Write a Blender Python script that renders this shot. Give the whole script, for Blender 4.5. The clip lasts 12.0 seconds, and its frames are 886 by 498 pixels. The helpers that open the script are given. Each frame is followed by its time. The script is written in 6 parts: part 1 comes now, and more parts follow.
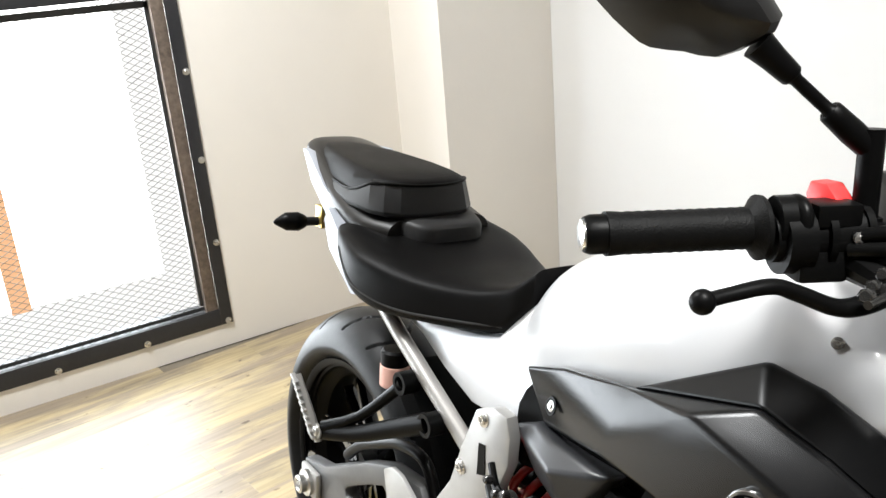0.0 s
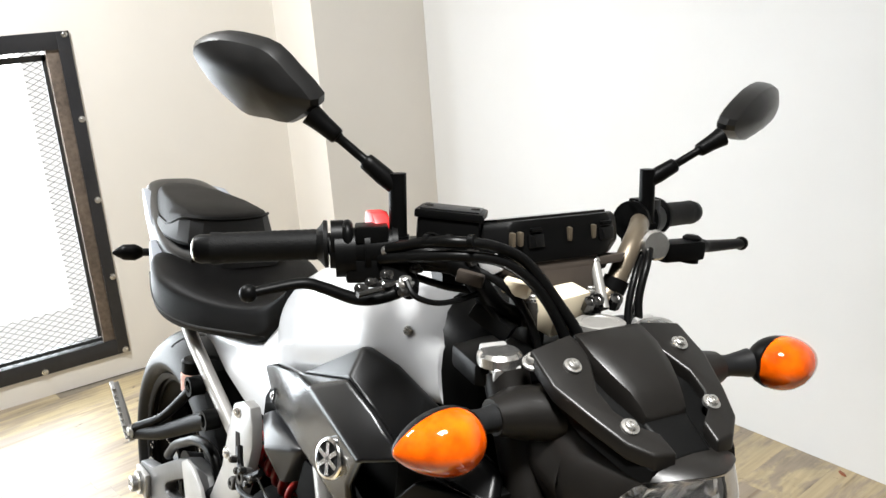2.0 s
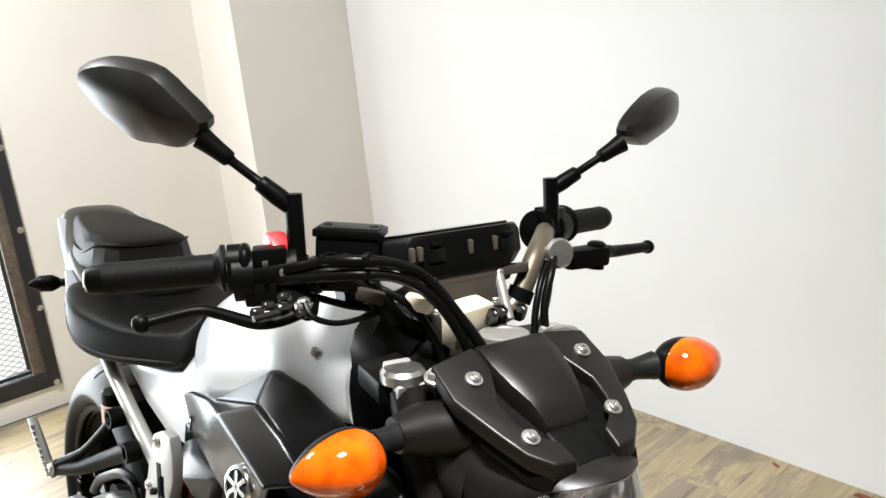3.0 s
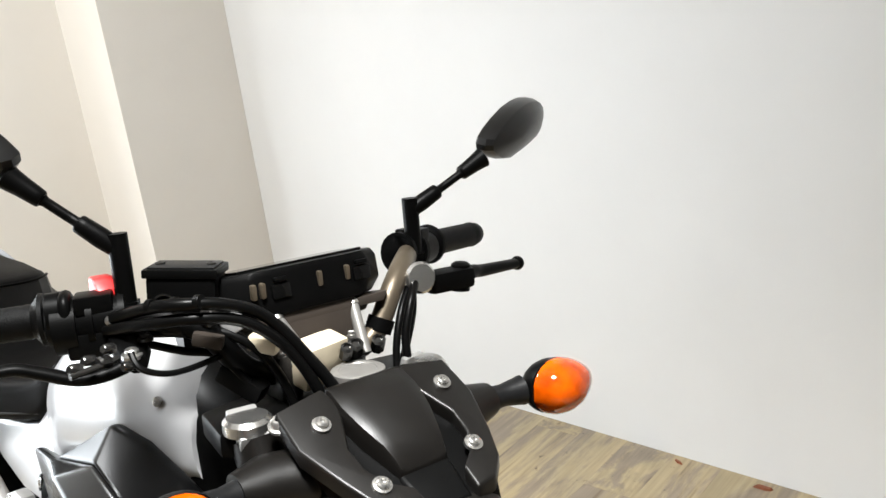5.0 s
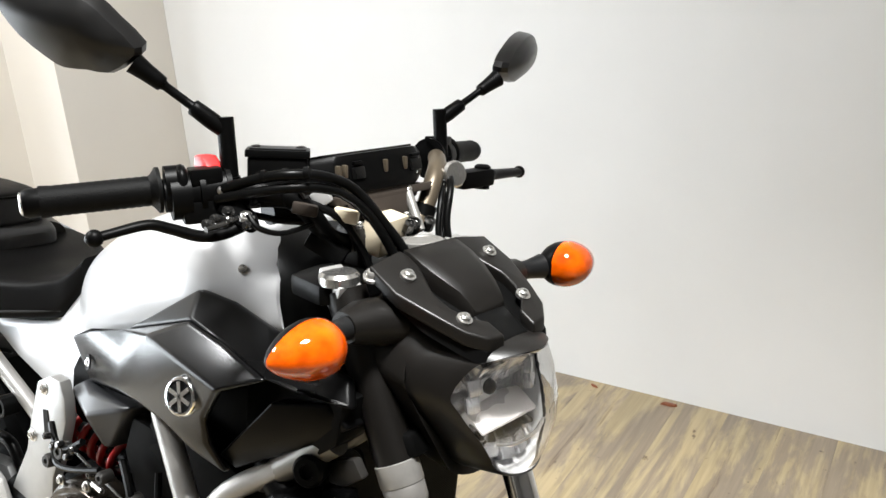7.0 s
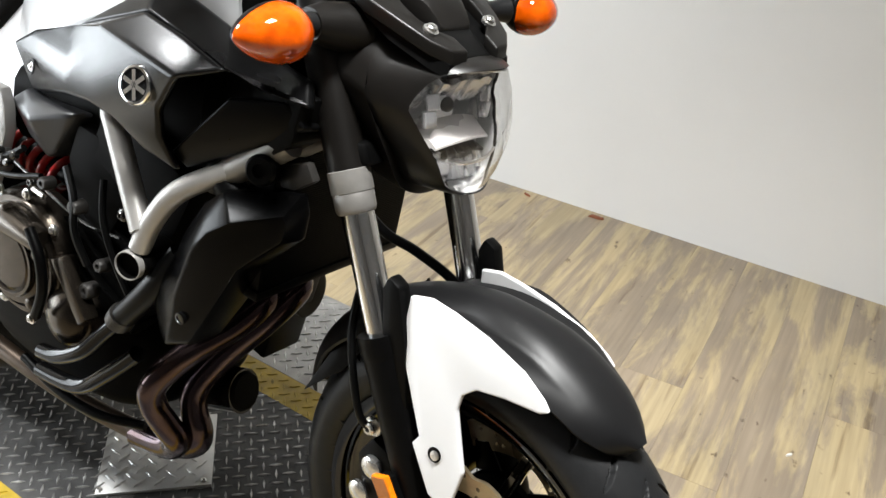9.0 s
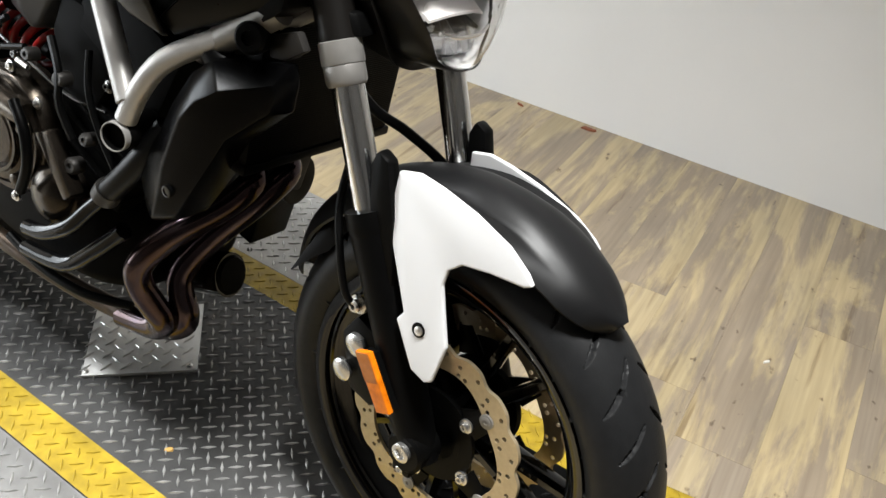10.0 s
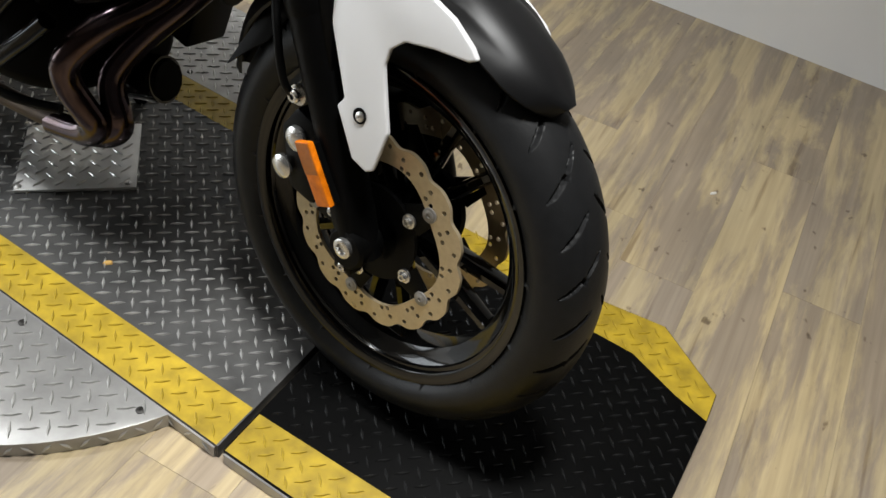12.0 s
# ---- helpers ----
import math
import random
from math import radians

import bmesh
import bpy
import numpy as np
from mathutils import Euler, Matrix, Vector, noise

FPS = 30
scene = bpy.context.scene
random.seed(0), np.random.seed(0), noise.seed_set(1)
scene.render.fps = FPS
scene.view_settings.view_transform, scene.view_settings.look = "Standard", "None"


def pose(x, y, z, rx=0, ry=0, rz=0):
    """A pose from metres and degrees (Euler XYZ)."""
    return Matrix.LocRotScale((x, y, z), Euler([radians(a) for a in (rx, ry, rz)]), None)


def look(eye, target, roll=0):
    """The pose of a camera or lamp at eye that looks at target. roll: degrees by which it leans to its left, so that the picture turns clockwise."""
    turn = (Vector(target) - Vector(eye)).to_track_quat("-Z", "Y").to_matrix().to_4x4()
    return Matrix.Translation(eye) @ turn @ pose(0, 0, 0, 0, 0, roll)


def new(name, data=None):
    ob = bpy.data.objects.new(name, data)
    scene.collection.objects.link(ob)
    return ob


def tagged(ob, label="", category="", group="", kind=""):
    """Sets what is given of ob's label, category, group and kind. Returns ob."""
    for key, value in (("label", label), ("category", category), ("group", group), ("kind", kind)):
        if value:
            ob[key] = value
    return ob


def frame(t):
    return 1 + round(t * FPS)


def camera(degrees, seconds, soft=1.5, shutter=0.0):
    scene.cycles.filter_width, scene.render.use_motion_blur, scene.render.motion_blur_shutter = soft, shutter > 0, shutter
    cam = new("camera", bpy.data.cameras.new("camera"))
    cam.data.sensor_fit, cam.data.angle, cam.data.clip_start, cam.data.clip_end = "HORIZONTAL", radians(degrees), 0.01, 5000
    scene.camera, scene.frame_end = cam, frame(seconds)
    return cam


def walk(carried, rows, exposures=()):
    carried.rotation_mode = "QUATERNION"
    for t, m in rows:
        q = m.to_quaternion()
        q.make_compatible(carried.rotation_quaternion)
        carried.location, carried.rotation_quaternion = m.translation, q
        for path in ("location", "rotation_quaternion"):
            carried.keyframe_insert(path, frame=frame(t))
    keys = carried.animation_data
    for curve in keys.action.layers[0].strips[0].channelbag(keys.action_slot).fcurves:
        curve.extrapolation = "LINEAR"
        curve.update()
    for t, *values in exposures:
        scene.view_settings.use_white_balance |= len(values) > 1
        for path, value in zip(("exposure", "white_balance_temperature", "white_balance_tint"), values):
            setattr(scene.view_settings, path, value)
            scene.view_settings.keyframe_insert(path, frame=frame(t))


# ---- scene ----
cam = camera(54.5, 12.0)
PATH = [
    (0, (0.673, -0.604, 1.345), (-0.928, 0.388, 0.674), -4.8),
    (0.5, (0.948, -0.541, 1.364), (-0.757, 0.306, 0.752), -0.6),
    (1, (1.05, -0.499, 1.372), (-0.638, 0.37, 0.744), -4.0),
    (1.5, (1.073, -0.481, 1.375), (-0.56, 0.504, 0.774), -4.2),
    (2, (1.087, -0.456, 1.375), (-0.499, 0.613, 0.79), -4.3),
    (2.5, (1.102, -0.429, 1.374), (-0.447, 0.695, 0.794), -5.4),
    (3, (1.115, -0.41, 1.375), (-0.405, 0.759, 0.804), -6.0),
    (3.2, (1.121, -0.401, 1.375), (-0.38, 0.792, 0.807), -6.2),
    (5, (1.117, -0.315, 1.373), (-0.276, 0.998, 0.794), -7.6),
    (5.5, (1.118, -0.307, 1.371), (-0.274, 1.005, 0.787), -7.4),
    (6, (1.126, -0.331, 1.37), (-0.256, 0.991, 0.786), -7.6),
    (6.5, (1.112, -0.464, 1.367), (-0.181, 0.936, 0.761), -6.8),
    (7, (1.097, -0.608, 1.352), (-0.065, 0.879, 0.689), -4.0),
    (7.2, (1.099, -0.645, 1.338), (-0.018, 0.86, 0.641), -2.3),
    (8.8, (1.112, -0.689, 1.242), (0.154, 0.778, 0.279), 3.6),
    (9, (1.116, -0.688, 1.229), (0.172, 0.768, 0.235), 4.0),
    (9.5, (1.125, -0.695, 1.205), (0.224, 0.739, 0.141), 5.2),
    (10, (1.135, -0.707, 1.18), (0.274, 0.694, 0.042), 6.6),
    (10.5, (1.147, -0.714, 1.15), (0.35, 0.652, -0.075), 7.9),
    (11, (1.159, -0.716, 1.121), (0.424, 0.633, -0.159), 8.8),
    (11.5, (1.169, -0.724, 1.097), (0.488, 0.601, -0.238), 10.4),
    (12, (1.177, -0.724, 1.086), (0.526, 0.598, -0.266), 10.7),
]
EXPOSURES = [(0, 0.02), (2.0, 0.0), (3.0, -0.03), (5.0, -0.09), (7.0, -0.03), (9.0, -0.14), (10.5, -0.49), (12, -0.97)]
walk(cam, [(t, look(eye, target, roll)) for t, eye, target, roll in PATH], EXPOSURES)

# ---- world and lights ----
world = bpy.data.worlds.new("world")
scene.world = world
world.use_nodes = True
wn = world.node_tree.nodes
sky = wn.new("ShaderNodeTexSky")
sky.sky_type, sky.sun_disc = "NISHITA", False
sky.sun_elevation, sky.sun_rotation = radians(60), radians(110)
world.node_tree.links.new(sky.outputs[0], wn["Background"].inputs[0])
wn["Background"].inputs[1].default_value = 0.12


def area_lamp(name, place, target, sx, sy, watts, colour, spread=180):
    data = bpy.data.lights.new(name, "AREA")
    data.shape, data.size, data.size_y, data.energy, data.color, data.spread = "RECTANGLE", sx, sy, watts, colour, radians(spread)
    ob = new(name, data)
    ob.matrix_world = look(place, target)
    return ob


WINDOW_X, WALL_Y0 = -2.24, 1.6175
area_lamp("yard_daylight", (-2.785, -1.37, 0.80), (2.0, -1.37, 0.80), 3.10, 1.31, 135, (0.82, 0.92, 1.0))
# two added ceiling lamps, out of view, placed to balance walls, tank and floor
area_lamp("unseen_ceiling_fill", (-1.20, -0.62, 2.73), (-1.20, -0.62, 0), 0.34, 0.34, 92, (0.955, 0.975, 0.985))
area_lamp("unseen_ceiling_fill", (0.98, -0.18, 2.73), (0.98, -0.18, 0), 0.34, 0.34, 43, (0.97, 0.975, 0.96), 80)
sun = bpy.data.lights.new("sun", "SUN")
sun.energy, sun.angle, sun.color = 5.0, radians(0.6), (1.0, 0.96, 0.9)
new("sun", sun).matrix_world = look((-0.3, -1.8, 8.0), (-5.0, 0.0, 0.0))


# ---- materials ----
def material(name, base, rough=0.5, metal=0.0, vary=0.12, scale=30.0, bump=0.0, bump_scale=200.0, coat=0.0, spec=0.5,
             tint=None, rough_vary=0.1, objects=0.0):
    """A surface with a base colour varied at two scales, grain and fine relief."""
    m = bpy.data.materials.new(name)
    m.use_nodes = True
    n, l = m.node_tree.nodes, m.node_tree.links
    b = n["Principled BSDF"]
    b.inputs["Metallic"].default_value = metal
    b.inputs["Coat Weight"].default_value = coat
    b.inputs["Coat Roughness"].default_value = 0.05
    b.inputs["Specular IOR Level"].default_value = spec
    co = n.new("ShaderNodeTexCoord")
    big, small = n.new("ShaderNodeTexNoise"), n.new("ShaderNodeTexNoise")
    big.inputs["Scale"].default_value, small.inputs["Scale"].default_value = scale / 6, scale * 2
    big.inputs["Detail"].default_value = small.inputs["Detail"].default_value = 4
    for t in (big, small):
        l.new(co.outputs["Object"], t.inputs["Vector"])
    add = n.new("ShaderNodeMath")
    add.operation = "ADD"
    l.new(big.outputs[0], add.inputs[0])
    l.new(small.outputs[0], add.inputs[1])
    ramp = n.new("ShaderNodeMapRange")
    ramp.inputs[1].default_value, ramp.inputs[2].default_value = 0.6, 1.4
    l.new(add.outputs[0], ramp.inputs[0])
    mix = n.new("ShaderNodeMix")
    mix.data_type = "RGBA"
    dark = [c * (1 - vary) for c in base]
    light = [min(1, c * (1 + vary)) for c in (tint or base)]
    mix.inputs[6].default_value, mix.inputs[7].default_value = (*dark, 1), (*light, 1)
    l.new(ramp.outputs[0], mix.inputs[0])
    out = mix.outputs[2]
    if objects:
        info, hsv, rng = n.new("ShaderNodeObjectInfo"), n.new("ShaderNodeHueSaturation"), n.new("ShaderNodeMapRange")
        rng.inputs[3].default_value, rng.inputs[4].default_value = 1 - objects, 1 + objects
        l.new(info.outputs["Random"], rng.inputs[0])
        l.new(rng.outputs[0], hsv.inputs["Value"])
        l.new(out, hsv.inputs["Color"])
        out = hsv.outputs[0]
    l.new(out, b.inputs["Base Color"])
    rr = n.new("ShaderNodeMapRange")
    rr.inputs[1].default_value, rr.inputs[2].default_value = 0.3, 0.7
    rr.inputs[3].default_value, rr.inputs[4].default_value = max(0, rough - rough_vary / 2), min(1, rough + rough_vary / 2)
    l.new(big.outputs[0], rr.inputs[0])
    l.new(rr.outputs[0], b.inputs["Roughness"])
    if bump:
        tex, bu = n.new("ShaderNodeTexNoise"), n.new("ShaderNodeBump")
        tex.inputs["Scale"].default_value, tex.inputs["Detail"].default_value = bump_scale, 3
        l.new(co.outputs["Object"], tex.inputs["Vector"])
        bu.inputs["Strength"].default_value, bu.inputs["Distance"].default_value = bump, 0.002
        l.new(tex.outputs[0], bu.inputs["Height"])
        l.new(bu.outputs[0], b.inputs["Normal"])
    return m


def clear(name, colour, rough=0.03, ior=1.45):
    """Clear or tinted plastic or glass."""
    m = bpy.data.materials.new(name)
    m.use_nodes = True
    b = m.node_tree.nodes["Principled BSDF"]
    b.inputs["Base Color"].default_value = (*colour, 1)
    b.inputs["Transmission Weight"].default_value = 1
    b.inputs["Roughness"].default_value, b.inputs["IOR"].default_value = rough, ior
    return m


def glowing(name, colour, strength):
    m = bpy.data.materials.new(name)
    m.use_nodes = True
    n, l = m.node_tree.nodes, m.node_tree.links
    n.remove(n["Principled BSDF"])
    e = n.new("ShaderNodeEmission")
    e.inputs[0].default_value, e.inputs[1].default_value = (*colour, 1), strength
    l.new(e.outputs[0], n["Material Output"].inputs[0])
    return m


WHITE = material("white_gloss_paint", (0.53, 0.533, 0.542), 0.30, 0, 0.015, 8, coat=0.5, rough_vary=0.03)
WHITE_PLASTIC = material("white_plastic", (0.56, 0.56, 0.565), 0.30, 0, 0.02, 10, coat=0.25, rough_vary=0.05)
GREY_PAINT = material("satin_dark_grey_paint", (0.0030, 0.0030, 0.0032), 0.25, 0.0, 0.10, 20, bump=0.03, bump_scale=900, spec=0.21)
SIDE_GREY = material("satin_grey_cover_paint", (0.030, 0.031, 0.034), 0.36, 0.0, 0.10, 20, bump=0.03, bump_scale=900, spec=0.35)
PANEL_BLACK = material("satin_black_paint", (0.0017, 0.0017, 0.0018), 0.30, 0, 0.10, 20, bump=0.03, bump_scale=900, spec=0.12)
COLLAR = material("grey_clamp_metal", (0.22, 0.212, 0.20), 0.40, 0.4, 0.15, 30)
SEAL_GREY = material("grey_seal_metal", (0.165, 0.158, 0.148), 0.42, 0.4, 0.15, 30)
DARK_STEEL = material("dull_dark_steel", (0.095, 0.093, 0.090), 0.20, 0.9, 0.25, 40)
TAIL_PAINT = material("pale_grey_paint", (0.34, 0.36, 0.40), 0.4, 0.1, 0.05, 20, spec=0.3)
BLACK_PLASTIC = material("black_plastic", (0.0022, 0.0022, 0.0022), 0.40, 0, 0.2, 25, bump=0.06, bump_scale=700, spec=0.08)
COWL_PLASTIC = material("satin_black_plastic", (0.0046, 0.0040, 0.0035), 0.36, 0, 0.18, 25, bump=0.06, bump_scale=900, spec=0.30)
MIRROR_PLASTIC = material("mirror_shell_plastic", (0.0075, 0.0073, 0.0073), 0.34, 0, 0.15, 25, bump=0.06, bump_scale=900, spec=0.30)
SHROUD_PLASTIC = material("shroud_plastic", (0.0012, 0.0012, 0.0013), 0.26, 0, 0.15, 25, bump=0.04, bump_scale=900, spec=0.06)
FENDER_PLASTIC = material("satin_fender_plastic", (0.0050, 0.0050, 0.0053), 0.40, 0, 0.15, 25, bump=0.05, bump_scale=900, spec=0.20)
BLACK_GLOSS = material("black_gloss_paint", (0.0025, 0.0025, 0.0025), 0.07, 0, 0.1, 12, spec=0.42, rough_vary=0.03)
PIPE_PAINT = material("dark_pipe_paint", (0.0015, 0.0015, 0.0015), 0.07, 0.0, 0.2, 20, spec=0.14)
BLACK_METAL = material("black_coated_metal", (0.0017, 0.0017, 0.0017), 0.40, 0.0, 0.25, 30, bump=0.06, bump_scale=500, spec=0.07)
MATT_BLACK = material("matt_black_casting", (0.0022, 0.0021, 0.0020), 0.60, 0.0, 0.35, 30, bump=0.12, bump_scale=400, spec=0.035)
RUBBER = material("tyre_rubber", (0.0080, 0.0082, 0.0086), 0.42, 0, 0.3, 40, bump=0.12, bump_scale=300, spec=0.18)
CABLE = material("cable_rubber", (0.0020, 0.0020, 0.0020), 0.36, 0, 0.2, 60, spec=0.11)
GRIP_RUBBER = material("grip_rubber", (0.0027, 0.0027, 0.0027), 0.55, 0, 0.2, 60, bump=0.3, bump_scale=600, spec=0.09)
VINYL = material("seat_vinyl", (0.0032, 0.0030, 0.0030), 0.48, 0, 0.1, 40, bump=0.18, bump_scale=900, spec=0.075)
VINYL_SIDE = material("seat_side_vinyl", (0.026, 0.0255, 0.0255), 0.45, 0, 0.1, 40, bump=0.10, bump_scale=900, spec=0.18)
ALLOY = material("silver_painted_alloy", (0.38, 0.375, 0.365), 0.36, 0.45, 0.08, 25, bump=0.05, bump_scale=500, spec=0.4)
ARM_PAINT = material("grey_arm_paint", (0.10, 0.10, 0.10), 0.4, 0.3, 0.15, 25, spec=0.4)
DARK_ALLOY = material("dark_cast_alloy", (0.030, 0.028, 0.026), 0.40, 0.4, 0.25, 25, bump=0.2, bump_scale=250, spec=0.3)
CAST = material("bronze_cast_alloy", (0.050, 0.041, 0.032), 0.25, 0.85, 0.40, 25, bump=0.15, bump_scale=300)
CHROME = material("chrome", (0.86, 0.86, 0.86), 0.16, 1.0, 0.03, 20)
STEEL = material("zinc_plated_steel", (0.62, 0.61, 0.59), 0.28, 0.95, 0.1, 60)
TUBE = material("painted_frame_tube", (0.33, 0.32, 0.305), 0.40, 0.45, 0.08, 30)
BRONZE_BAR = material("tapered_handlebar_metal", (0.13, 0.105, 0.075), 0.36, 0.6, 0.1, 30)
HEADER = material("heat_stained_steel", (0.088, 0.045, 0.027), 0.16, 0.9, 0.5, 10, tint=(0.046, 0.037, 0.046))
BROWN_PIPE = material("brown_steel_pipe", (0.062, 0.042, 0.028), 0.38, 0.6, 0.45, 16)
DISC = material("brake_disc_steel", (0.43, 0.350, 0.225), 0.32, 0.6, 0.14, 60, bump=0.06, bump_scale=600)
RED_SPRING = material("red_spring_paint", (0.36, 0.008, 0.007), 0.28, 0, 0.1, 20, coat=0.4)
RED_PLASTIC = material("red_switch_plastic", (0.75, 0.03, 0.03), 0.4, 0, 0.05, 20)
BROWN_PLASTIC = material("brown_grey_plastic", (0.036, 0.029, 0.024), 0.5, 0, 0.15, 30, bump=0.06, bump_scale=700, spec=0.2)
BEZEL = material("grey_lamp_bezel", (0.36, 0.355, 0.35), 0.35, 0.2, 0.06, 40, spec=0.4)
CREAM = material("cream_plastic", (0.62, 0.54, 0.40), 0.45, 0, 0.08, 30)
BRASS = material("brass_plated_steel", (0.50, 0.36, 0.10), 0.35, 0.8, 0.1, 40)
AMBER_BODY = material("amber_inner_lens", (0.40, 0.034, 0.0003), 0.08, 0, 0.35, 18, coat=0.4, tint=(0.78, 0.115, 0.0015), spec=0.4)
SHADED_AMBER = material("shaded_amber_lens", (0.26, 0.075, 0.006), 0.22, 0, 0.25, 60, coat=0.3, bump=0.3, bump_scale=700)
AMBER_REFLECTOR = material("amber_reflector", (0.50, 0.115, 0.003), 0.25, 0, 0.30, 40, coat=0.2, bump=0.3, bump_scale=700, spec=0.3, tint=(0.66, 0.17, 0.004))
CLEAR = clear("clear_lens", (1.0, 1.0, 1.0), 0.01)
MIRROR = material("reflector_chrome", (0.86, 0.86, 0.86), 0.13, 1.0, 0.02, 10)
LAMP_CHROME = material("reflector_metal", (0.62, 0.62, 0.63), 0.20, 0.85, 0.05, 30)
HOOD_GREY = material("pale_hood_plastic", (0.50, 0.475, 0.46), 0.25, 0.3, 0.06, 20)
RED_FLUID = material("fluid_bottle", (0.72, 0.42, 0.35), 0.3, 0, 0.12, 40)


# ---- mesh helpers ----
LEAN, ZP = 9.0, 0.03
BIKE = pose(0, 0.01, ZP, -LEAN, 0, 0)
RAKE = radians(24.8)
STEER_FOOT = Vector((0.79, 0, 0))
STEER = (Matrix.Translation(STEER_FOOT) @ Matrix.Rotation(radians(-6.5), 4, Vector((-math.sin(RAKE), 0, math.cos(RAKE))))
         @ Matrix.Translation(-STEER_FOOT))


def part(name, bm, mat, parent=None, label="", steer=False, smooth=40, bevel=0.0, segs=2):
    """One mesh object. smooth: shade smooth below this angle between faces; bevel: rounds its sharp edges."""
    if steer:
        bm.transform(STEER)
    bmesh.ops.recalc_face_normals(bm, faces=bm.faces)
    if bevel:
        sharp = [e for e in bm.edges if e.is_manifold and e.calc_face_angle(0) > radians(28)]
        bmesh.ops.bevel(bm, geom=sharp, offset=bevel, segments=segs, affect="EDGES", profile=0.6, clamp_overlap=True)
    for face in bm.faces:
        face.smooth = True
    for e in bm.edges:
        e.smooth = not e.is_manifold or e.calc_face_angle(0) < radians(smooth)
    me = bpy.data.meshes.new(name)
    bm.to_mesh(me)
    bm.free()
    me.materials.append(mat)
    ob = new(name, me)
    if parent is not None:
        ob.parent = parent
    if label:
        tagged(ob, label)
    return ob


def loft(rings, cap=True, loop=False, bm=None):
    """A skin over rings of equal length."""
    bm = bm or bmesh.new()
    vs = [[bm.verts.new(p) for p in r] for r in rings]
    n = len(vs[0])
    pairs = list(zip(vs, vs[1:])) + ([(vs[-1], vs[0])] if loop else [])
    for a, b in pairs:
        for i in range(n):
            j = (i + 1) % n
            bm.faces.new((a[i], a[j], b[j], b[i]))
    if cap and not loop:
        bm.faces.new(vs[0][::-1])
        bm.faces.new(vs[-1])
    return bm


def spline(pts, steps=6, loop=False):
    """A smooth line through points (Catmull-Rom)."""
    p = [Vector(q) for q in pts]
    if len(p) < 3:
        return p
    out, n = [], len(p)
    rng = range(n) if loop else range(n - 1)
    for i in rng:
        if loop:
            a, b, c, d = p[(i - 1) % n], p[i], p[(i + 1) % n], p[(i + 2) % n]
        else:
            a, b, c, d = p[max(i - 1, 0)], p[i], p[i + 1], p[min(i + 2, n - 1)]
        for k in range(steps):
            t = k / steps
            out.append(0.5 * ((2 * b) + (c - a) * t + (2 * a - 5 * b + 4 * c - d) * t * t + (3 * b - a - 3 * c + d) * t ** 3))
    if not loop:
        out.append(p[-1])
    return out


def tube(pts, r, seg=12, steps=6, bm=None, cap=True, flat=1.0):
    """A round bar along a smooth line; r: one radius or one for each given point."""
    line = spline(pts, steps) if steps else [Vector(p) for p in pts]
    if isinstance(r, (int, float)):
        radii = [r] * len(line)
    else:
        radii = [float(v) for v in np.interp(np.linspace(0, len(r) - 1, len(line)), range(len(r)), r)]
    rings, side = [], None
    for i, p in enumerate(line):
        d = (line[min(i + 1, len(line) - 1)] - line[max(i - 1, 0)]).normalized()
        if side is None:
            side = d.cross(Vector((0, 0, 1)) if abs(d.z) < 0.9 else Vector((0, 1, 0))).normalized()
        side = (side - d * side.dot(d)).normalized()
        up = d.cross(side)
        rings.append([p + radii[i] * (math.cos(a) * side + flat * math.sin(a) * up) for a in np.linspace(0, 2 * math.pi, seg, endpoint=False)])
    return loft(rings, cap, bm=bm)


def lathe(profile, centre, axis, seg=32, bm=None, closed=False):
    """Turns (distance along axis, radius) points round the axis."""
    axis = Vector(axis).normalized()
    side = axis.cross(Vector((0, 0, 1)) if abs(axis.z) < 0.9 else Vector((1, 0, 0))).normalized()
    up = axis.cross(side)
    c = Vector(centre)
    rings = []
    for d, r in profile:
        r = max(r, 1e-4)
        rings.append([c + axis * d + r * (math.cos(a) * side + math.sin(a) * up) for a in np.linspace(0, 2 * math.pi, seg, endpoint=False)])
    return loft(rings, not closed, closed, bm=bm)


def box(sx, sy, sz, m=None, bm=None):
    bm = bm or bmesh.new()
    bmesh.ops.create_cube(bm, size=1, matrix=(m or Matrix()) @ Matrix.Diagonal((sx, sy, sz, 1)))
    return bm


def slab(outline, y0, y1, bm=None):
    """An outline in x, z carried from y0 to y1. y0 and y1 may be functions of x and z."""
    g0 = y0 if callable(y0) else lambda x, z: y0
    g1 = y1 if callable(y1) else lambda x, z: y1
    return loft([[(x, g0(x, z), z) for x, z in outline], [(x, g1(x, z), z) for x, z in outline]], bm=bm)


def ring(x, w, zt, zb, p=2.6, n=32, y=0.0):
    """An upright rounded section at x."""
    out = []
    for a in np.linspace(0, 2 * math.pi, n, endpoint=False):
        c, s = math.cos(a), math.sin(a)
        out.append((x, y + w * math.copysign(abs(c) ** (2 / p), c), (zt + zb) / 2 + (zt - zb) / 2 * math.copysign(abs(s) ** (2 / p), s)))
    return out


def rings_along(rows, p=2.6, n=32, steps=4):
    """Rounded sections through rows of (x, half width, top, bottom), smoothed lengthwise."""
    a = np.array(rows, float)
    t = np.linspace(0, len(a) - 1, (len(a) - 1) * steps + 1)
    pts = spline([Vector(r[:3]) for r in a], steps)
    low = spline([Vector((r[3], 0, 0)) for r in a], steps)
    return [ring(q.x, max(q.y, 0.004), q.z, min(k.x, q.z - 0.004), p, n) for q, k in zip(pts, low)]


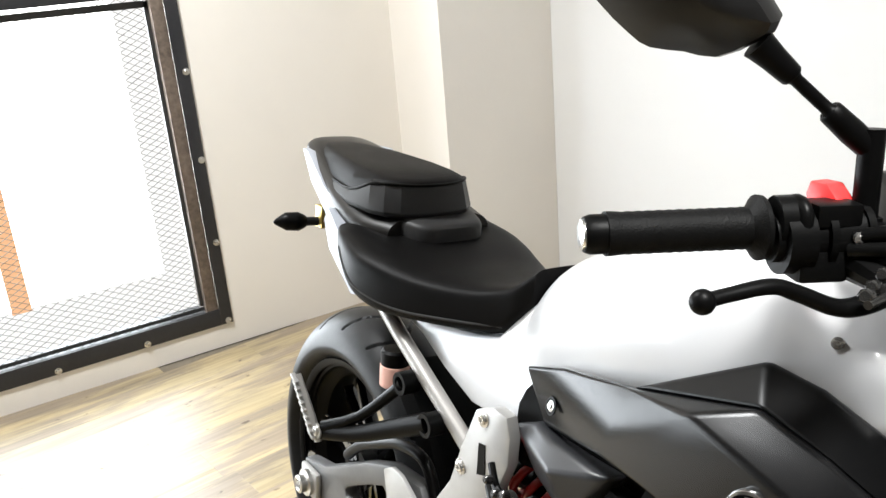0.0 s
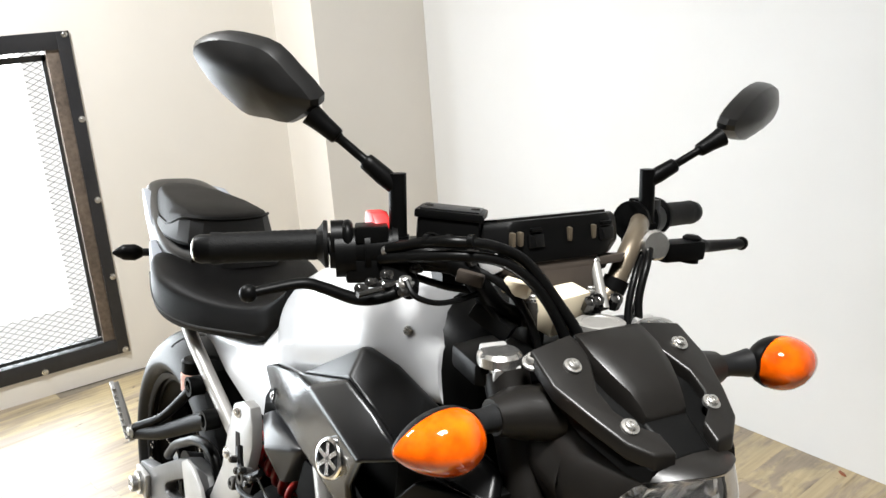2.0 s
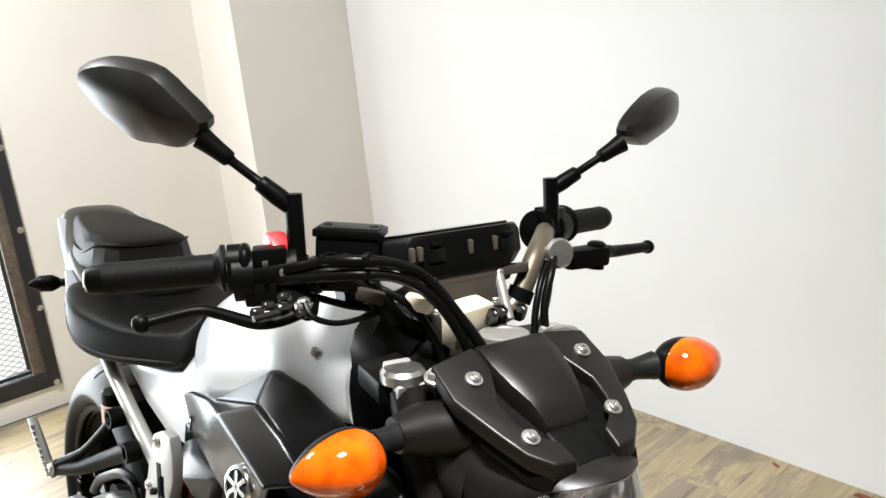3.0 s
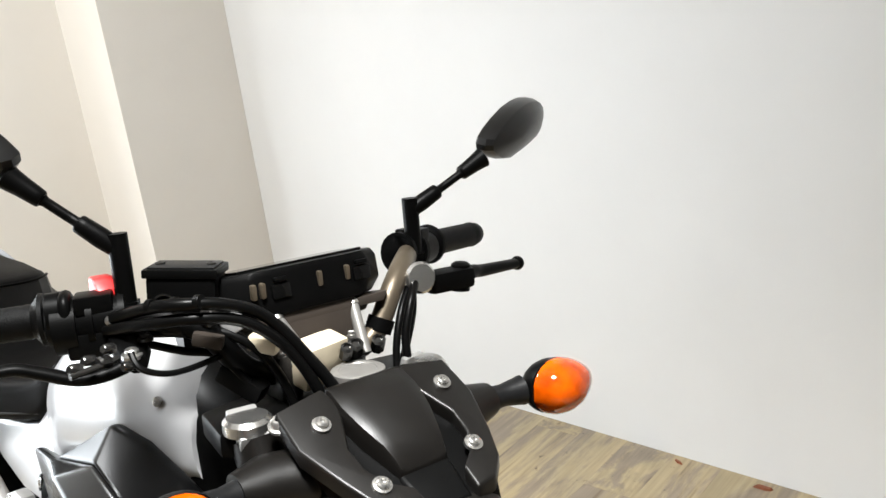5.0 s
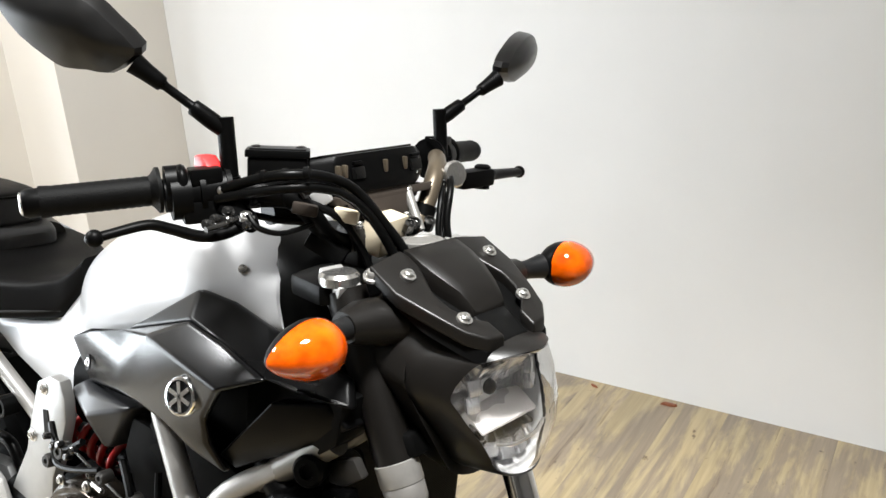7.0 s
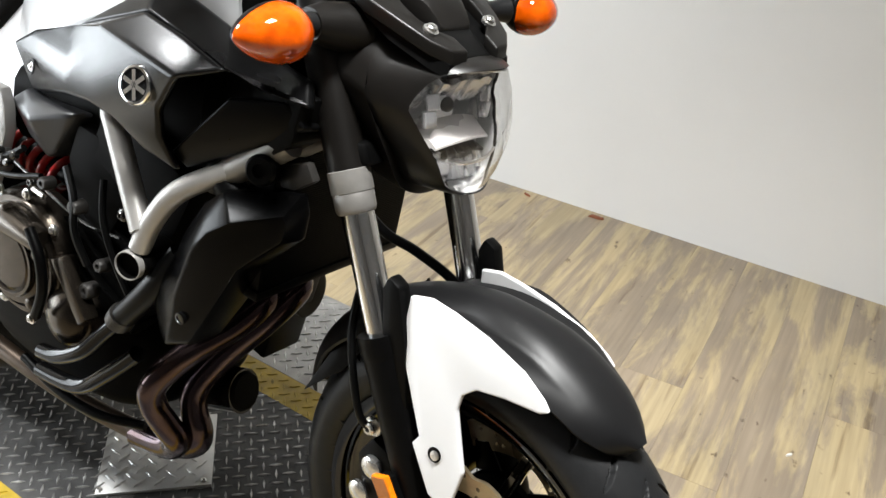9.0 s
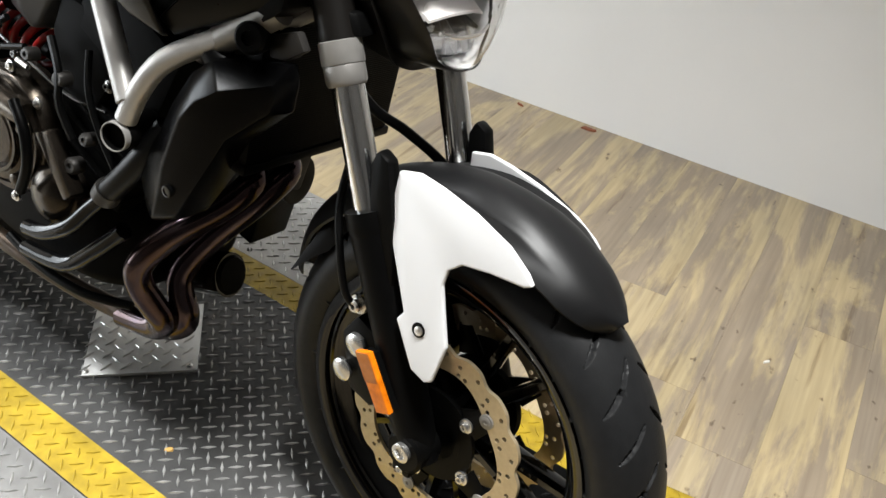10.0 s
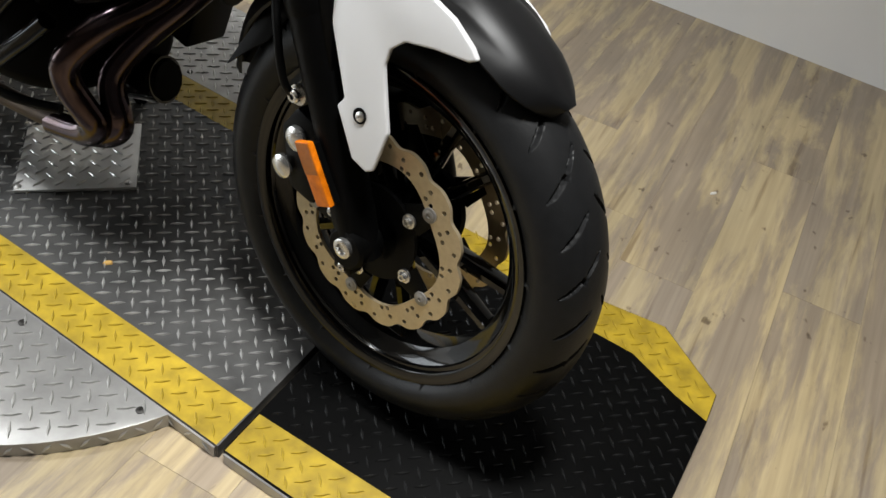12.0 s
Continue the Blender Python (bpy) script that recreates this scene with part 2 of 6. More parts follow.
def mirrored(bm):
    """The same mesh on the other side of the bike."""
    other = bm.copy()
    other.transform(Matrix.Diagonal((1, -1, 1, 1)))
    bmesh.ops.reverse_faces(other, faces=other.faces)
    return other


def both(name, bm, mat, parent, label="", **more):
    second = mirrored(bm)
    return part(name, bm, mat, parent, label, **more), part(name, second, mat, parent, label, **more)


def bolt(place, axis, r, parent, mat=None, steer=False, height=0.006, name="bolt", hexed=False):
    prof = [(-0.002, r * 1.5), (0.0015, r * 1.5), (0.002, r), (height * 0.8, r), (height, r * 0.75), (height, r * 0.42), (height * 0.55, r * 0.38), (height * 0.5, 0.0005)]
    return part(name, lathe(prof, place, axis, 6 if hexed else 14), mat or STEEL, parent, steer=steer, smooth=30)


def empty(name, m, label, category):
    ob = new(name)
    ob.empty_display_size = 0.1
    ob.matrix_world = m
    return tagged(ob, label, category)


# ---- the room ----
WALL_PAINT = material("white_wall_paint", (0.80, 0.80, 0.795), 0.55, 0, 0.025, 2.0, bump=0.10, bump_scale=60, rough_vary=0.15)
CREAM_PAINT = material("cream_wall_paint", (0.85, 0.812, 0.755), 0.55, 0, 0.03, 2.0, bump=0.10, bump_scale=60, rough_vary=0.15)
# for the unseen south and east walls: dark to keep glossy blacks black
UNSEEN_WALL_DARK = material("unseen_wall_dark", (0.13, 0.125, 0.12), 0.6, 0, 0.05, 2.0, bump=0.10, bump_scale=60)
CEILING_PAINT = material("ceiling_paint", (0.52, 0.51, 0.50), 0.8, 0, 0.03, 3.0)
CONCRETE = material("subfloor", (0.20, 0.17, 0.13), 0.9, 0, 0.2, 20)
FRAME_STEEL = material("black_painted_steel", (0.022, 0.022, 0.025), 0.45, 0.1, 0.2, 30, bump=0.2, bump_scale=80)
RAW_STEEL = material("weathered_steel_reveal", (0.16, 0.125, 0.10), 0.55, 0.35, 0.55, 30, bump=0.4, bump_scale=60)
MESH_STEEL = material("expanded_steel", (0.06, 0.06, 0.06), 0.5, 0.5, 0.2, 40)


def solid(name, outline, z0, z1, mat, label, category):
    """An upright solid over a plan outline."""
    bm = loft([[(x, y, z0) for x, y in outline], [(x, y, z1) for x, y in outline]])
    return tagged(part(name, bm, mat, smooth=20), label, category, kind="structure")


def slope(x):
    return WALL_Y0 + 0.035 * x


CEIL = 2.8
WIN = (-2.80, 0.262, 0.088, 1.318)
X0, X1, Y0 = WINDOW_X, 3.6, -4.2
wall_w = tagged(new("wall_west"), "cream painted wall with a low screened window", "wall", kind="structure")
for nm, (a, b, c, d) in {"wall_below": (Y0, 1.75, 0, WIN[2]), "wall_above": (Y0, 1.75, WIN[3], CEIL), "wall_beside": (WIN[1], 1.75, WIN[2], WIN[3]), "wall_far_side": (Y0, WIN[0], WIN[2], WIN[3])}.items():
    part(nm, box(0.22, b - a, d - c, pose(X0 - 0.11, (a + b) / 2, (c + d) / 2)), CREAM_PAINT, wall_w)
solid("wall_north", [(X0 - 0.22, slope(X0 - 0.22)), (X1, slope(X1)), (X1, slope(X1) + 0.2), (X0 - 0.22, slope(X0) + 0.2)], 0, CEIL, WALL_PAINT, "plain white painted wall behind the motorcycle", "wall")
solid("corner_column", [(X0, 1.05), (-1.90, 1.05), (-1.90, slope(-1.90) - 0.001), (X0, slope(X0) - 0.001)], 0, CEIL, CREAM_PAINT, "cream painted square column in the corner", "column")
# south and east walls are unseen, added to close the room and darken reflections
solid("wall_south", [(X0 - 0.22, Y0 - 0.2), (X1, Y0 - 0.2), (X1, Y0), (X0 - 0.22, Y0)], 0, CEIL, UNSEEN_WALL_DARK, "unseen closing wall, kept dark so that black parts reflect little", "wall")
solid("wall_east", [(X1, Y0 - 0.2), (X1 + 0.2, Y0 - 0.2), (X1 + 0.2, slope(X1) + 0.2), (X1, slope(X1) + 0.2)], 0, CEIL, UNSEEN_WALL_DARK, "unseen closing wall, kept dark so that black parts reflect little", "wall")
# the ceiling is out of view; its tone only steers how much light bounces
solid("ceiling", [(X0 - 0.3, Y0 - 0.3), (X1 + 0.3, Y0 - 0.3), (X1 + 0.3, 2.1), (X0 - 0.3, 2.1)], CEIL, CEIL + 0.15, CEILING_PAINT, "unseen ceiling, its grey set for the bounced light", "ceiling")

# window: steel frame bolted over the opening, reveal, expanded metal and the bright yard outside
window = tagged(new("window_1"), "low window behind an expanded metal screen in a black bolted steel frame", "window", kind="structure")
ya, yb, za, zb = WIN
FW = 0.062
FS = 0.044
for nm, bmx in {"frame_bottom": box(0.008, yb - ya, FW, pose(X0 + 0.0045, (ya + yb) / 2, za + FW / 2)),
                "frame_top": box(0.008, yb - ya, FW, pose(X0 + 0.0045, (ya + yb) / 2, zb - FW / 2)),
                "frame_side": box(0.009, FS, zb - za - 0.002, pose(X0 + 0.0055, yb - FS / 2, (za + zb) / 2)),
                "frame_far_side": box(0.009, FS, zb - za - 0.002, pose(X0 + 0.0055, ya + FS / 2, (za + zb) / 2))}.items():
    part(nm, bmx, FRAME_STEEL, window, bevel=0.002)
part("reveal", box(0.10, 0.044, zb - za - 0.09, pose(X0 - 0.049, yb - FS - 0.021, (za + zb) / 2)), RAW_STEEL, window, "rough brown weathered reveal", bevel=0.003)
part("sill", box(0.11, yb - ya - 0.1, 0.012, pose(X0 - 0.052, (ya + yb) / 2 - 0.02, za + 0.05)), FRAME_STEEL, window, bevel=0.002)
part("head", box(0.11, yb - ya - 0.1, 0.012, pose(X0 - 0.052, (ya + yb) / 2 - 0.02, zb - 0.05)), WALL_PAINT, window, bevel=0.002)
for k in range(11):
    for z in (za + 0.012, zb - 0.012):
        bolt((X0 + 0.009, yb - 0.017 - 0.297 * k, z), (1, 0, 0), 0.008, window, STEEL, height=0.007)
for k in range(1, 4):
    bolt((X0 + 0.010, yb - 0.012, za + 0.012 + 0.302 * k), (1, 0, 0), 0.008, window, STEEL, height=0.007)


def expanded_metal(x, y0, y1, z0, z1, cw, ch, t):
    """Diamond mesh of thin strands, as one sheet."""
    bm = bmesh.new()
    ny, nz = int((y1 - y0) / cw) + 1, int((z1 - z0) / ch) + 1
    for i in range(ny):
        for j in range(nz):
            cy, cz = y0 + i * cw, z0 + j * ch
            for sy, lower in ((1, True), (-1, True), (1, False), (-1, False)):
                side_, mid = cy + sy * cw / 2, cz + ch / 2
                a = Vector((x, cy, cz)) if lower else Vector((x + 0.0025, side_, mid))
                b = Vector((x + 0.0025, side_, mid)) if lower else Vector((x, cy, cz + ch))
                if not (y0 - 0.001 <= side_ <= y1 + 0.001 and b.z <= z1):
                    continue
                d = (b - a).normalized()
                nrm = Vector((0, -d.z, d.y)) * t
                v = [bm.verts.new(p) for p in (a - nrm, a + nrm, b + nrm, b - nrm)]
                u = [bm.verts.new(q.co + Vector((0.0012, 0, 0))) for q in v]
                bm.faces.new(v[::-1]), bm.faces.new(u)
                for k in range(4):
                    bm.faces.new((v[k], v[(k + 1) % 4], u[(k + 1) % 4], u[k]))
    return bm


part("screen_border", box(0.006, yb - ya - 0.13, 0.022, pose(X0 - 0.028, (ya + yb) / 2 - 0.02, zb - FW - 0.024)), MESH_STEEL, window, "dark folded edge of the screen")
part("screen_border", box(0.006, yb - ya - 0.13, 0.014, pose(X0 - 0.028, (ya + yb) / 2 - 0.02, za + FW + 0.007)), MESH_STEEL, window, "dark folded edge of the screen")
part("screen_border", box(0.006, 0.013, zb - za - 0.16, pose(X0 - 0.028, yb - FS - 0.050, (za + zb) / 2)), MESH_STEEL, window, "dark folded edge of the screen")
part("expanded_metal_screen", expanded_metal(X0 - 0.03, ya + 0.02, yb - 0.088, za + 0.055, zb - 0.055, 0.040, 0.022, 0.0008), MESH_STEEL, window, "thin diamond mesh of expanded steel")["kind"] = "stuff"
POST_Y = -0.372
DAYLIGHT = glowing("bright_overcast_yard", (1.0, 0.99, 0.97), 1.05)
tagged(part("backdrop", box(0.02, 5.0, 2.6, pose(-2.88, -1.35, 0.75)), DAYLIGHT), "overexposed bright yard outside the window", "backdrop", kind="structure")
SUNLIT = glowing("dazzling_daylight", (1.0, 0.99, 0.97), 5.0)
tagged(part("backdrop", box(0.01, 3.10, 1.31, pose(-2.80, -1.37, 0.80)), SUNLIT), "dazzling daylight in the outer opening", "backdrop", kind="structure")
# the orange post emits its own light to stand in for sun on it
POST_GLOW = glowing("pale_orange_post_glow", (1.0, 0.56, 0.30), 1.0)
tagged(part("backdrop", box(0.01, 0.070, 1.31, pose(-2.765, POST_Y, 0.80)), POST_GLOW), "pale orange post outside the window, self-glowing in place of sunlight", "backdrop", kind="structure")

# floor of planks laid along y
floor = tagged(part("floor", box(X1 - X0 + 0.4, slope(X1) - Y0 + 0.5, 0.10, pose((X0 + X1) / 2, (slope(X1) + Y0) / 2, -0.0545)), CONCRETE), "distressed tan and grey wood plank floor", "floor", kind="structure")


def plank_material():
    m = bpy.data.materials.new("distressed_plank")
    m.use_nodes = True
    n, l = m.node_tree.nodes, m.node_tree.links
    b = n["Principled BSDF"]
    co, info, shift = n.new("ShaderNodeTexCoord"), n.new("ShaderNodeObjectInfo"), n.new("ShaderNodeVectorMath")
    scale = n.new("ShaderNodeVectorMath")
    scale.operation, shift.operation = "SCALE", "ADD"
    comb = n.new("ShaderNodeCombineXYZ")
    l.new(info.outputs["Random"], comb.inputs[1])
    l.new(info.outputs["Random"], comb.inputs[2])
    scale.inputs[3].default_value = 37.0
    l.new(comb.outputs[0], scale.inputs[0])
    l.new(co.outputs["Object"], shift.inputs[0])
    l.new(scale.outputs[0], shift.inputs[1])

    def noise_at(stretch, scale_, detail):
        mp, t = n.new("ShaderNodeMapping"), n.new("ShaderNodeTexNoise")
        mp.inputs["Scale"].default_value = stretch
        t.inputs["Scale"].default_value, t.inputs["Detail"].default_value = scale_, detail
        l.new(shift.outputs[0], mp.inputs[0])
        l.new(mp.outputs[0], t.inputs["Vector"])
        return t

    def ramp(src, a, b_, ca, cb):
        r = n.new("ShaderNodeValToRGB")
        r.color_ramp.elements[0].position, r.color_ramp.elements[1].position = a, b_
        r.color_ramp.elements[0].color, r.color_ramp.elements[1].color = (*ca, 1), (*cb, 1)
        l.new(src.outputs[0], r.inputs[0])
        return r

    def blend(kind, fac, a, b_):
        x = n.new("ShaderNodeMix")
        x.data_type, x.blend_type = "RGBA", kind
        if isinstance(fac, float):
            x.inputs[0].default_value = fac
        else:
            l.new(fac, x.inputs[0])
        l.new(a, x.inputs[6])
        l.new(b_, x.inputs[7])
        return x.outputs[2]

    patches = noise_at((1, 0.13, 1), 11, 15)
    patches.inputs["Roughness"].default_value = 0.68
    patches.inputs["Distortion"].default_value = 0.35
    cloud = noise_at((1, 0.5, 1), 5, 4)
    grain = noise_at((1, 0.03, 1), 90, 5)
    knots = noise_at((1, 0.55, 1), 34, 3)
    cracks = noise_at((1, 0.045, 1), 34, 6)
    streaks = ramp(patches, 0.45, 0.54, (0.282, 0.228, 0.166), (0.452, 0.362, 0.210))
    grey = ramp(patches, 0.47, 0.56, (0.290, 0.236, 0.176), (0.425, 0.342, 0.208))
    base = blend("MIX", info.outputs["Random"], streaks.outputs[0], grey.outputs[0])
    c = ramp(cloud, 0.35, 0.65, (0.78, 0.80, 0.84), (1.15, 1.12, 1.07))
    base = blend("MULTIPLY", 0.5, base, c.outputs[0])
    g = ramp(grain, 0.35, 0.65, (0.70, 0.68, 0.66), (1.12, 1.12, 1.12))
    base = blend("MULTIPLY", 0.5, base, g.outputs[0])
    k = ramp(cracks, 0.30, 0.37, (0.42, 0.36, 0.30), (1, 1, 1))
    base = blend("MULTIPLY", 0.7, base, k.outputs[0])
    s = ramp(knots, 0.25, 0.31, (0.26, 0.21, 0.17), (1, 1, 1))
    base = blend("MULTIPLY", 0.85, base, s.outputs[0])
    tone, lift_ = n.new("ShaderNodeHueSaturation"), n.new("ShaderNodeMapRange")
    lift_.inputs[3].default_value, lift_.inputs[4].default_value = 0.93, 1.07
    l.new(info.outputs["Random"], lift_.inputs[0])
    l.new(lift_.outputs[0], tone.inputs["Value"])
    l.new(base, tone.inputs["Color"])
    base = tone.outputs[0]
    l.new(base, b.inputs["Base Color"])
    b.inputs["Roughness"].default_value, b.inputs["Specular IOR Level"].default_value = 0.38, 0.55
    bu = n.new("ShaderNodeBump")
    bu.inputs["Strength"].default_value, bu.inputs["Distance"].default_value = 0.25, 0.002
    l.new(grain.outputs[0], bu.inputs["Height"])
    l.new(bu.outputs[0], b.inputs["Normal"])
    return m


PLANK = plank_material()
PW, PL = 0.150, 1.22


def plank_mesh():
    bm = box(PW - 0.0003, PL - 0.0003, 0.006)
    bmesh.ops.bevel(bm, geom=[e for e in bm.edges if all(v.co.z > 0 for v in e.verts)], offset=0.0002, segments=1, affect="EDGES")
    me = bpy.data.meshes.new("plank")
    bm.to_mesh(me)
    bm.free()
    me.materials.append(PLANK)
    return me


plank_data = plank_mesh()
turn = pose(0, 0, 0, 0, 0, 5.5)
rng = random.Random(5)
for i in range(-24, 34):
    off = rng.random() * PL
    for j in range(-5, 4):
        lo, hi = j * PL + off - PL / 2, j * PL + off + PL / 2
        x_mid = i * PW
        lo, hi = max(lo, Y0 - 0.05 - 0.1 * x_mid), min(hi, slope(x_mid) + 0.06 - 0.1 * x_mid)
        if hi - lo < 0.05:
            continue
        c = turn @ Vector((x_mid, (lo + hi) / 2, -0.003))
        if X0 - 0.05 < c.x < X1 + 0.05:
            ob = new("plank", plank_data)
            ob.parent = floor
            ob.matrix_basis = Matrix.Translation(c) @ turn @ Matrix.Diagonal((1, (hi - lo) / PL, 1, 1))

# ---- the lift platform ----
DARK_PLATE = material("dark_tread_plate", (0.042, 0.0415, 0.0405), 0.42, 0.1, 0.85, 9, bump=0.12, bump_scale=200, rough_vary=0.25, spec=0.35)
DARK_LUG = material("worn_tread_lug", (0.52, 0.515, 0.50), 0.26, 0.6, 0.7, 14)
RAMP_PLATE = material("black_ramp_plate", (0.0016, 0.0016, 0.0016), 0.45, 0.0, 0.3, 18, bump=0.10, bump_scale=200, spec=0.05)
SILVER_PLATE = material("bare_tread_plate", (0.33, 0.326, 0.318), 0.37, 0.75, 0.28, 14, bump=0.08, bump_scale=250, rough_vary=0.2, spec=0.4)
JACK_PLATE = material("bright_tread_plate", (0.58, 0.575, 0.56), 0.38, 0.55, 0.16, 14, bump=0.08, bump_scale=250, rough_vary=0.2)
SILVER_LUG = material("worn_bright_lug", (0.52, 0.515, 0.50), 0.30, 0.7, 0.15, 30)
RAMP_LUG = material("worn_black_ramp_lug", (0.012, 0.012, 0.012), 0.26, 0.3, 0.7, 18, spec=0.4)
YELLOW = material("worn_yellow_paint", (0.23, 0.153, 0.006), 0.45, 0, 0.40, 16, bump=0.15, bump_scale=120, tint=(0.38, 0.262, 0.013))


def lug(bm, c, a, length, width, height, up=Vector((0, 0, 1)), along=None):
    """One raised tread lug, a low pointed bar."""
    if along is None:
        d, s = Vector((math.cos(a), math.sin(a), 0)), Vector((-math.sin(a), math.cos(a), 0))
    else:
        d, s = along, up.cross(along)
    base = [c - d * length / 2, c + s * width / 2, c + d * length / 2, c - s * width / 2]
    top = [c - d * length * 0.34, c + s * width * 0.22, c + d * length * 0.34, c - s * width * 0.22]
    v = [bm.verts.new(p) for p in base] + [bm.verts.new(p + up * height) for p in top]
    for k in range(4):
        m_ = (k + 1) % 4
        bm.faces.new((v[k], v[m_], v[4 + m_], v[4 + k]))
    bm.faces.new(v[4:])


LUG_DATA = {}


def tread(parent, mat, inside, single, x0, x1, y0, y1, z, px=0.0335, py=0.0322, at=(0.328, -0.132), length=0.0275, width=0.0056, height=0.0024, turn_=0.0):
    """Raised tread lugs on two interlaced grids, one leaning each way: one piece each where single() holds, the rest joined."""
    rest = bmesh.new()
    c, s = math.cos(turn_), math.sin(turn_)
    reach = 1.5 * max(x1 - x0, y1 - y0)
    ni, nj = int(reach / px) + 2, int(reach / py) + 2
    for i in range(-2 * ni, 2 * ni + 1):
        for j in range(-nj, nj + 1):
            odd = i % 2
            u, v = i * px / 2, (j + 0.5 * odd) * py
            x, y = at[0] + u * c - v * s, at[1] + u * s + v * c
            if not (x0 <= x <= x1 and y0 <= y <= y1 and inside(x, y)):
                continue
            a = radians(45 if odd else 136) + turn_
            if not single(x, y):
                lug(rest, Vector((x, y, z)), a, length, width, height)
                continue
            key = (mat.name, odd, turn_)
            if key not in LUG_DATA:
                bm = bmesh.new()
                lug(bm, Vector((0, 0, 0)), a, length, width, height)
                bmesh.ops.recalc_face_normals(bm, faces=bm.faces)
                me = bpy.data.meshes.new("tread_lug")
                bm.to_mesh(me)
                bm.free()
                me.materials.append(mat)
                LUG_DATA[key] = me
            ob = new("tread_lug", LUG_DATA[key])
            ob.parent = parent
            ob.location = (x, y, z)
    if rest.verts:
        part("tread_pattern", rest, mat, parent, "raised tread pattern", smooth=20)["kind"] = "stuff"


lift = tagged(new("lift_platform"), "dark steel tread plate lift with yellow painted edges", "platform")
PY0, PY1, SEAM = -0.243, 0.386, 0.652


def seam_x(y):
    return SEAM - 0.055 * (y - PY0)


plan = [(-1.158, PY0), (SEAM, PY0), (seam_x(PY1), PY1), (-1.158, PY1)]
plan_ramp = [(SEAM + 0.009, PY0 + 0.001), (1.225, PY0 + 0.010), (1.205, 0.258), (1.199, 0.322), (1.072, 0.408), (0.955, 0.390), (seam_x(PY1) + 0.009, PY1)]


def flat(outline, z0, z1):
    return loft([[(x, y, z0) for x, y in outline], [(x, y, z1) for x, y in outline]])


part("deck", flat(plan, 0.0, ZP), DARK_PLATE, lift, bevel=0.0015)
part("deck_edge", box(1.80, 0.003, 0.024, pose(SEAM - 0.905, PY0 - 0.0016, 0.013)), SILVER_PLATE, lift, "bare tread plate skirt")
ramp_part = part("front_ramp", flat(plan_ramp, 0.0, ZP - 0.001), RAMP_PLATE, lift, "black ramp plate", bevel=0.0015)
part("ramp_edge", box(0.56, 0.003, 0.022, pose(SEAM + 0.292, PY0 + 0.004, 0.012, 0, 0, 0.9)), SILVER_PLATE, lift, "bare tread plate skirt")
for nm, x, y, n in (("skirt_pattern", SEAM - 0.02, PY0 - 0.0031, 46), ("skirt_pattern", SEAM + 0.55, PY0 + 0.0065, 15)):
    bm = bmesh.new()
    for k in range(n):
        lug(bm, Vector((x - 0.036 * k, y - 0.00035 * k * (n < 20), 0.013)), 0, 0.022, 0.005, 0.0018, Vector((0, -1, 0)), Vector((1, 0, 1 if k % 2 else -1)).normalized())
    part(nm, bm, SILVER_LUG, lift, "raised tread pattern", smooth=20)["kind"] = "stuff"
STRIPE = "scuffed yellow painted stripe"
part("yellow_stripe", flat([(-1.152, PY0 + 0.0006), (SEAM - 0.003, PY0 + 0.0006), (seam_x(-0.165) - 0.002, -0.165), (-1.152, -0.167)], ZP - 0.0005, ZP + 0.0004), YELLOW, lift, STRIPE)
part("yellow_stripe", flat([(-1.152, 0.310), (seam_x(0.31) - 0.003, 0.310), (seam_x(PY1) - 0.003, PY1 - 0.001), (-1.152, PY1 - 0.001)], ZP - 0.0005, ZP + 0.0004), YELLOW, lift, STRIPE)
part("yellow_stripe", flat([(SEAM + 0.012, PY0 + 0.002), (1.222, PY0 + 0.012), (1.218, -0.145), (seam_x(-0.165) + 0.012, -0.166)], ZP - 0.0015, ZP - 0.0006), YELLOW, lift, STRIPE)
part("yellow_stripe", flat([(seam_x(0.31) + 0.012, 0.308), (1.051, 0.312), (1.143, 0.276), (1.2035, 0.260), (1.1975, 0.321), (1.071, 0.4065), (0.955, 0.3885), (seam_x(PY1) + 0.012, PY1 - 0.0015)], ZP - 0.0015, ZP - 0.0006), YELLOW, lift, STRIPE)


def on_yellow(x, y):
    """Whether a place on the ramp's far end is painted."""
    return y > 0.310 - max(0, x - 1.051) * 0.34


tread(lift, DARK_LUG, lambda x, y: -0.158 < y < 0.304 and x < seam_x(y) - 0.008, lambda x, y: x > 0.44, -1.14, SEAM, -0.160, 0.31, ZP)
tread(lift, RAMP_LUG, lambda x, y: -0.150 < y and not on_yellow(x, y + 0.008) and seam_x(y) + 0.018 < x < 1.20, lambda x, y: x < 0.82, 0.6, 1.2, -0.160, 0.31, ZP - 0.001)
tread(lift, YELLOW, lambda x, y: (y < -0.172 or y > 0.317) and x < seam_x(y) - 0.008, lambda x, y: x > 0.1 and y < 0, -1.14, SEAM, PY0 + 0.008, PY1 - 0.008, ZP)
tread(lift, YELLOW, lambda x, y: (y < -0.172 or on_yellow(x, y - 0.008)) and seam_x(y) + 0.018 < x and y < 0.395 - max(0, x - 1.05) * 0.62, lambda x, y: True, 0.6, 1.185, PY0 + 0.014, 0.40, ZP - 0.001)


WING_C, WING_R = (0.094, 0.219), 0.515


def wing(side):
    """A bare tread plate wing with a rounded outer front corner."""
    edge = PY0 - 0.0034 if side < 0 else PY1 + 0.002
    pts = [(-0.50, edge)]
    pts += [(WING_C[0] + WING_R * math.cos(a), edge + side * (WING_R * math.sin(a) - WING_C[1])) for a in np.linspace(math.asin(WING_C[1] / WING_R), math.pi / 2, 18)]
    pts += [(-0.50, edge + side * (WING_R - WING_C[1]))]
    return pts


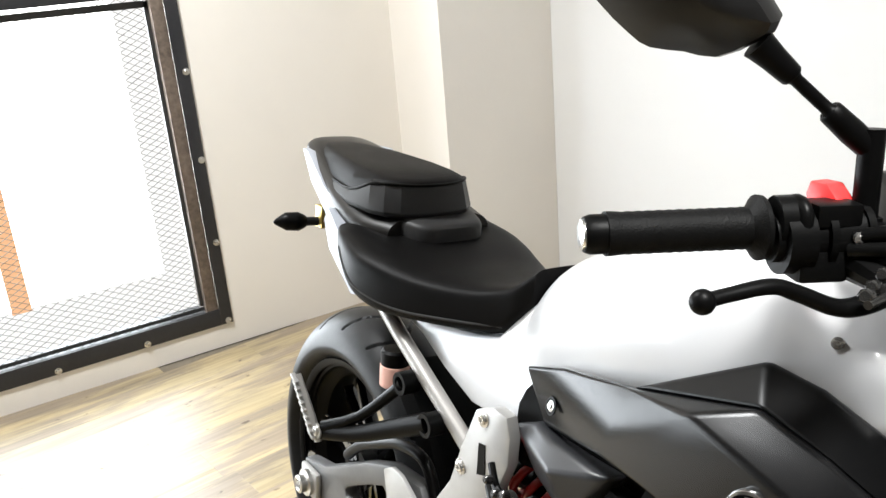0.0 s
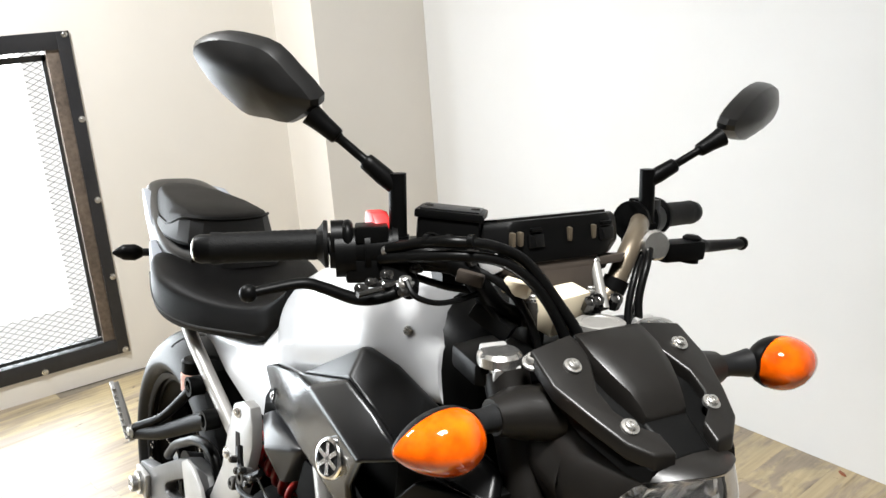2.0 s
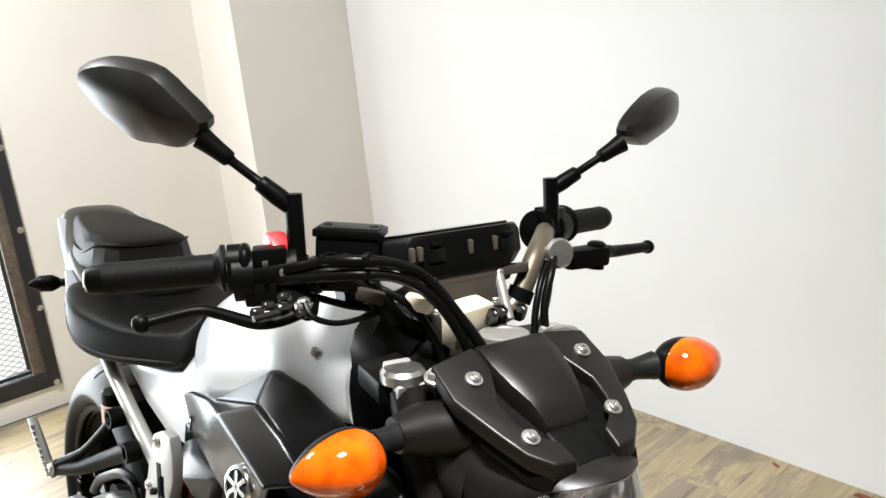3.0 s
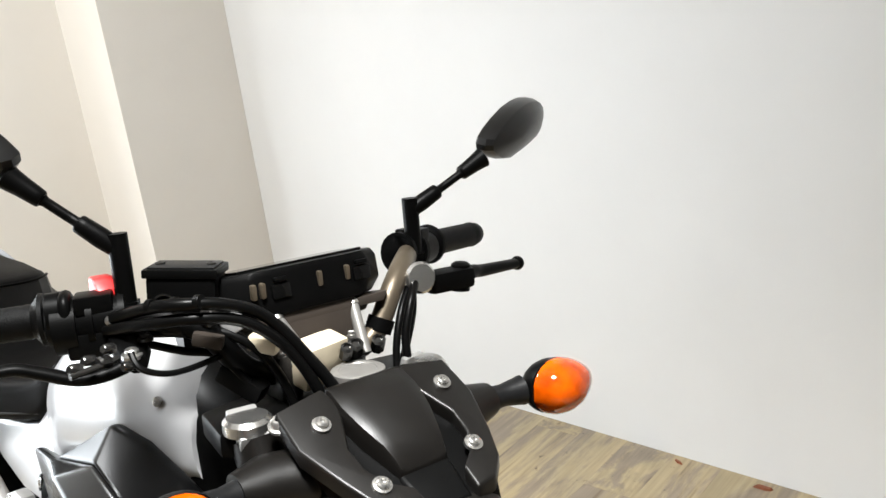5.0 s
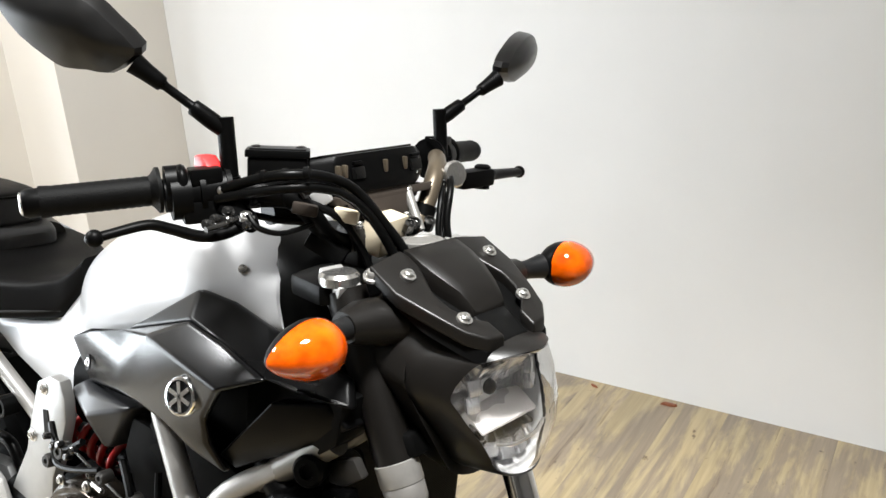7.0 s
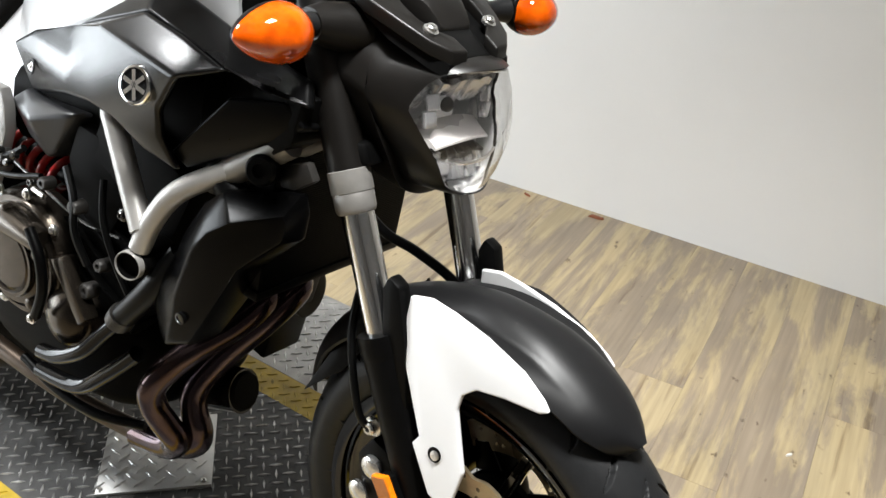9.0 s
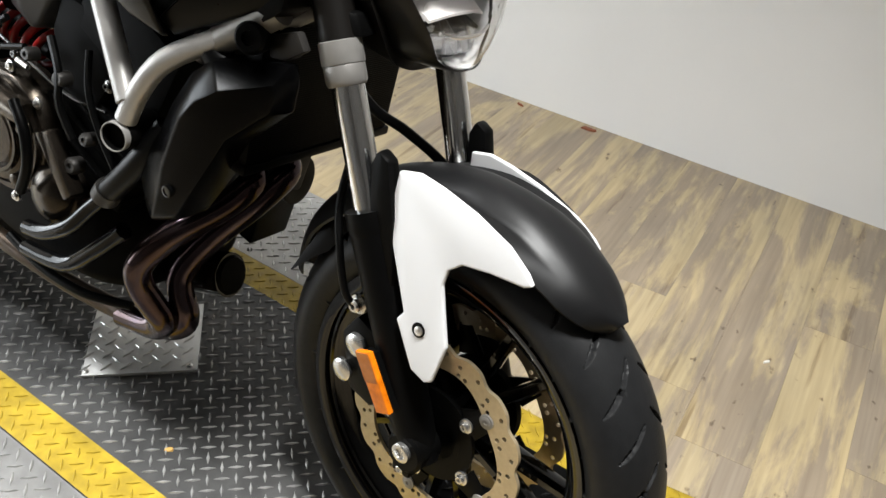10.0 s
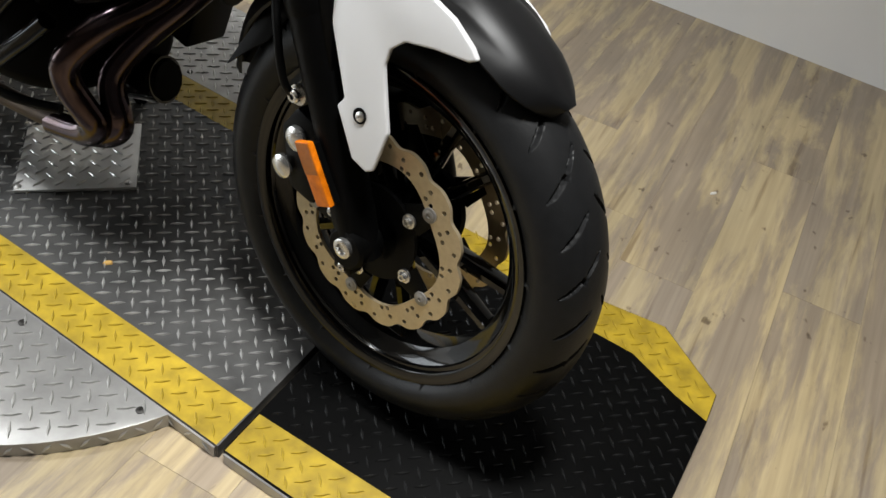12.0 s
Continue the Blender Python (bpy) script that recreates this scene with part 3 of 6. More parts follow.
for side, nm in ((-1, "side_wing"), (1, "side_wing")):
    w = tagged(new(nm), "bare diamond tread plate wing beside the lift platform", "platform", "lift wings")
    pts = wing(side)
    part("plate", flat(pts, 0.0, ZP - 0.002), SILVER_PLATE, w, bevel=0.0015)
    e = PY0 - 0.0034 if side < 0 else PY1 + 0.002

    def in_wing(x, y, e=e, side=side):
        d = (y - e) * side
        if not 0.006 < d < WING_R - WING_C[1] - 0.010:
            return False
        return x < WING_C[0] or math.hypot(x - WING_C[0], d + WING_C[1]) < WING_R - 0.010
    ya_, yb_ = (e - 0.36, e) if side < 0 else (e, e + 0.36)
    tread(w, SILVER_LUG, in_wing, lambda x, y: x > 0.1, -0.48, 0.6, ya_, yb_, ZP - 0.002, px=0.0365, py=0.0345, at=(0.343, -0.328 if side < 0 else 0.44), length=0.030, width=0.0058)
    skirt = bmesh.new()
    for k, a in enumerate(np.linspace(0.47, math.pi / 2, 24)):
        out_ = Vector((math.cos(a), side * math.sin(a), 0))
        tang = Vector((-math.sin(a), side * math.cos(a), 0))
        lug(skirt, Vector((WING_C[0], e - side * WING_C[1], 0.014)) + out_ * WING_R, 0, 0.022, 0.006, 0.002, out_, (tang + Vector((0, 0, 1 if k % 2 else -1))).normalized())
    part("skirt_pattern", skirt, SILVER_LUG, w, "raised tread pattern", smooth=20)["kind"] = "stuff"
    for x, d in ((0.27, 0.018), (-0.06, 0.018), (-0.39, 0.018), (0.525, 0.020)):
        bolt((x, e + side * d, ZP - 0.002), (0, 0, 1), 0.0042, w, DARK_ALLOY, height=0.002, name="screw")
pad = tagged(new("jack_plate"), "small square bare tread plate lying on the lift deck", "plate")
pad_pts = [(0.015, -0.086), (0.158, 0.060), (0.020, 0.200), (-0.123, 0.052)]
part("plate", flat(pad_pts, ZP + 0.0005, ZP + 0.007), JACK_PLATE, pad, bevel=0.001)


def in_pad(x, y):
    c, s = math.cos(radians(45)), math.sin(radians(45))
    u, v = (x - 0.006) * c + (y - 0.056) * s, -(x - 0.006) * s + (y - 0.056) * c
    return abs(u) < 0.092 and abs(v) < 0.092


tread(pad, SILVER_LUG, in_pad, lambda x, y: True, -0.15, 0.16, -0.09, 0.21, ZP + 0.007, px=0.036, py=0.035, at=(0.006, 0.056), length=0.029, turn_=radians(45))
for x, y in ((0.012, -0.074), (0.140, 0.058), (-0.126, 0.054)):
    bolt((x, y, ZP + 0.007), (0, 0, 1), 0.004, pad, STEEL, height=0.003, name="screw")


# ---- the motorcycle ----
bike = empty("motorcycle", BIKE, "white and black naked motorcycle leaning on its side stand", "motorcycle")


def fork_x(z):
    return 0.741 + (0.306 - z) * 0.452


LOW_Y = -0.024
AXLE_F, AXLE_R = Vector((0.741, LOW_Y, 0.306)), Vector((-0.715, 0, 0.318))


# wheels
def tyre(centre, R, width, rim_r, groove, nth=1100, ns=64):
    """A tyre skin with its tread grooves pressed in."""
    bm = bmesh.new()
    rows = []
    crown = width * 0.50
    for i in range(nth):
        th = 2 * math.pi * i / nth
        row = []
        for k in range(ns):
            s = -1 + 2 * k / (ns - 1)
            ang = s * radians(118)
            if abs(ang) < radians(80):
                y = width / 2 * math.sin(ang) / math.sin(radians(80)) * 0.985
                r = R - crown * 0.86 * (1 - math.cos(ang))
            else:
                u = (abs(ang) - radians(80)) / radians(38)
                r80 = R - crown * 0.86 * (1 - math.cos(radians(80)))
                r = r80 + (rim_r - r80) * u
                y = math.copysign(width / 2 * 0.985 * (1 + 0.03 * math.sin(math.pi * u)) - width * 0.13 * u * u, ang)
            r -= groove(th, y / (width / 2)) * 0.0064
            row.append(bm.verts.new((centre.x + r * math.cos(th), centre.y + y, centre.z + r * math.sin(th))))
        rows.append(row)
    for i in range(nth):
        a, b = rows[i], rows[(i + 1) % nth]
        for k in range(ns - 1):
            bm.faces.new((a[k], a[k + 1], b[k + 1], b[k]))
    return bm


def front_groove(th, s):
    """Slanted curved grooves on each half, a long one with a kink and a short one by turns."""
    u = -th / (2 * math.pi) * 15 + (0.5 if s > 0 else 0)
    q = abs(s)

    def off(c):
        return abs((u - c + 0.5) % 1.0 - 0.5)
    lean = 0.50 * max(0.0, q - 0.05) ** 0.85
    g = 0.0
    if 0.05 < q < 0.88:
        kink = 0.05 * max(0.0, 1 - abs(q - 0.44) / 0.05)
        g = (0.034 * min(1, (q - 0.03) * 8, (0.90 - q) * 6) - off(lean + kink)) / 0.008
    if 0.22 < q < 0.84:
        g = max(g, (0.031 * min(1, (q - 0.20) * 8, (0.86 - q) * 6) - off(0.5 + lean)) / 0.008)
    return max(0.0, min(1.0, g))


def rear_groove(th, s):
    n = 18
    u = (th / (2 * math.pi) * n + (0.5 if s > 0 else 0)) % 1.0
    q = abs(s)
    if 0.06 < q < 0.80:
        return max(0.0, min(1.0, (0.044 - abs((u - 0.15 - 0.85 * q ** 0.7 + 0.5) % 1.0 - 0.5)) / 0.012))
    return 0.0


def rim(centre, r, w, name, steer):
    half = [(1.0, r + 0.010), (0.97, r - 0.002), (0.93, r - 0.005), (0.90, r - 0.001), (0.80, r - 0.003), (0.77, r - 0.009), (0.70, r - 0.011), (0.66, r - 0.008), (0.56, r - 0.013), (0.50, r - 0.022), (0.40, r - 0.030), (0.0, r - 0.036)]
    inner = [(w * k, q) for k, q in half] + [(-w * k, q) for k, q in half[-2::-1]]
    outer = [(-w * 0.90, r + 0.012), (-w * 0.86, r + 0.004), (0, r - 0.020), (w * 0.86, r + 0.004), (w * 0.90, r + 0.012)]
    return lathe(inner + outer, centre, (0, 1, 0), 96, closed=True)


def spoke(centre, a, r0, r1, w0, w1, d0, d1):
    """A tapered cast spoke at the angle a."""
    c, s = math.cos(a), math.sin(a)
    e, t = Vector((c, 0, s)), Vector((-s, 0, c))
    rings = []
    for r, w, d in ((r0, w0, d0), ((r0 + r1) / 2, (w0 + w1) / 2, (d0 + d1) / 2), (r1, w1, d1)):
        p = centre + e * r
        rings.append([p + t * (w * x) + Vector((0, d * y, 0)) for x, y in ((-1, -0.4), (-0.5, -1), (0.5, -1), (1, -0.4), (1, 0.4), (0.5, 1), (-0.5, 1), (-1, 0.4))])
    return loft(rings)


def disc(centre, y, r_out, r_in, waves, holes, thick, phase=0.0):
    """A wave-edged drilled brake disc: the ring is filled round its holes, then given thickness."""
    bm = bmesh.new()
    edges = []

    def loop(pts):
        vs = [bm.verts.new((centre.x + px, y, centre.z + pz)) for px, pz in pts]
        for i in range(len(vs)):
            edges.append(bm.edges.new((vs[i], vs[(i + 1) % len(vs)])))
    n = 160
    loop([((r_out - 0.0075 * (0.5 - 0.5 * math.cos(waves * a)) ** 2) * math.cos(a), (r_out - 0.0075 * (0.5 - 0.5 * math.cos(waves * a)) ** 2) * math.sin(a)) for a in np.linspace(0, 2 * math.pi, n, endpoint=False)])
    loop([((r_in + 0.004 * math.cos(5 * a)) * math.cos(a), (r_in + 0.004 * math.cos(5 * a)) * math.sin(a)) for a in np.linspace(0, 2 * math.pi, 80, endpoint=False)])
    for k in range(holes):
        a = 2 * math.pi * k / holes + phase
        for dr, da in (((0.70, 0.0), (0.26, 0.55)) if k % 2 else ((0.56, 0.10), (0.22, 0.0))):
            r = r_in + (r_out - r_in) * dr - 0.001
            aa = a + da * 2 * math.pi / holes
            hx, hz = r * math.cos(aa), r * math.sin(aa)
            loop([(hx + 0.0034 * math.cos(b), hz + 0.0034 * math.sin(b)) for b in np.linspace(0, 2 * math.pi, 8, endpoint=False)])
    bmesh.ops.triangle_fill(bm, use_beauty=True, use_dissolve=False, edges=edges)
    got = bmesh.ops.extrude_face_region(bm, geom=list(bm.faces))
    for v in got["geom"]:
        if isinstance(v, bmesh.types.BMVert):
            v.co.y += thick
    return bm


def wheel(name, centre, R, width, rim_r, rim_w, groove, steer, spokes):
    ob = new(name)
    ob.parent = bike
    part("tyre", tyre(centre, R, width, rim_r + 0.008, groove, ns=150), RUBBER, ob, "black road tyre with slanted grooves", steer=steer, smooth=50)
    part("rim", rim(centre, rim_r, rim_w, name, steer), BLACK_GLOSS if steer else BLACK_METAL, ob, "black cast rim", steer=steer, smooth=35)
    part("hub", lathe([(-0.055, 0.030), (-0.055, 0.048), (-0.02, 0.036), (0.02, 0.036), (0.055, 0.048), (0.055, 0.030)], centre, (0, 1, 0), 28), BLACK_METAL, ob, steer=steer)
    for k in range(spokes):
        for d in (-1, 1):
            a = 2 * math.pi * (k - 0.17) / spokes
            part("spoke", spoke(centre, a + d * 0.20, 0.034, rim_r - 0.016, 0.0105, 0.0075, 0.018, 0.012), BLACK_GLOSS, ob, steer=steer)
    return ob


front_wheel = wheel("front_wheel", AXLE_F, 0.299, 0.118, 0.2160, 0.050, front_groove, True, 5)
rear_wheel = wheel("rear_wheel", AXLE_R, 0.326, 0.185, 0.2205, 0.076, rear_groove, False, 5)
for side in (-1, 1):
    y = side * 0.052
    part("brake_disc", disc(AXLE_F, LOW_Y + y - 0.0025, 0.141, 0.105, 15, 30, 0.005, 0.1), DISC, front_wheel, "wave edged drilled steel brake disc", steer=True, smooth=30)
    part("disc_carrier", lathe([(-0.003, 0.040), (-0.004, 0.066), (0.004, 0.068), (0.005, 0.040)], AXLE_F + Vector((0, y - side * 0.002, 0)), (0, side, 0), 40), BLACK_METAL, front_wheel, steer=True)
    for k in range(5):
        a = 2 * math.pi * k / 5 + 0.75
        e = Vector((math.cos(a), 0, math.sin(a)))
        part("carrier_arm", spoke(AXLE_F + Vector((0, y - side * 0.001, 0)), a, 0.07, 0.112, 0.022, 0.012, 0.0035, 0.0035), BLACK_METAL, front_wheel, steer=True)
        bolt(AXLE_F + e * 0.070 + Vector((0, y + side * 0.004, 0)), (0, side, 0), 0.0065, front_wheel, STEEL, True, 0.007)
        bolt(AXLE_F + Vector((math.cos(a), 0, math.sin(a))) * 0.106 + Vector((0, y + side * 0.003, 0)), (0, side, 0), 0.0068, front_wheel, COLLAR, True, 0.003, "rivet")
part("rear_disc", disc(AXLE_R, -0.105, 0.125, 0.092, 15, 18, 0.005), DARK_STEEL, rear_wheel, "wave edged drilled steel brake disc", smooth=30)

# front fork
for side in (-1, 1):
    y = side * 0.083

    def fk(z, dx=0.0):
        return Vector((fork_x(z) + dx, side * (0.083 + 0.018 * max(0, min(1, (z - 0.45) / 0.5))) + LOW_Y * max(0, min(1, (0.95 - z) / 0.4)), z))
    leg = new("fork_leg")
    leg.parent = bike
    part("upper_cover", tube([fk(0.955), fk(0.765)], 0.0245, 20, 0), COWL_PLASTIC, leg, "black fork cover tube", steer=True)
    part("lower_clamp", lathe([(0, 0.0245), (0.001, 0.0260), (0.026, 0.0260), (0.027, 0.0256)], fk(0.770), fk(0.6) - fk(0.770), 28), COLLAR, leg, "grey metal clamp collar", steer=True)
    part("fork_seal", lathe([(0.0271, 0.0246), (0.028, 0.0250), (0.046, 0.0248), (0.050, 0.0235), (0.052, 0.022)], fk(0.770), fk(0.6) - fk(0.770), 28), SEAL_GREY, leg, "darker metal lower ring", steer=True)
    part("stanchion", tube([fk(0.76), fk(0.52)], 0.0200, 24, 0), CHROME, leg, "chromed fork tube", steer=True)
    part("dust_seal", lathe([(0, 0.021), (0.0, 0.030), (0.022, 0.031), (0.03, 0.029)], fk(0.590), fk(0.4) - fk(0.59), 24), BLACK_METAL, leg, steer=True)
    part("slider", tube([fk(0.575), fk(0.50), fk(0.42), fk(0.34), fk(0.285)], [0.030, 0.029, 0.028, 0.029, 0.026], 22, 4, flat=0.95), BLACK_METAL, leg, "matt black fork slider", steer=True)
    part("axle_boss", lathe([(-0.026, 0.022), (-0.02, 0.029), (0.018, 0.029), (0.022, 0.025)], AXLE_F + Vector((0.0, y + side * 0.004, -0.004)), (0, side, 0), 28), BLACK_METAL, leg, steer=True)
    part("axle_end", lathe([(0, 0.0135), (0.006, 0.0135), (0.007, 0.012), (0.007, 0.008), (0.003, 0.007), (0.003, 0.001)], AXLE_F + Vector((0, y + side * 0.026, 0)), (0, side, 0), 24), STEEL, leg, "bare steel axle end", steer=True)
    part("pinch_lug", box(0.030, 0.024, 0.022, Matrix.Translation(AXLE_F + Vector((-0.004, y + side * 0.008, -0.034)))), BLACK_METAL, leg, steer=True, bevel=0.004)
    bolt(AXLE_F + Vector((-0.004, y + side * 0.018, -0.036)), (0, side, 0), 0.006, leg, STEEL, True)
    # stay lug at the slider's top that carries the fender
    part("fender_lug", slab([(0.618, 0.655), (0.626, 0.674), (0.644, 0.666), (0.662, 0.600), (0.676, 0.510), (0.648, 0.510), (0.628, 0.580)], LOW_Y + side * 0.080, LOW_Y + side * 0.100), BLACK_METAL, leg, steer=True, bevel=0.005)
    # caliper behind the leg
    cal = part("brake_caliper", slab([(0.598, 0.405), (0.622, 0.442), (0.662, 0.430), (0.690, 0.372), (0.665, 0.318), (0.622, 0.325)], LOW_Y + side * 0.0340, LOW_Y + side * 0.0940), BLACK_METAL, leg, "black four-piston brake caliper", steer=True, bevel=0.008)
    for x, z in ((0.612, 0.352), (0.630, 0.402)):
        part("piston_cap", lathe([(0, 0.0165), (0.006, 0.0160), (0.009, 0.011), (0.0095, 0.002)], (x, LOW_Y + side * 0.0940, z), (0, side, 0), 24), STEEL, cal, "bright round cap", steer=True)
    bolt((0.618, LOW_Y + side * 0.0880, 0.455), (0, side, 0), 0.009, leg, STEEL, True, 0.012)
    reflector = part("amber_reflector", slab([(0.655, 0.422), (0.677, 0.431), (0.724, 0.364), (0.703, 0.354)], LOW_Y + side * 0.1180, LOW_Y + side * 0.1270), AMBER_REFLECTOR, leg, "orange rectangular side reflector", steer=True, bevel=0.002)
    # thin overlay: the shading of the reflector's upper half, put into its colour
    part("reflector_upper", slab([(0.6565, 0.4205), (0.6765, 0.4287), (0.6985, 0.3970), (0.6795, 0.3880)], LOW_Y + side * 0.1268, LOW_Y + side * 0.1276), SHADED_AMBER, reflector, "upper half in a darker amber that stands in for shading", steer=True)
    part("reflector_stay", slab([(0.660, 0.420), (0.680, 0.428), (0.724, 0.366), (0.706, 0.358)], LOW_Y + side * 0.1040, LOW_Y + side * 0.1180), BLACK_METAL, leg, steer=True)
    hose = [(0.560, LOW_Y + y * 0.75, 0.66), (0.565, LOW_Y + y * 1.05, 0.58), (0.588, LOW_Y + y * 1.22, 0.52), (0.605, LOW_Y + y * 1.22, 0.47), (0.617, LOW_Y + y * 1.1, 0.452)]
    if side < 0:
        part("brake_hose", tube(hose, 0.0052, 10), CABLE, leg, "black rubber brake hose", steer=True)
part("brake_hose", tube([(0.500, -0.075, 0.735), (0.544, -0.050, 0.683), (0.572, -0.010, 0.652), (0.606, 0.040, 0.602), (0.615, 0.080, 0.53), (0.612, 0.090, 0.46)], 0.0068, 10), CABLE, bike, "black rubber brake hose", steer=True)

# front fender
fender = new("front_fender")
fender.parent = bike


def fender_shell():
    """A domed middle with a valley on each side of it and flanks that rise to the side covers."""
    rings = []
    for a in np.linspace(radians(54), radians(166), 44):
        deg = math.degrees(a)
        R = float(np.interp(deg, [56, 66, 80, 95, 130, 166], [0.322, 0.332, 0.343, 0.349, 0.346, 0.334]))
        w = float(np.interp(deg, [54, 55.5, 58, 64, 75, 95, 125, 145, 166], [0.014, 0.030, 0.044, 0.060, 0.072, 0.076, 0.074, 0.056, 0.018]))
        drop = float(np.interp(deg, [56, 70, 95, 125, 166], [0.020, 0.036, 0.044, 0.040, 0.020]))
        flank = float(np.interp(deg, [62, 76, 92, 112, 124], [0.0, 0.50, 1.0, 0.8, 0.0]))
        half = float(np.interp(deg, [56, 70, 100], [0.80, 0.62, 0.50]))
        pts = []
        for inner in (0, 1):
            seq = np.linspace(-1, 1, 33) if not inner else np.linspace(1, -1, 33)
            for s in seq:
                q = abs(s)
                plain = drop * q ** 2.6
                k = max(0.0, (q - half) / (1 - half))
                dome = 0.020 * (min(q, half) / half) ** 2.2 - 0.010 * k
                fall = plain * (1 - flank) + dome * flank
                rr = R - fall - 0.0035 * inner
                pts.append(AXLE_F + Vector((math.cos(a) * rr, (w - 0.002 * inner) * math.copysign(q ** 0.9, s), math.sin(a) * rr)))
        rings.append(pts)
    return loft(rings)


part("mudguard", fender_shell(), FENDER_PLASTIC, fender, "satin black mudguard", steer=True, smooth=50)
FENDER_SIDE = [(0.653, 0.657), (0.682, 0.665), (0.717, 0.662), (0.766, 0.653), (0.817, 0.637), (0.847, 0.619), (0.857, 0.609), (0.847, 0.603), (0.803, 0.598), (0.766, 0.590), (0.750, 0.575), (0.747, 0.555),
               (0.760, 0.519), (0.773, 0.485), (0.765, 0.433), (0.755, 0.427), (0.732, 0.433), (0.695, 0.484), (0.703, 0.497), (0.666, 0.568), (0.652, 0.608)]


def fender_y(x, z):
    return -0.112 + 0.10 * (z - 0.43)


bm = slab(FENDER_SIDE, fender_y, lambda x, z: fender_y(x, z) + 0.007)
bm2 = mirrored(bm)
bm.transform(Matrix.Translation((0, LOW_Y, 0)))
bm2.transform(Matrix.Translation((-0.010, LOW_Y - 0.023, -0.014)))
for half in (bm, bm2):
    part("fender_side", half, WHITE_PLASTIC, fender, "white side cover", steer=True, bevel=0.003, segs=3)
flap = slab([(0.552, 0.590), (0.528, 0.556), (0.500, 0.496), (0.471, 0.425), (0.508, 0.462), (0.527, 0.478), (0.556, 0.530)], lambda x, z: -0.058 - 0.30 * (0.56 - z), lambda x, z: -0.052 - 0.30 * (0.56 - z))
both("fender_flap", flap, BLACK_PLASTIC, fender, "black pointed rear flap", steer=True, bevel=0.002)
for side in (-1, 1):
    part("screw_recess", lathe([(0, 0.0095), (0.0012, 0.0095), (0.0012, 0.0075), (0.0004, 0.0070), (0.0004, 0.0005)], (0.731, LOW_Y + side * 0.1065 - (0.020 if side > 0 else 0), 0.488), (0, side, 0.1), 20), BLACK_METAL, fender, steer=True)
    bolt((0.732, LOW_Y + side * 0.1072 - (0.020 if side > 0 else 0), 0.4875), (0, side, 0.1), 0.0040, fender, STEEL, True, 0.002, "screw")

# headlight and its cowl
lamp = new("headlight")
lamp.parent = bike


def light_ring(t, inset=0.0, back=0.0):
    """The lens outline, t from 0 at its rim to 1 at its middle."""
    out = [(0.000, 0.906), (0.040, 0.902), (0.063, 0.891), (0.079, 0.860), (0.076, 0.842), (0.058, 0.800), (0.043, 0.770), (0.022, 0.759), (0.0, 0.757)]
    pts = out + [(-y, z) for y, z in out[-2:0:-1]]
    res = []
    for y, z in pts:
        k = 1 - t
        cy, cz = 0.0, 0.838
        yy, zz = cy + (y - cy) * k * (1 - inset), cz + (z - cz) * k * (1 - inset)
        x = 0.668 - back - 12.0 * yy * yy - 4.0 * (zz - cz) ** 2
        res.append((x, yy, zz))
    return spline(res, 3, loop=True)


part("lens", loft([light_ring(t) for t in (0.0, 0.03, 0.3, 0.6, 0.85, 0.995)] + [light_ring(t, 0, 0.0022) for t in (0.995, 0.85, 0.6, 0.3, 0.06, 0.03)], loop=True), CLEAR, lamp, "clear headlight lens", steer=True, smooth=60).visible_shadow = False
part("bezel", loft([light_ring(0.004, 0, 0.004), light_ring(0.03, 0, 0.012), light_ring(0.064, 0, 0.034)], cap=False), BEZEL, lamp, "grey inner bezel", steer=True, smooth=40)
bowl = part("reflector", loft([light_ring(0.065, 0.0, 0.034), light_ring(0.20, 0.0, 0.054), light_ring(0.45, 0.0, 0.074), light_ring(0.72, 0, 0.084), light_ring(0.9, 0, 0.087), light_ring(0.995, 0, 0.088)], cap=False), LAMP_CHROME, lamp, "bright reflector bowl", steer=True, smooth=50)
# upper row of stepped facets, each leaning its own way
for k in range(7):
    yy = -0.057 + 0.019 * k
    top = 0.890 - 3.2 * yy * yy
    part("reflector_facet", loft([[(0.606 - 8 * yy * yy, yy - 0.009, top - 0.030), (0.604 - 8 * yy * yy, yy + 0.009, top - 0.031), (0.622 - 8 * yy * yy, yy + 0.009, top - 0.004 * (k % 2)), (0.624 - 8 * yy * yy, yy - 0.009, top)],
                                  [(0.592 - 8 * yy * yy, yy - 0.009, top - 0.026), (0.590 - 8 * yy * yy, yy + 0.009, top - 0.027), (0.606 - 8 * yy * yy, yy + 0.009, top), (0.606 - 8 * yy * yy, yy - 0.009, top + 0.004)]]),
         LAMP_CHROME, bowl, "stepped bright facet", steer=True, bevel=0.0015)
for k, (yy, zz, ang) in enumerate(((-0.050, 0.862, 26), (-0.052, 0.842, 14), (0.050, 0.860, -26), (0.053, 0.840, -14))):
    part("reflector_facet", box(0.010, 0.016, 0.019, Matrix.Translation((0.600, yy, zz)) @ pose(0, 0, 0, ang * 0.3, -6, -ang)), LAMP_CHROME, bowl, "stepped bright facet", steer=True, bevel=0.002)
part("bulb_holder", loft([[(0.592, -0.050, 0.838), (0.590, -0.006, 0.838), (0.590, -0.004, 0.872), (0.592, -0.048, 0.874)], [(0.602, -0.046, 0.842), (0.600, -0.010, 0.842), (0.600, -0.009, 0.868), (0.602, -0.044, 0.870)]]), BEZEL, lamp, "pale grey lamp holder", steer=True, bevel=0.002)
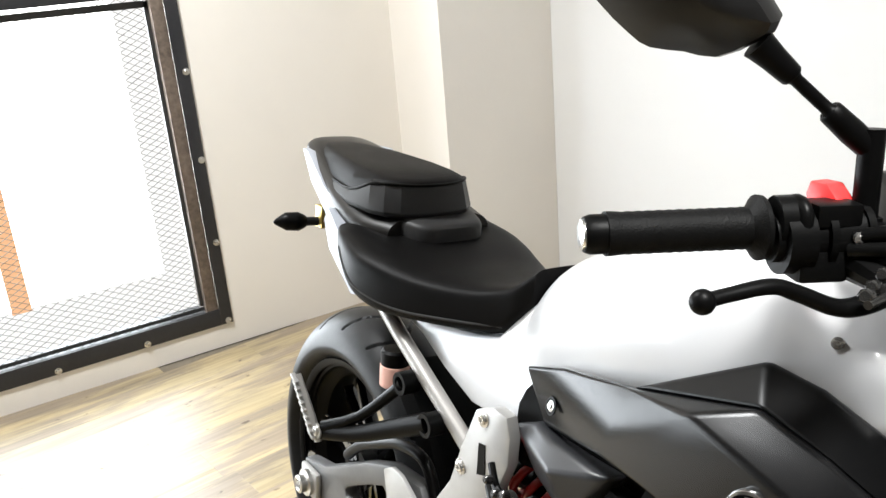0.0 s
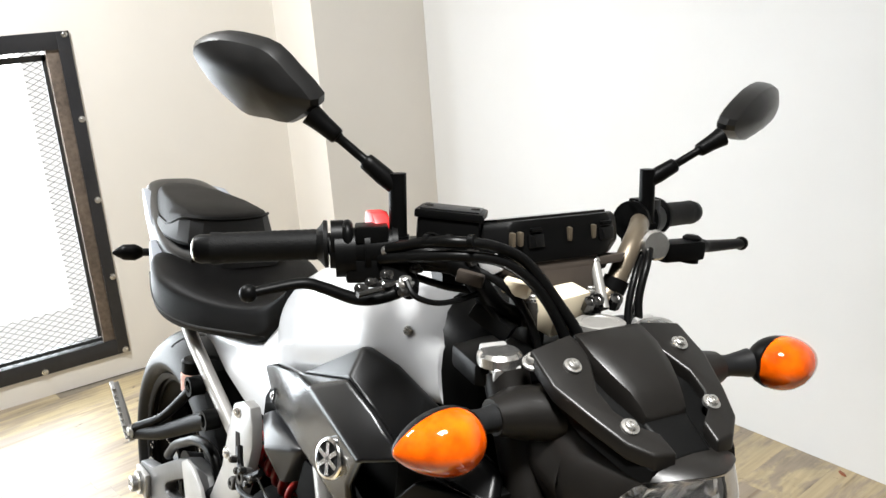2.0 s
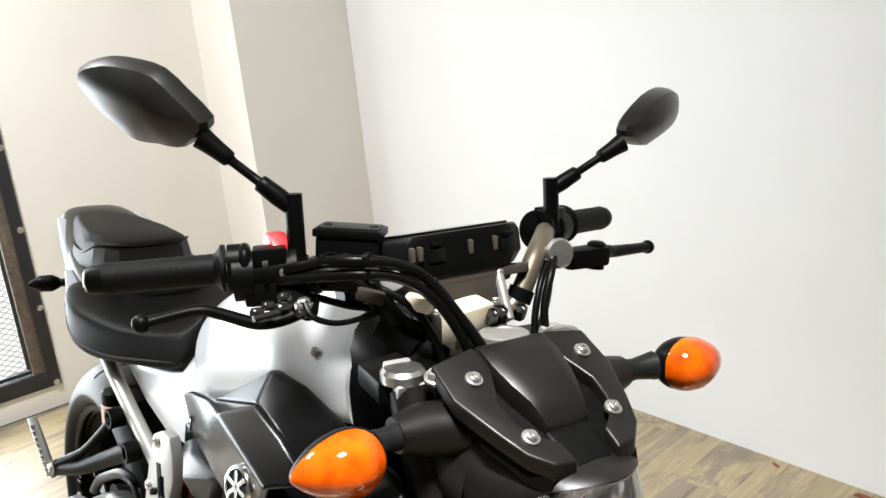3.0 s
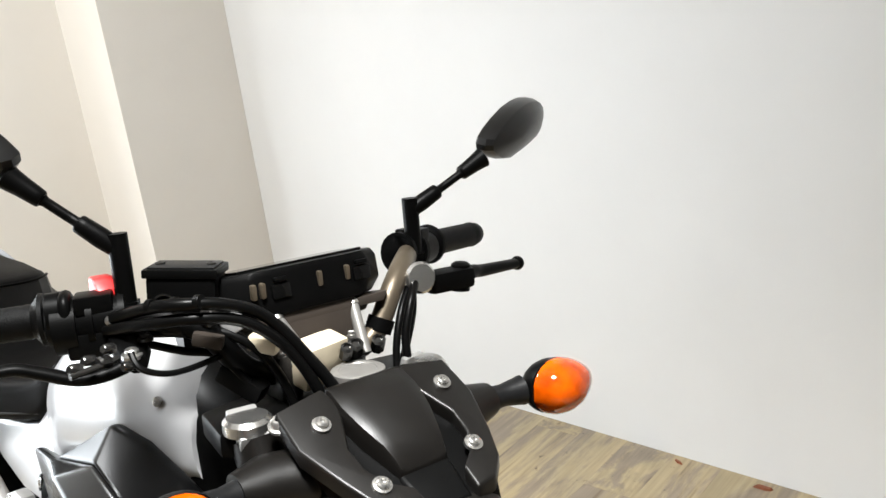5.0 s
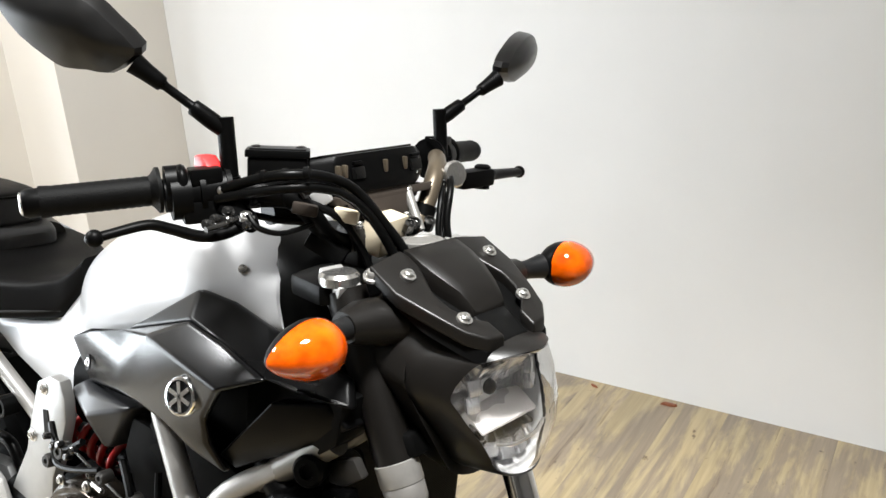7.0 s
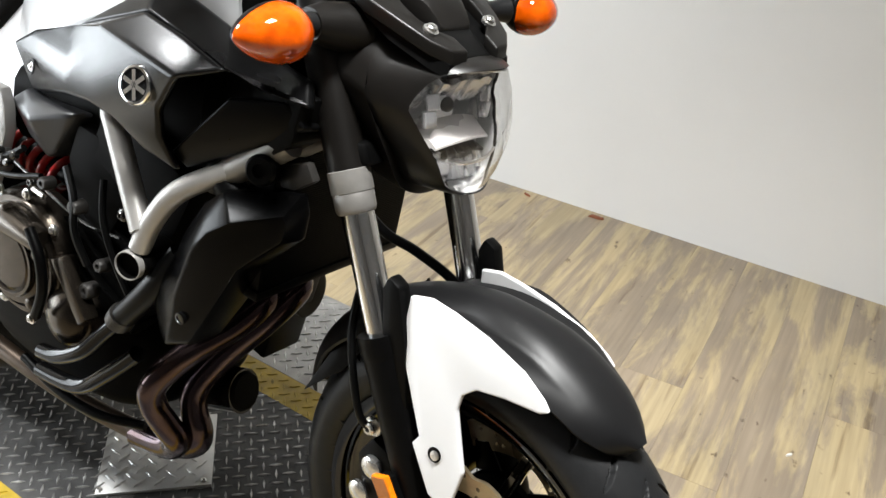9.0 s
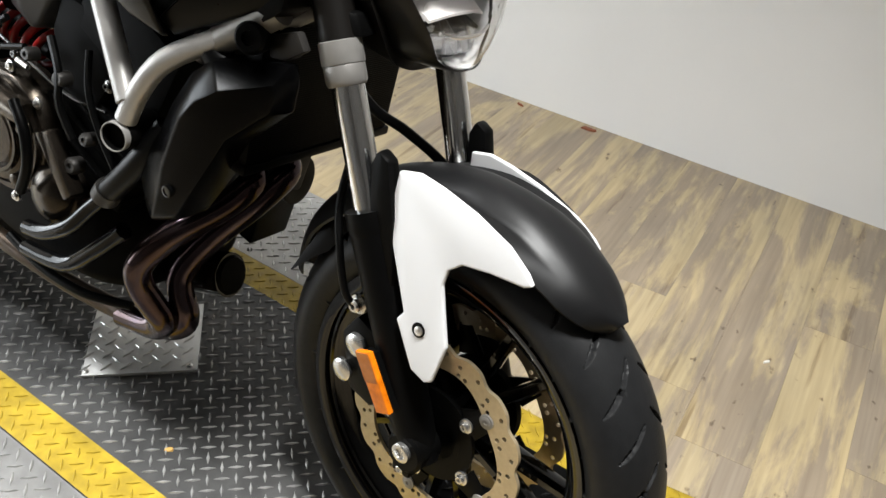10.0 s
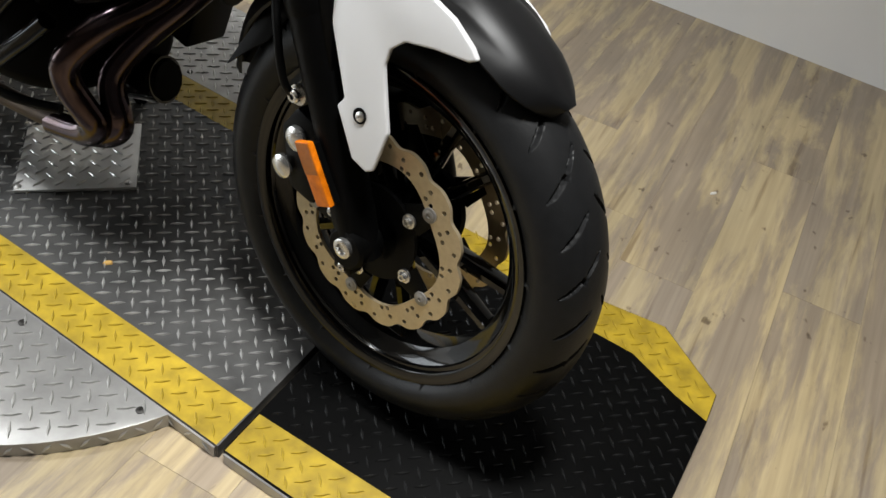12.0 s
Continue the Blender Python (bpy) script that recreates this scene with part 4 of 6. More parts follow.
part("bulb", lathe([(0, 0.0085), (0.006, 0.0085), (0.008, 0.006), (0.008, 0.001)], (0.601, -0.028, 0.857), (1, -0.25, 0.15), 20), DARK_STEEL, lamp, "dark round lamp", steer=True)
# curved hood over the lower reflector
part("reflector_hood", loft([[(0.628 - 6.0 * y * y, y, 0.822 - 4.5 * y * y + dz) for y in np.linspace(-0.050, 0.050, 13)] + [(0.586, y, 0.836 - 3.0 * y * y + dz) for y in np.linspace(0.050, -0.050, 13)] for dz in (0.0, -0.003)]), HOOD_GREY, lamp, "pale grey curved reflector hood", steer=True, smooth=40)
# ribbed dark fan and lower facets under the hood
for k in range(9):
    yy = -0.040 + 0.010 * k
    part("fan_rib", box(0.022, 0.0075, 0.003, Matrix.Translation((0.612 - 5.0 * yy * yy, yy, 0.808 - 6.0 * yy * yy)) @ pose(0, 0, 0, 0, 32, 10 * (k - 4))), DARK_STEEL, bowl, "thin dark rib", steer=True)
for yy, zz, tilt in ((-0.033, 0.789, -24), (-0.012, 0.780, -8), (0.012, 0.780, 8), (0.033, 0.788, 24)):
    part("reflector_facet", box(0.012, 0.0200, 0.024, Matrix.Translation((0.616 - 6 * yy * yy, yy, zz)) @ pose(0, 0, 0, tilt * 0.6, -22, tilt)), LAMP_CHROME, bowl, "stepped bright facet", steer=True, bevel=0.0025)
part("divider", tube([(0.628, -0.046, 0.800), (0.634, -0.020, 0.794), (0.634, 0.020, 0.794), (0.628, 0.046, 0.800)], 0.0022, 8), CHROME, lamp, "thin bright edge", steer=True)


def cowl_ring(grow, x_back):
    """The lens outline grown and set back."""
    return [Vector((p.x - x_back, p.y * (1 + grow), 0.838 + (p.z - 0.838) * (1 + grow))) for p in light_ring(0.0)]


def cowl_back(x, grow_y, z_low, z_high, rake):
    res = []
    for p in light_ring(0.0):
        k = (p.z - 0.757) / 0.149
        res.append(Vector((x - rake * k, p.y * grow_y, z_low + (z_high - z_low) * k)))
    return res


def cowl_mid(x_back, gy, up):
    """The cowl's shoulder, wider than the lens beside its upper half."""
    res = []
    for p in light_ring(0.0):
        k = max(0.0, min(1.0, (p.z - 0.800) / 0.07))
        res.append(Vector((p.x - x_back + 0.010 * k, p.y * (1 + gy * (0.35 + 0.65 * k)), 0.838 + (p.z - 0.838) * (1 + up))))
    return res


part("cowl", loft([cowl_ring(-0.02, 0.012), cowl_ring(0.015, -0.002), cowl_ring(0.05, 0.003), cowl_mid(0.026, 0.15, 0.10), cowl_mid(0.060, 0.34, 0.14), cowl_back(0.575, 1.34, 0.735, 0.938, 0.040), cowl_back(0.530, 1.38, 0.742, 0.955, 0.050), cowl_back(0.505, 1.10, 0.765, 0.950, 0.050)], cap=False), COWL_PLASTIC, lamp, "black headlight cowl", steer=True, smooth=26)


def cover_z(x, y, up=0.0):
    """Height of the sloping top cover's plane."""
    return 0.962 - (0.47 * (x - 0.548)) / 0.882 + up


WING = [(0.487, 0.100), (0.482, 0.046), (0.500, 0.040), (0.520, 0.047), (0.548, 0.060), (0.572, 0.058), (0.590, 0.046), (0.602, 0.028), (0.624, 0.026), (0.621, 0.050), (0.604, 0.070), (0.575, 0.084), (0.530, 0.101)]
bm = loft([[(x, -y, cover_z(x, y, up - 0.22 * max(0, y - 0.078))) for x, y in WING] for up in (-0.016, 0.001)])
both("cover_wing", bm, COWL_PLASTIC, lamp, "satin black top cover wing", steer=True, bevel=0.0032, segs=3)
bm = loft([[(x, y * s, cover_z(x, y, dz)) for y, dz in ((-1, -0.016), (-0.94, 0.001 + 0.006 * h), (-0.62, 0.011 * h), (0.62, 0.011 * h), (0.94, 0.001 + 0.006 * h), (1, -0.016))]
           for x, s, h in ((0.484, 0.046, 0.2), (0.494, 0.046, 0.8), (0.515, 0.047, 1.1), (0.540, 0.042, 1.1), (0.562, 0.034, 0.9), (0.574, 0.030, 0.1), (0.580, 0.028, -0.7))])
part("cover_ridge", bm, COWL_PLASTIC, lamp, "raised middle ridge", steer=True, bevel=0.0025, smooth=25)
bm = loft([[(x, y * s, cover_z(x, y, dz)) for y, dz in ((-1, -0.030), (-0.95, -0.014), (0.95, -0.014), (1, -0.030))] for x, s in ((0.486, 0.080), (0.502, 0.094), (0.560, 0.088), (0.600, 0.070), (0.621, 0.056))])
part("cover_base", bm, BLACK_PLASTIC, lamp, "black recessed base", steer=True)
part("cover_nose", loft([[(x, y * s, cover_z(x, y, dz)) for y, dz in ((-1, -0.020), (-0.8, -0.010), (0.8, -0.010), (1, -0.020))] for x, s in ((0.578, 0.034), (0.598, 0.031), (0.619, 0.027))]), BLACK_PLASTIC, lamp, steer=True, bevel=0.003)
for x, y, z in ((0.518, -0.069, 0.983), (0.590, -0.055, 0.944), (0.517, 0.074, 0.980), (0.586, 0.054, 0.943)):
    bolt((x, y, cover_z(x, y) + 0.001), (0.47, 0, 0.882), 0.0062, lamp, STEEL, True, 0.0065, "screw")
for side in (-1, 1):
    part("cowl_ear", loft([[(0.50 + 0.036 * math.cos(a), side * 0.085, 0.925 + 0.030 * math.sin(a)) for a in np.linspace(0, 2 * math.pi, 16, endpoint=False)],
                           [(0.495 + 0.030 * math.cos(a), side * 0.120, 0.930 + 0.026 * math.sin(a)) for a in np.linspace(0, 2 * math.pi, 16, endpoint=False)],
                           [(0.500 + 0.020 * math.cos(a), side * 0.150, 0.934 + 0.018 * math.sin(a)) for a in np.linspace(0, 2 * math.pi, 16, endpoint=False)]]), COWL_PLASTIC, lamp, steer=True)

# turn signals
for side in (-1, 1):
    sig = new("turn_signal")
    sig.parent = bike
    c = Vector((0.524, side * 0.222 + (0.015 if side > 0 else 0), 0.934))
    part("stalk", tube([(0.502, side * 0.140, 0.934), (0.506, side * 0.165, 0.935), (0.512, side * 0.190, 0.936)], [0.015, 0.0125, 0.017], 14, 3), RUBBER, sig, "black rubber stalk", steer=True)

    def drop(back, front, fat, u0):
        """A pod that is round at its inner end and drawn out to a blunt tip."""
        rings = []
        for t in np.linspace(0, 1, 16):
            q = 0.012 + 0.980 * (0.5 - 0.5 * math.cos(math.pi * t))
            r = 0.0335 * fat * math.sin(math.pi * q ** 0.72) ** 0.62
            ring_ = []
            for a in np.linspace(0, 2 * math.pi, 22, endpoint=False):
                depth = front if math.cos(a) > 0 else back
                ring_.append(c + Vector((depth * math.cos(a) * r / 0.0335, side * (u0 + (0.048 - u0) * q), r * math.sin(a) * 0.93)))
            rings.append(ring_)
        return loft(rings)
    part("housing", drop(0.034, 0.004, 1.0, -0.046), BLACK_PLASTIC, sig, "black plastic housing", steer=True)
    part("amber_lens", drop(0.001, 0.037, 1.02, -0.043), AMBER_BODY, sig, "bright orange lens", steer=True)

# handlebar and controls
bar = new("handlebar")
bar.parent = bike
BAR = [(0.395, 0.0, 0.992), (0.395, 0.055, 0.993), (0.394, 0.082, 1.008), (0.386, 0.112, 1.048), (0.362, 0.146, 1.066), (0.320, 0.188, 1.068), (0.284, 0.232, 1.070), (0.236, 0.350, 1.066)]
part("bar_tube", tube([(0.395, -0.030, 0.992)] + BAR[:-2] + [(0.298, 0.216, 1.066), (0.278, 0.256, 1.059)], 0.0125, 16, 5), BRONZE_BAR, bar, "tapered bronze-grey metal bar", steer=True)
part("bar_tube", tube([(x, -y, z) for x, y, z in BAR[:0:-1]] + [(0.395, -0.028, 0.992)], 0.0124, 16, 5), BLACK_METAL, bar, "black metal bar", steer=True)
for side in (-1, 1):
    a, b = Vector((0.284, side * 0.232 + (0.011 if side > 0 else 0), 1.070 if side < 0 else 1.062)), Vector((0.236, side * 0.345 + (0.016 if side > 0 else 0), 1.066 if side < 0 else 1.050))
    d = (b - a).normalized()
    prof = [(0, 0.026), (0.004, 0.0265), (0.007, 0.022), (0.010, 0.0185)] + [(0.012 + 0.0083 * k + o, 0.0168 + 0.0005 * (o > 0.003)) for k in range(13) for o in (0, 0.004)] + [(0.122, 0.0178), (0.126, 0.0178)]
    part("grip", lathe(prof, a, d, 24), GRIP_RUBBER, bar, "black ribbed rubber grip", steer=True)
    part("bar_end", lathe([(0.122, 0.014), (0.124, 0.0160), (0.138, 0.0160), (0.143, 0.014), (0.144, 0.007), (0.141, 0.006)], a, d, 22), BLACK_METAL, bar, steer=True)
    part("bar_end_cap", lathe([(0.1415, 0.0125), (0.145, 0.0122), (0.146, 0.010), (0.1455, 0.001)], a, d, 20), STEEL, bar, "bare metal bar end", steer=True)
    s0 = Vector((0.312, side * 0.198, 1.066))
    m = Matrix.Translation(s0) @ d.to_track_quat("X", "Z").to_matrix().to_4x4()
    sw = part("switch_housing", loft([[m @ Vector((-0.034 + 0.074 * t, 0.023 * (1 - 0.25 * t) * math.cos(k), 0.024 * (1 - 0.2 * t) * math.sin(k))) for k in np.linspace(0, 2 * math.pi, 16, endpoint=False)] for t in (0, 0.06, 0.5, 0.94, 1)]), BLACK_PLASTIC, bar, "black plastic switch housing", steer=True, smooth=50)
    part("switch_block", box(0.036, 0.030, 0.018, m @ Matrix.Translation((-0.006, -0.004 * side, 0.020))), BLACK_PLASTIC, sw, steer=True, bevel=0.003)
    for dx in (-0.034, -0.004):
        part("housing_rib", loft([[m @ Vector((dx + h, 0.0255 * math.cos(k), 0.0265 * math.sin(k))) for k in np.linspace(0, 2 * math.pi, 20, endpoint=False)] for h in (0, 0.006)]), BLACK_METAL, sw, steer=True, smooth=40)
    bolt(m @ Vector((-0.020, 0.024, 0.004)), m.to_3x3() @ Vector((0, 1, 0)), 0.0035, sw, STEEL, True, 0.003, "screw")
    part("lower_block", box(0.040, 0.034, 0.026, m @ Matrix.Translation((0.004, 0.004, -0.020))), BLACK_PLASTIC, sw, steer=True, bevel=0.005)
    if side < 0:
        part("throttle_drum", loft([[m @ Vector((0.012 + h, 0.026 * math.cos(k), 0.027 * math.sin(k) - 0.002)) for k in np.linspace(0, 2 * math.pi, 24, endpoint=False)] for h in (0, 0.002, 0.020, 0.022)]), BLACK_PLASTIC, sw, "round black throttle drum", steer=True, smooth=40)
        part("drum_arch", tube([m @ Vector((0.020, y, z)) for y, z in ((-0.014, 0.012), (-0.013, 0.022), (-0.004, 0.028), (0.008, 0.028), (0.015, 0.022), (0.016, 0.012))], 0.0060, 10, 3), BLACK_PLASTIC, sw, steer=True)
        part("throttle_lobe", loft([[m @ Vector((0.024 + 0.014 * t, 0.019 * math.cos(k), 0.012 + 0.022 * math.sin(k))) for k in np.linspace(0, 2 * math.pi, 14, endpoint=False)] for t in (0, 0.2, 0.8, 1)]), BLACK_PLASTIC, sw, steer=True, smooth=40)
        part("kill_switch", slab([(0.287, 1.095), (0.290, 1.106), (0.306, 1.106), (0.319, 1.094), (0.319, 1.078), (0.292, 1.078)], -0.190, -0.170), RED_PLASTIC, sw, "red engine stop switch", steer=True, bevel=0.003)
    # clamp and lever
    part("lever_clamp", box(0.028, 0.030, 0.036, Matrix.Translation((0.340, side * 0.160, 1.062)) @ pose(0, 0, 35 * side)), BLACK_METAL, bar, steer=True, bevel=0.006)
    lev = [(0.368, side * 0.176, 1.036), (0.366, side * 0.205, 1.028), (0.362, side * 0.232, 1.028), (0.352, side * 0.262, 1.040), (0.346, side * 0.284, 1.047), (0.338, side * 0.318, 1.043), (0.335, side * 0.338, 1.040)]
    if side > 0:
        lev = [(0.384, 0.226, 1.040), (0.378, 0.240, 1.041), (0.374, 0.256, 1.038), (0.366, 0.300, 1.034), (0.360, 0.334, 1.031)]
        part("lever_perch", box(0.030, 0.062, 0.026, pose(0.384, 0.196, 1.041, 0, 0, -8)), BLACK_METAL, bar, steer=True, bevel=0.007)
        part("lever_pivot", lathe([(-0.018, 0.012), (0.014, 0.012), (0.017, 0.008), (0.017, 0.001)], (0.386, 0.214, 1.042), (0, 0.1, 1), 18), BLACK_METAL, bar, steer=True)
    blade = part("lever", tube(lev, [0.011, 0.0095, 0.0085, 0.0080, 0.0074, 0.0066, 0.0066] if side < 0 else [0.011, 0.0108, 0.0102, 0.0092, 0.0085], 12, 5, flat=0.8), BLACK_METAL, bar, "black metal lever", steer=True)
    bm = bmesh.new()
    bmesh.ops.create_uvsphere(bm, u_segments=16, v_segments=10, radius=0.0095, matrix=Matrix.Translation(lev[-1]))
    part("lever_ball", bm, BLACK_METAL, blade, steer=True)
    bolt((0.372, side * 0.168, 1.054), (0, 0, 1), 0.005, bar, DARK_ALLOY, True, 0.006)
part("master_cylinder", loft([ring(0.335, 0.018, 1.078, 1.046, 3, 14, -0.150), ring(0.385, 0.018, 1.078, 1.046, 3, 14, -0.120)]), BLACK_METAL, bar, steer=True)
bolt((0.392, -0.112, 1.066), (0.8, 0.4, 0.3), 0.007, bar, DARK_ALLOY, True, 0.010, "banjo_bolt", True)
part("lever_perch", loft([[(x, y + w * math.cos(k), z + h * math.sin(k)) for k in np.linspace(0, 2 * math.pi, 12, endpoint=False)] for x, y, z, w, h in ((0.318, -0.176, 1.048, 0.014, 0.016), (0.345, -0.178, 1.046, 0.018, 0.015), (0.372, -0.180, 1.040, 0.016, 0.011), (0.390, -0.184, 1.036, 0.010, 0.008))]), BLACK_METAL, bar, "black cast lever perch", steer=True, smooth=30)
bolt((0.382, -0.186, 1.044), (0.1, 0, 1), 0.0065, bar, STEEL, True, 0.007)
for x, y, z, r in ((0.388, -0.214, 1.046, 0.0062), (0.384, -0.226, 1.050, 0.0050), (0.390, -0.240, 1.047, 0.0056), (0.376, -0.205, 1.054, 0.0052), (0.398, -0.196, 1.040, 0.0048)):
    part("adjuster_nut", lathe([(-0.006, r), (0.004, r), (0.006, r * 0.7), (0.006, 0.0005)], (x, y, z), (0.35, -0.9, 0.2), 8), DARK_STEEL, bar, "dull metal adjuster nut", steer=True)
part("adjuster_rod", tube([(0.386, -0.200, 1.046), (0.392, -0.222, 1.044), (0.396, -0.246, 1.043)], 0.0034, 10), DARK_STEEL, bar, "dull threaded rod", steer=True)
part("pivot_wire", tube([(0.392, -0.190, 1.050), (0.404, -0.186, 1.036), (0.408, -0.160, 1.026), (0.402, -0.120, 1.026), (0.388, -0.086, 1.028)], 0.0032, 8), CABLE, bar, "thin black wire", steer=True)
for k in range(3):
    part("cable_tie", lathe([(-0.003, 0.0074), (0.003, 0.0074)], (0.392 + 0.018 * k, -0.166 + 0.016 * k, 1.0890 + 0.002 * k), (0.8, 0.5, 0.1), 12), BLACK_PLASTIC, bar, steer=True)
RES = Matrix.Translation((0.343, -0.111, 1.080)) @ Matrix.Rotation(radians(-4), 4, "X") @ pose(0, 0, 0, 0, 0, 51)
part("bar_ring", lathe([(-0.008, 0.0155), (0.008, 0.0155)], (0.394, 0.086, 1.012), (0, 0.45, 0.9), 20), BLACK_METAL, bar, steer=True)
tank_ = part("fluid_reservoir", box(0.070, 0.044, 0.046, RES), BLACK_PLASTIC, bar, "black brake fluid reservoir", steer=True, bevel=0.005)
part("reservoir_lid", box(0.075, 0.049, 0.009, RES @ Matrix.Translation((0, 0, 0.0255))), BLACK_PLASTIC, tank_, "flat black lid", steer=True, bevel=0.002)
part("lid_rim", box(0.066, 0.040, 0.002, RES @ Matrix.Translation((0, 0, 0.0308))), RUBBER, tank_, steer=True, bevel=0.0008)
for dx in (-0.026, 0.026):
    bolt(RES @ Vector((dx, 0, 0.0318)), (0, 0, 1), 0.0035, tank_, DARK_ALLOY, True, 0.002, "screw")
part("sight_glass", lathe([(0, 0.0125), (0.002, 0.0125), (0.003, 0.0105), (0.0012, 0.009), (0.0012, 0.0005)], RES @ Vector((-0.016, -0.0222, -0.006)), RES.to_3x3() @ Vector((0, -1, 0)), 24), BLACK_GLOSS, tank_, "dark round sight glass", steer=True)
part("clutch_adjuster", lathe([(-0.012, 0.010), (-0.006, 0.018), (0.010, 0.019), (0.014, 0.016), (0.015, 0.002)], (0.384, 0.150, 1.052), (1, -0.25, 0.2), 20), STEEL, bar, "bright ribbed cable adjuster", steer=True)
for side in (-1, 1):
    part("bar_clamp", box(0.040, 0.026, 0.052, pose(0.395, side * 0.040, 0.988)), DARK_ALLOY, bar, steer=True, bevel=0.006)
    for dx in (-0.012, 0.012):
        bolt((0.395 + dx, side * 0.040, 1.014), (0, 0, 1), 0.005, bar, STEEL, True)


# mirrors
def mirror(name, origin, u, v, n, outline, ridge, stem_top, base):
    """A faceted shell over an outline in its plane, with the glass on the other face."""
    ob = new(name)
    ob.parent = bike
    o, u, v, n = Vector(origin), Vector(u).normalized(), Vector(v).normalized(), Vector(n).normalized()
    ru, rv = ridge
    pts = spline([(a, b, 0) for a, b in outline], 2, loop=True)

    def lay(k, depth):
        return [o + u * (ru + (p.x - ru) * k) + v * (rv + (p.y - rv) * k) + n * depth for p in pts]
    part("shell", loft([lay(0.985, -0.016), lay(1.0, -0.013), lay(1.0, -0.003), lay(0.93, 0.006), lay(0.62, 0.017), lay(0.30, 0.023), lay(0.08, 0.024)]), MIRROR_PLASTIC, ob, "black mirror shell", steer=True, smooth=24)
    part("glass", loft([lay(0.95, -0.0175), lay(0.95, -0.0162)]), MIRROR, ob, "mirror glass", steer=True)
    st, base = Vector(stem_top), Vector(base)
    foot = Vector((st.x + 0.004, st.y, st.z - 0.082))
    part("stem", tube([foot, st], 0.0100, 14, 0), BLACK_METAL, ob, "black stem", steer=True)
    part("stem_nut", lathe([(0, 0.013), (0.014, 0.013)], foot, (0, 0, 1), 6), BLACK_METAL, ob, steer=True)
    k0 = st + Vector((0, 0, -0.016))
    arm = [k0, k0.lerp(base, 0.16), k0.lerp(base, 0.36), k0.lerp(base, 0.39), k0.lerp(base, 0.66), k0.lerp(base, 0.70), k0.lerp(base, 0.86), base]
    part("arm", tube(arm, [0.0095, 0.0105, 0.0095, 0.0052, 0.0052, 0.0090, 0.0105, 0.013], 14, 3), BLACK_METAL, ob, "black arm with a ball joint boot", steer=True)
    return ob


R_OUT = [(0.143, 0.047), (0.132, 0.059), (0.102, 0.072), (0.065, 0.077), (0.035, 0.075), (0.008, 0.056), (-0.020, 0.033), (-0.012, 0.015), (0.014, -0.008), (0.040, -0.011), (0.069, -0.016), (0.089, -0.009), (0.121, 0.011), (0.141, 0.035)]
mirror("right_mirror", (0.260, -0.250, 1.203), (-0.767, -0.594, 0.242), (0.414, -0.169, 0.895), (0.491, -0.786, -0.376), R_OUT, (0.045, 0.045), (0.322, -0.166, 1.150), (0.272, -0.245, 1.212))
L_OUT = [(-0.022, 0.026), (0.000, 0.033), (0.060, 0.026), (0.118, 0.004), (0.156, -0.024), (0.168, -0.048), (0.160, -0.064), (0.128, -0.068), (0.033, -0.036), (-0.012, 0.004)]
mirror("left_mirror", (0.350, 0.311, 1.180), (-0.293, 0.823, 0.486), (0.381, -0.366, 0.849), (0.877, 0.433, -0.206), L_OUT, (0.060, -0.004), (0.328, 0.187, 1.136), (0.352, 0.288, 1.176))

# instrument cluster and top clamp
dash = new("instrument_cluster")
dash.parent = bike
DM = pose(0.352, 0.004, 1.068, 0, -12, 0)
part("case", loft([[DM @ Vector((x, y * k, z)) for x, y in ((0.045, -0.070), (0.050, -0.050), (0.050, 0.050), (0.045, 0.070), (0.020, 0.100), (-0.030, 0.104), (-0.048, 0.080), (-0.048, -0.080), (-0.030, -0.104), (0.020, -0.100))] for z, k in ((-0.024, 0.86), (-0.010, 1.0), (0.016, 1.0), (0.024, 0.94))]), BLACK_PLASTIC, dash, "black instrument case", steer=True, bevel=0.003)
part("case_back", loft([[DM @ Vector((x, y * k, z)) for x, y in ((0.040, -0.070), (0.040, 0.070), (-0.030, 0.08), (-0.030, -0.08))] for z, k in ((-0.042, 0.9), (-0.024, 1.08))]), BROWN_PLASTIC, dash, "brown-grey plastic underside", steer=True, bevel=0.004)
for y in (-0.070, -0.060, 0.006, 0.040):
    part("case_lug", box(0.008, 0.0052, 0.016, DM @ Matrix.Translation((0.0500, y, 0.004)) @ pose(0, 0, 0, 0, 12, 0)), BRONZE_BAR, dash, "light brown rib", steer=True, bevel=0.002)
for y in (-0.040, 0.058):
    part("case_notch", box(0.010, 0.022, 0.016, DM @ Matrix.Translation((0.0480, y, 0.000))), BLACK_GLOSS, dash, "dark glossy notch", steer=True, bevel=0.003)
    part("case_notch_lip", box(0.008, 0.014, 0.005, DM @ Matrix.Translation((0.0515, y, 0.012))), BLACK_PLASTIC, dash, steer=True, bevel=0.002)
part("case_skirt", loft([[DM @ Vector((x, y * k, z)) for x, y in ((0.046, -0.072), (0.046, 0.090), (0.030, 0.098), (-0.02, 0.09), (-0.02, -0.08), (0.03, -0.086))] for z, k in ((-0.036, 0.92), (-0.026, 1.0))]), BROWN_PLASTIC, dash, "brown-grey plastic lower rim", steer=True, bevel=0.002)
part("display", box(0.070, 0.150, 0.003, DM @ Matrix.Translation((-0.004, 0, 0.0255))), BLACK_GLOSS, dash, "dark glossy display", steer=True)
part("bracket_plate", slab([(0.405, 0.985), (0.412, 0.985), (0.402, 1.058), (0.395, 1.058)], -0.055, 0.050), BROWN_PLASTIC, dash, "brown-grey bracket plate", steer=True, bevel=0.002)
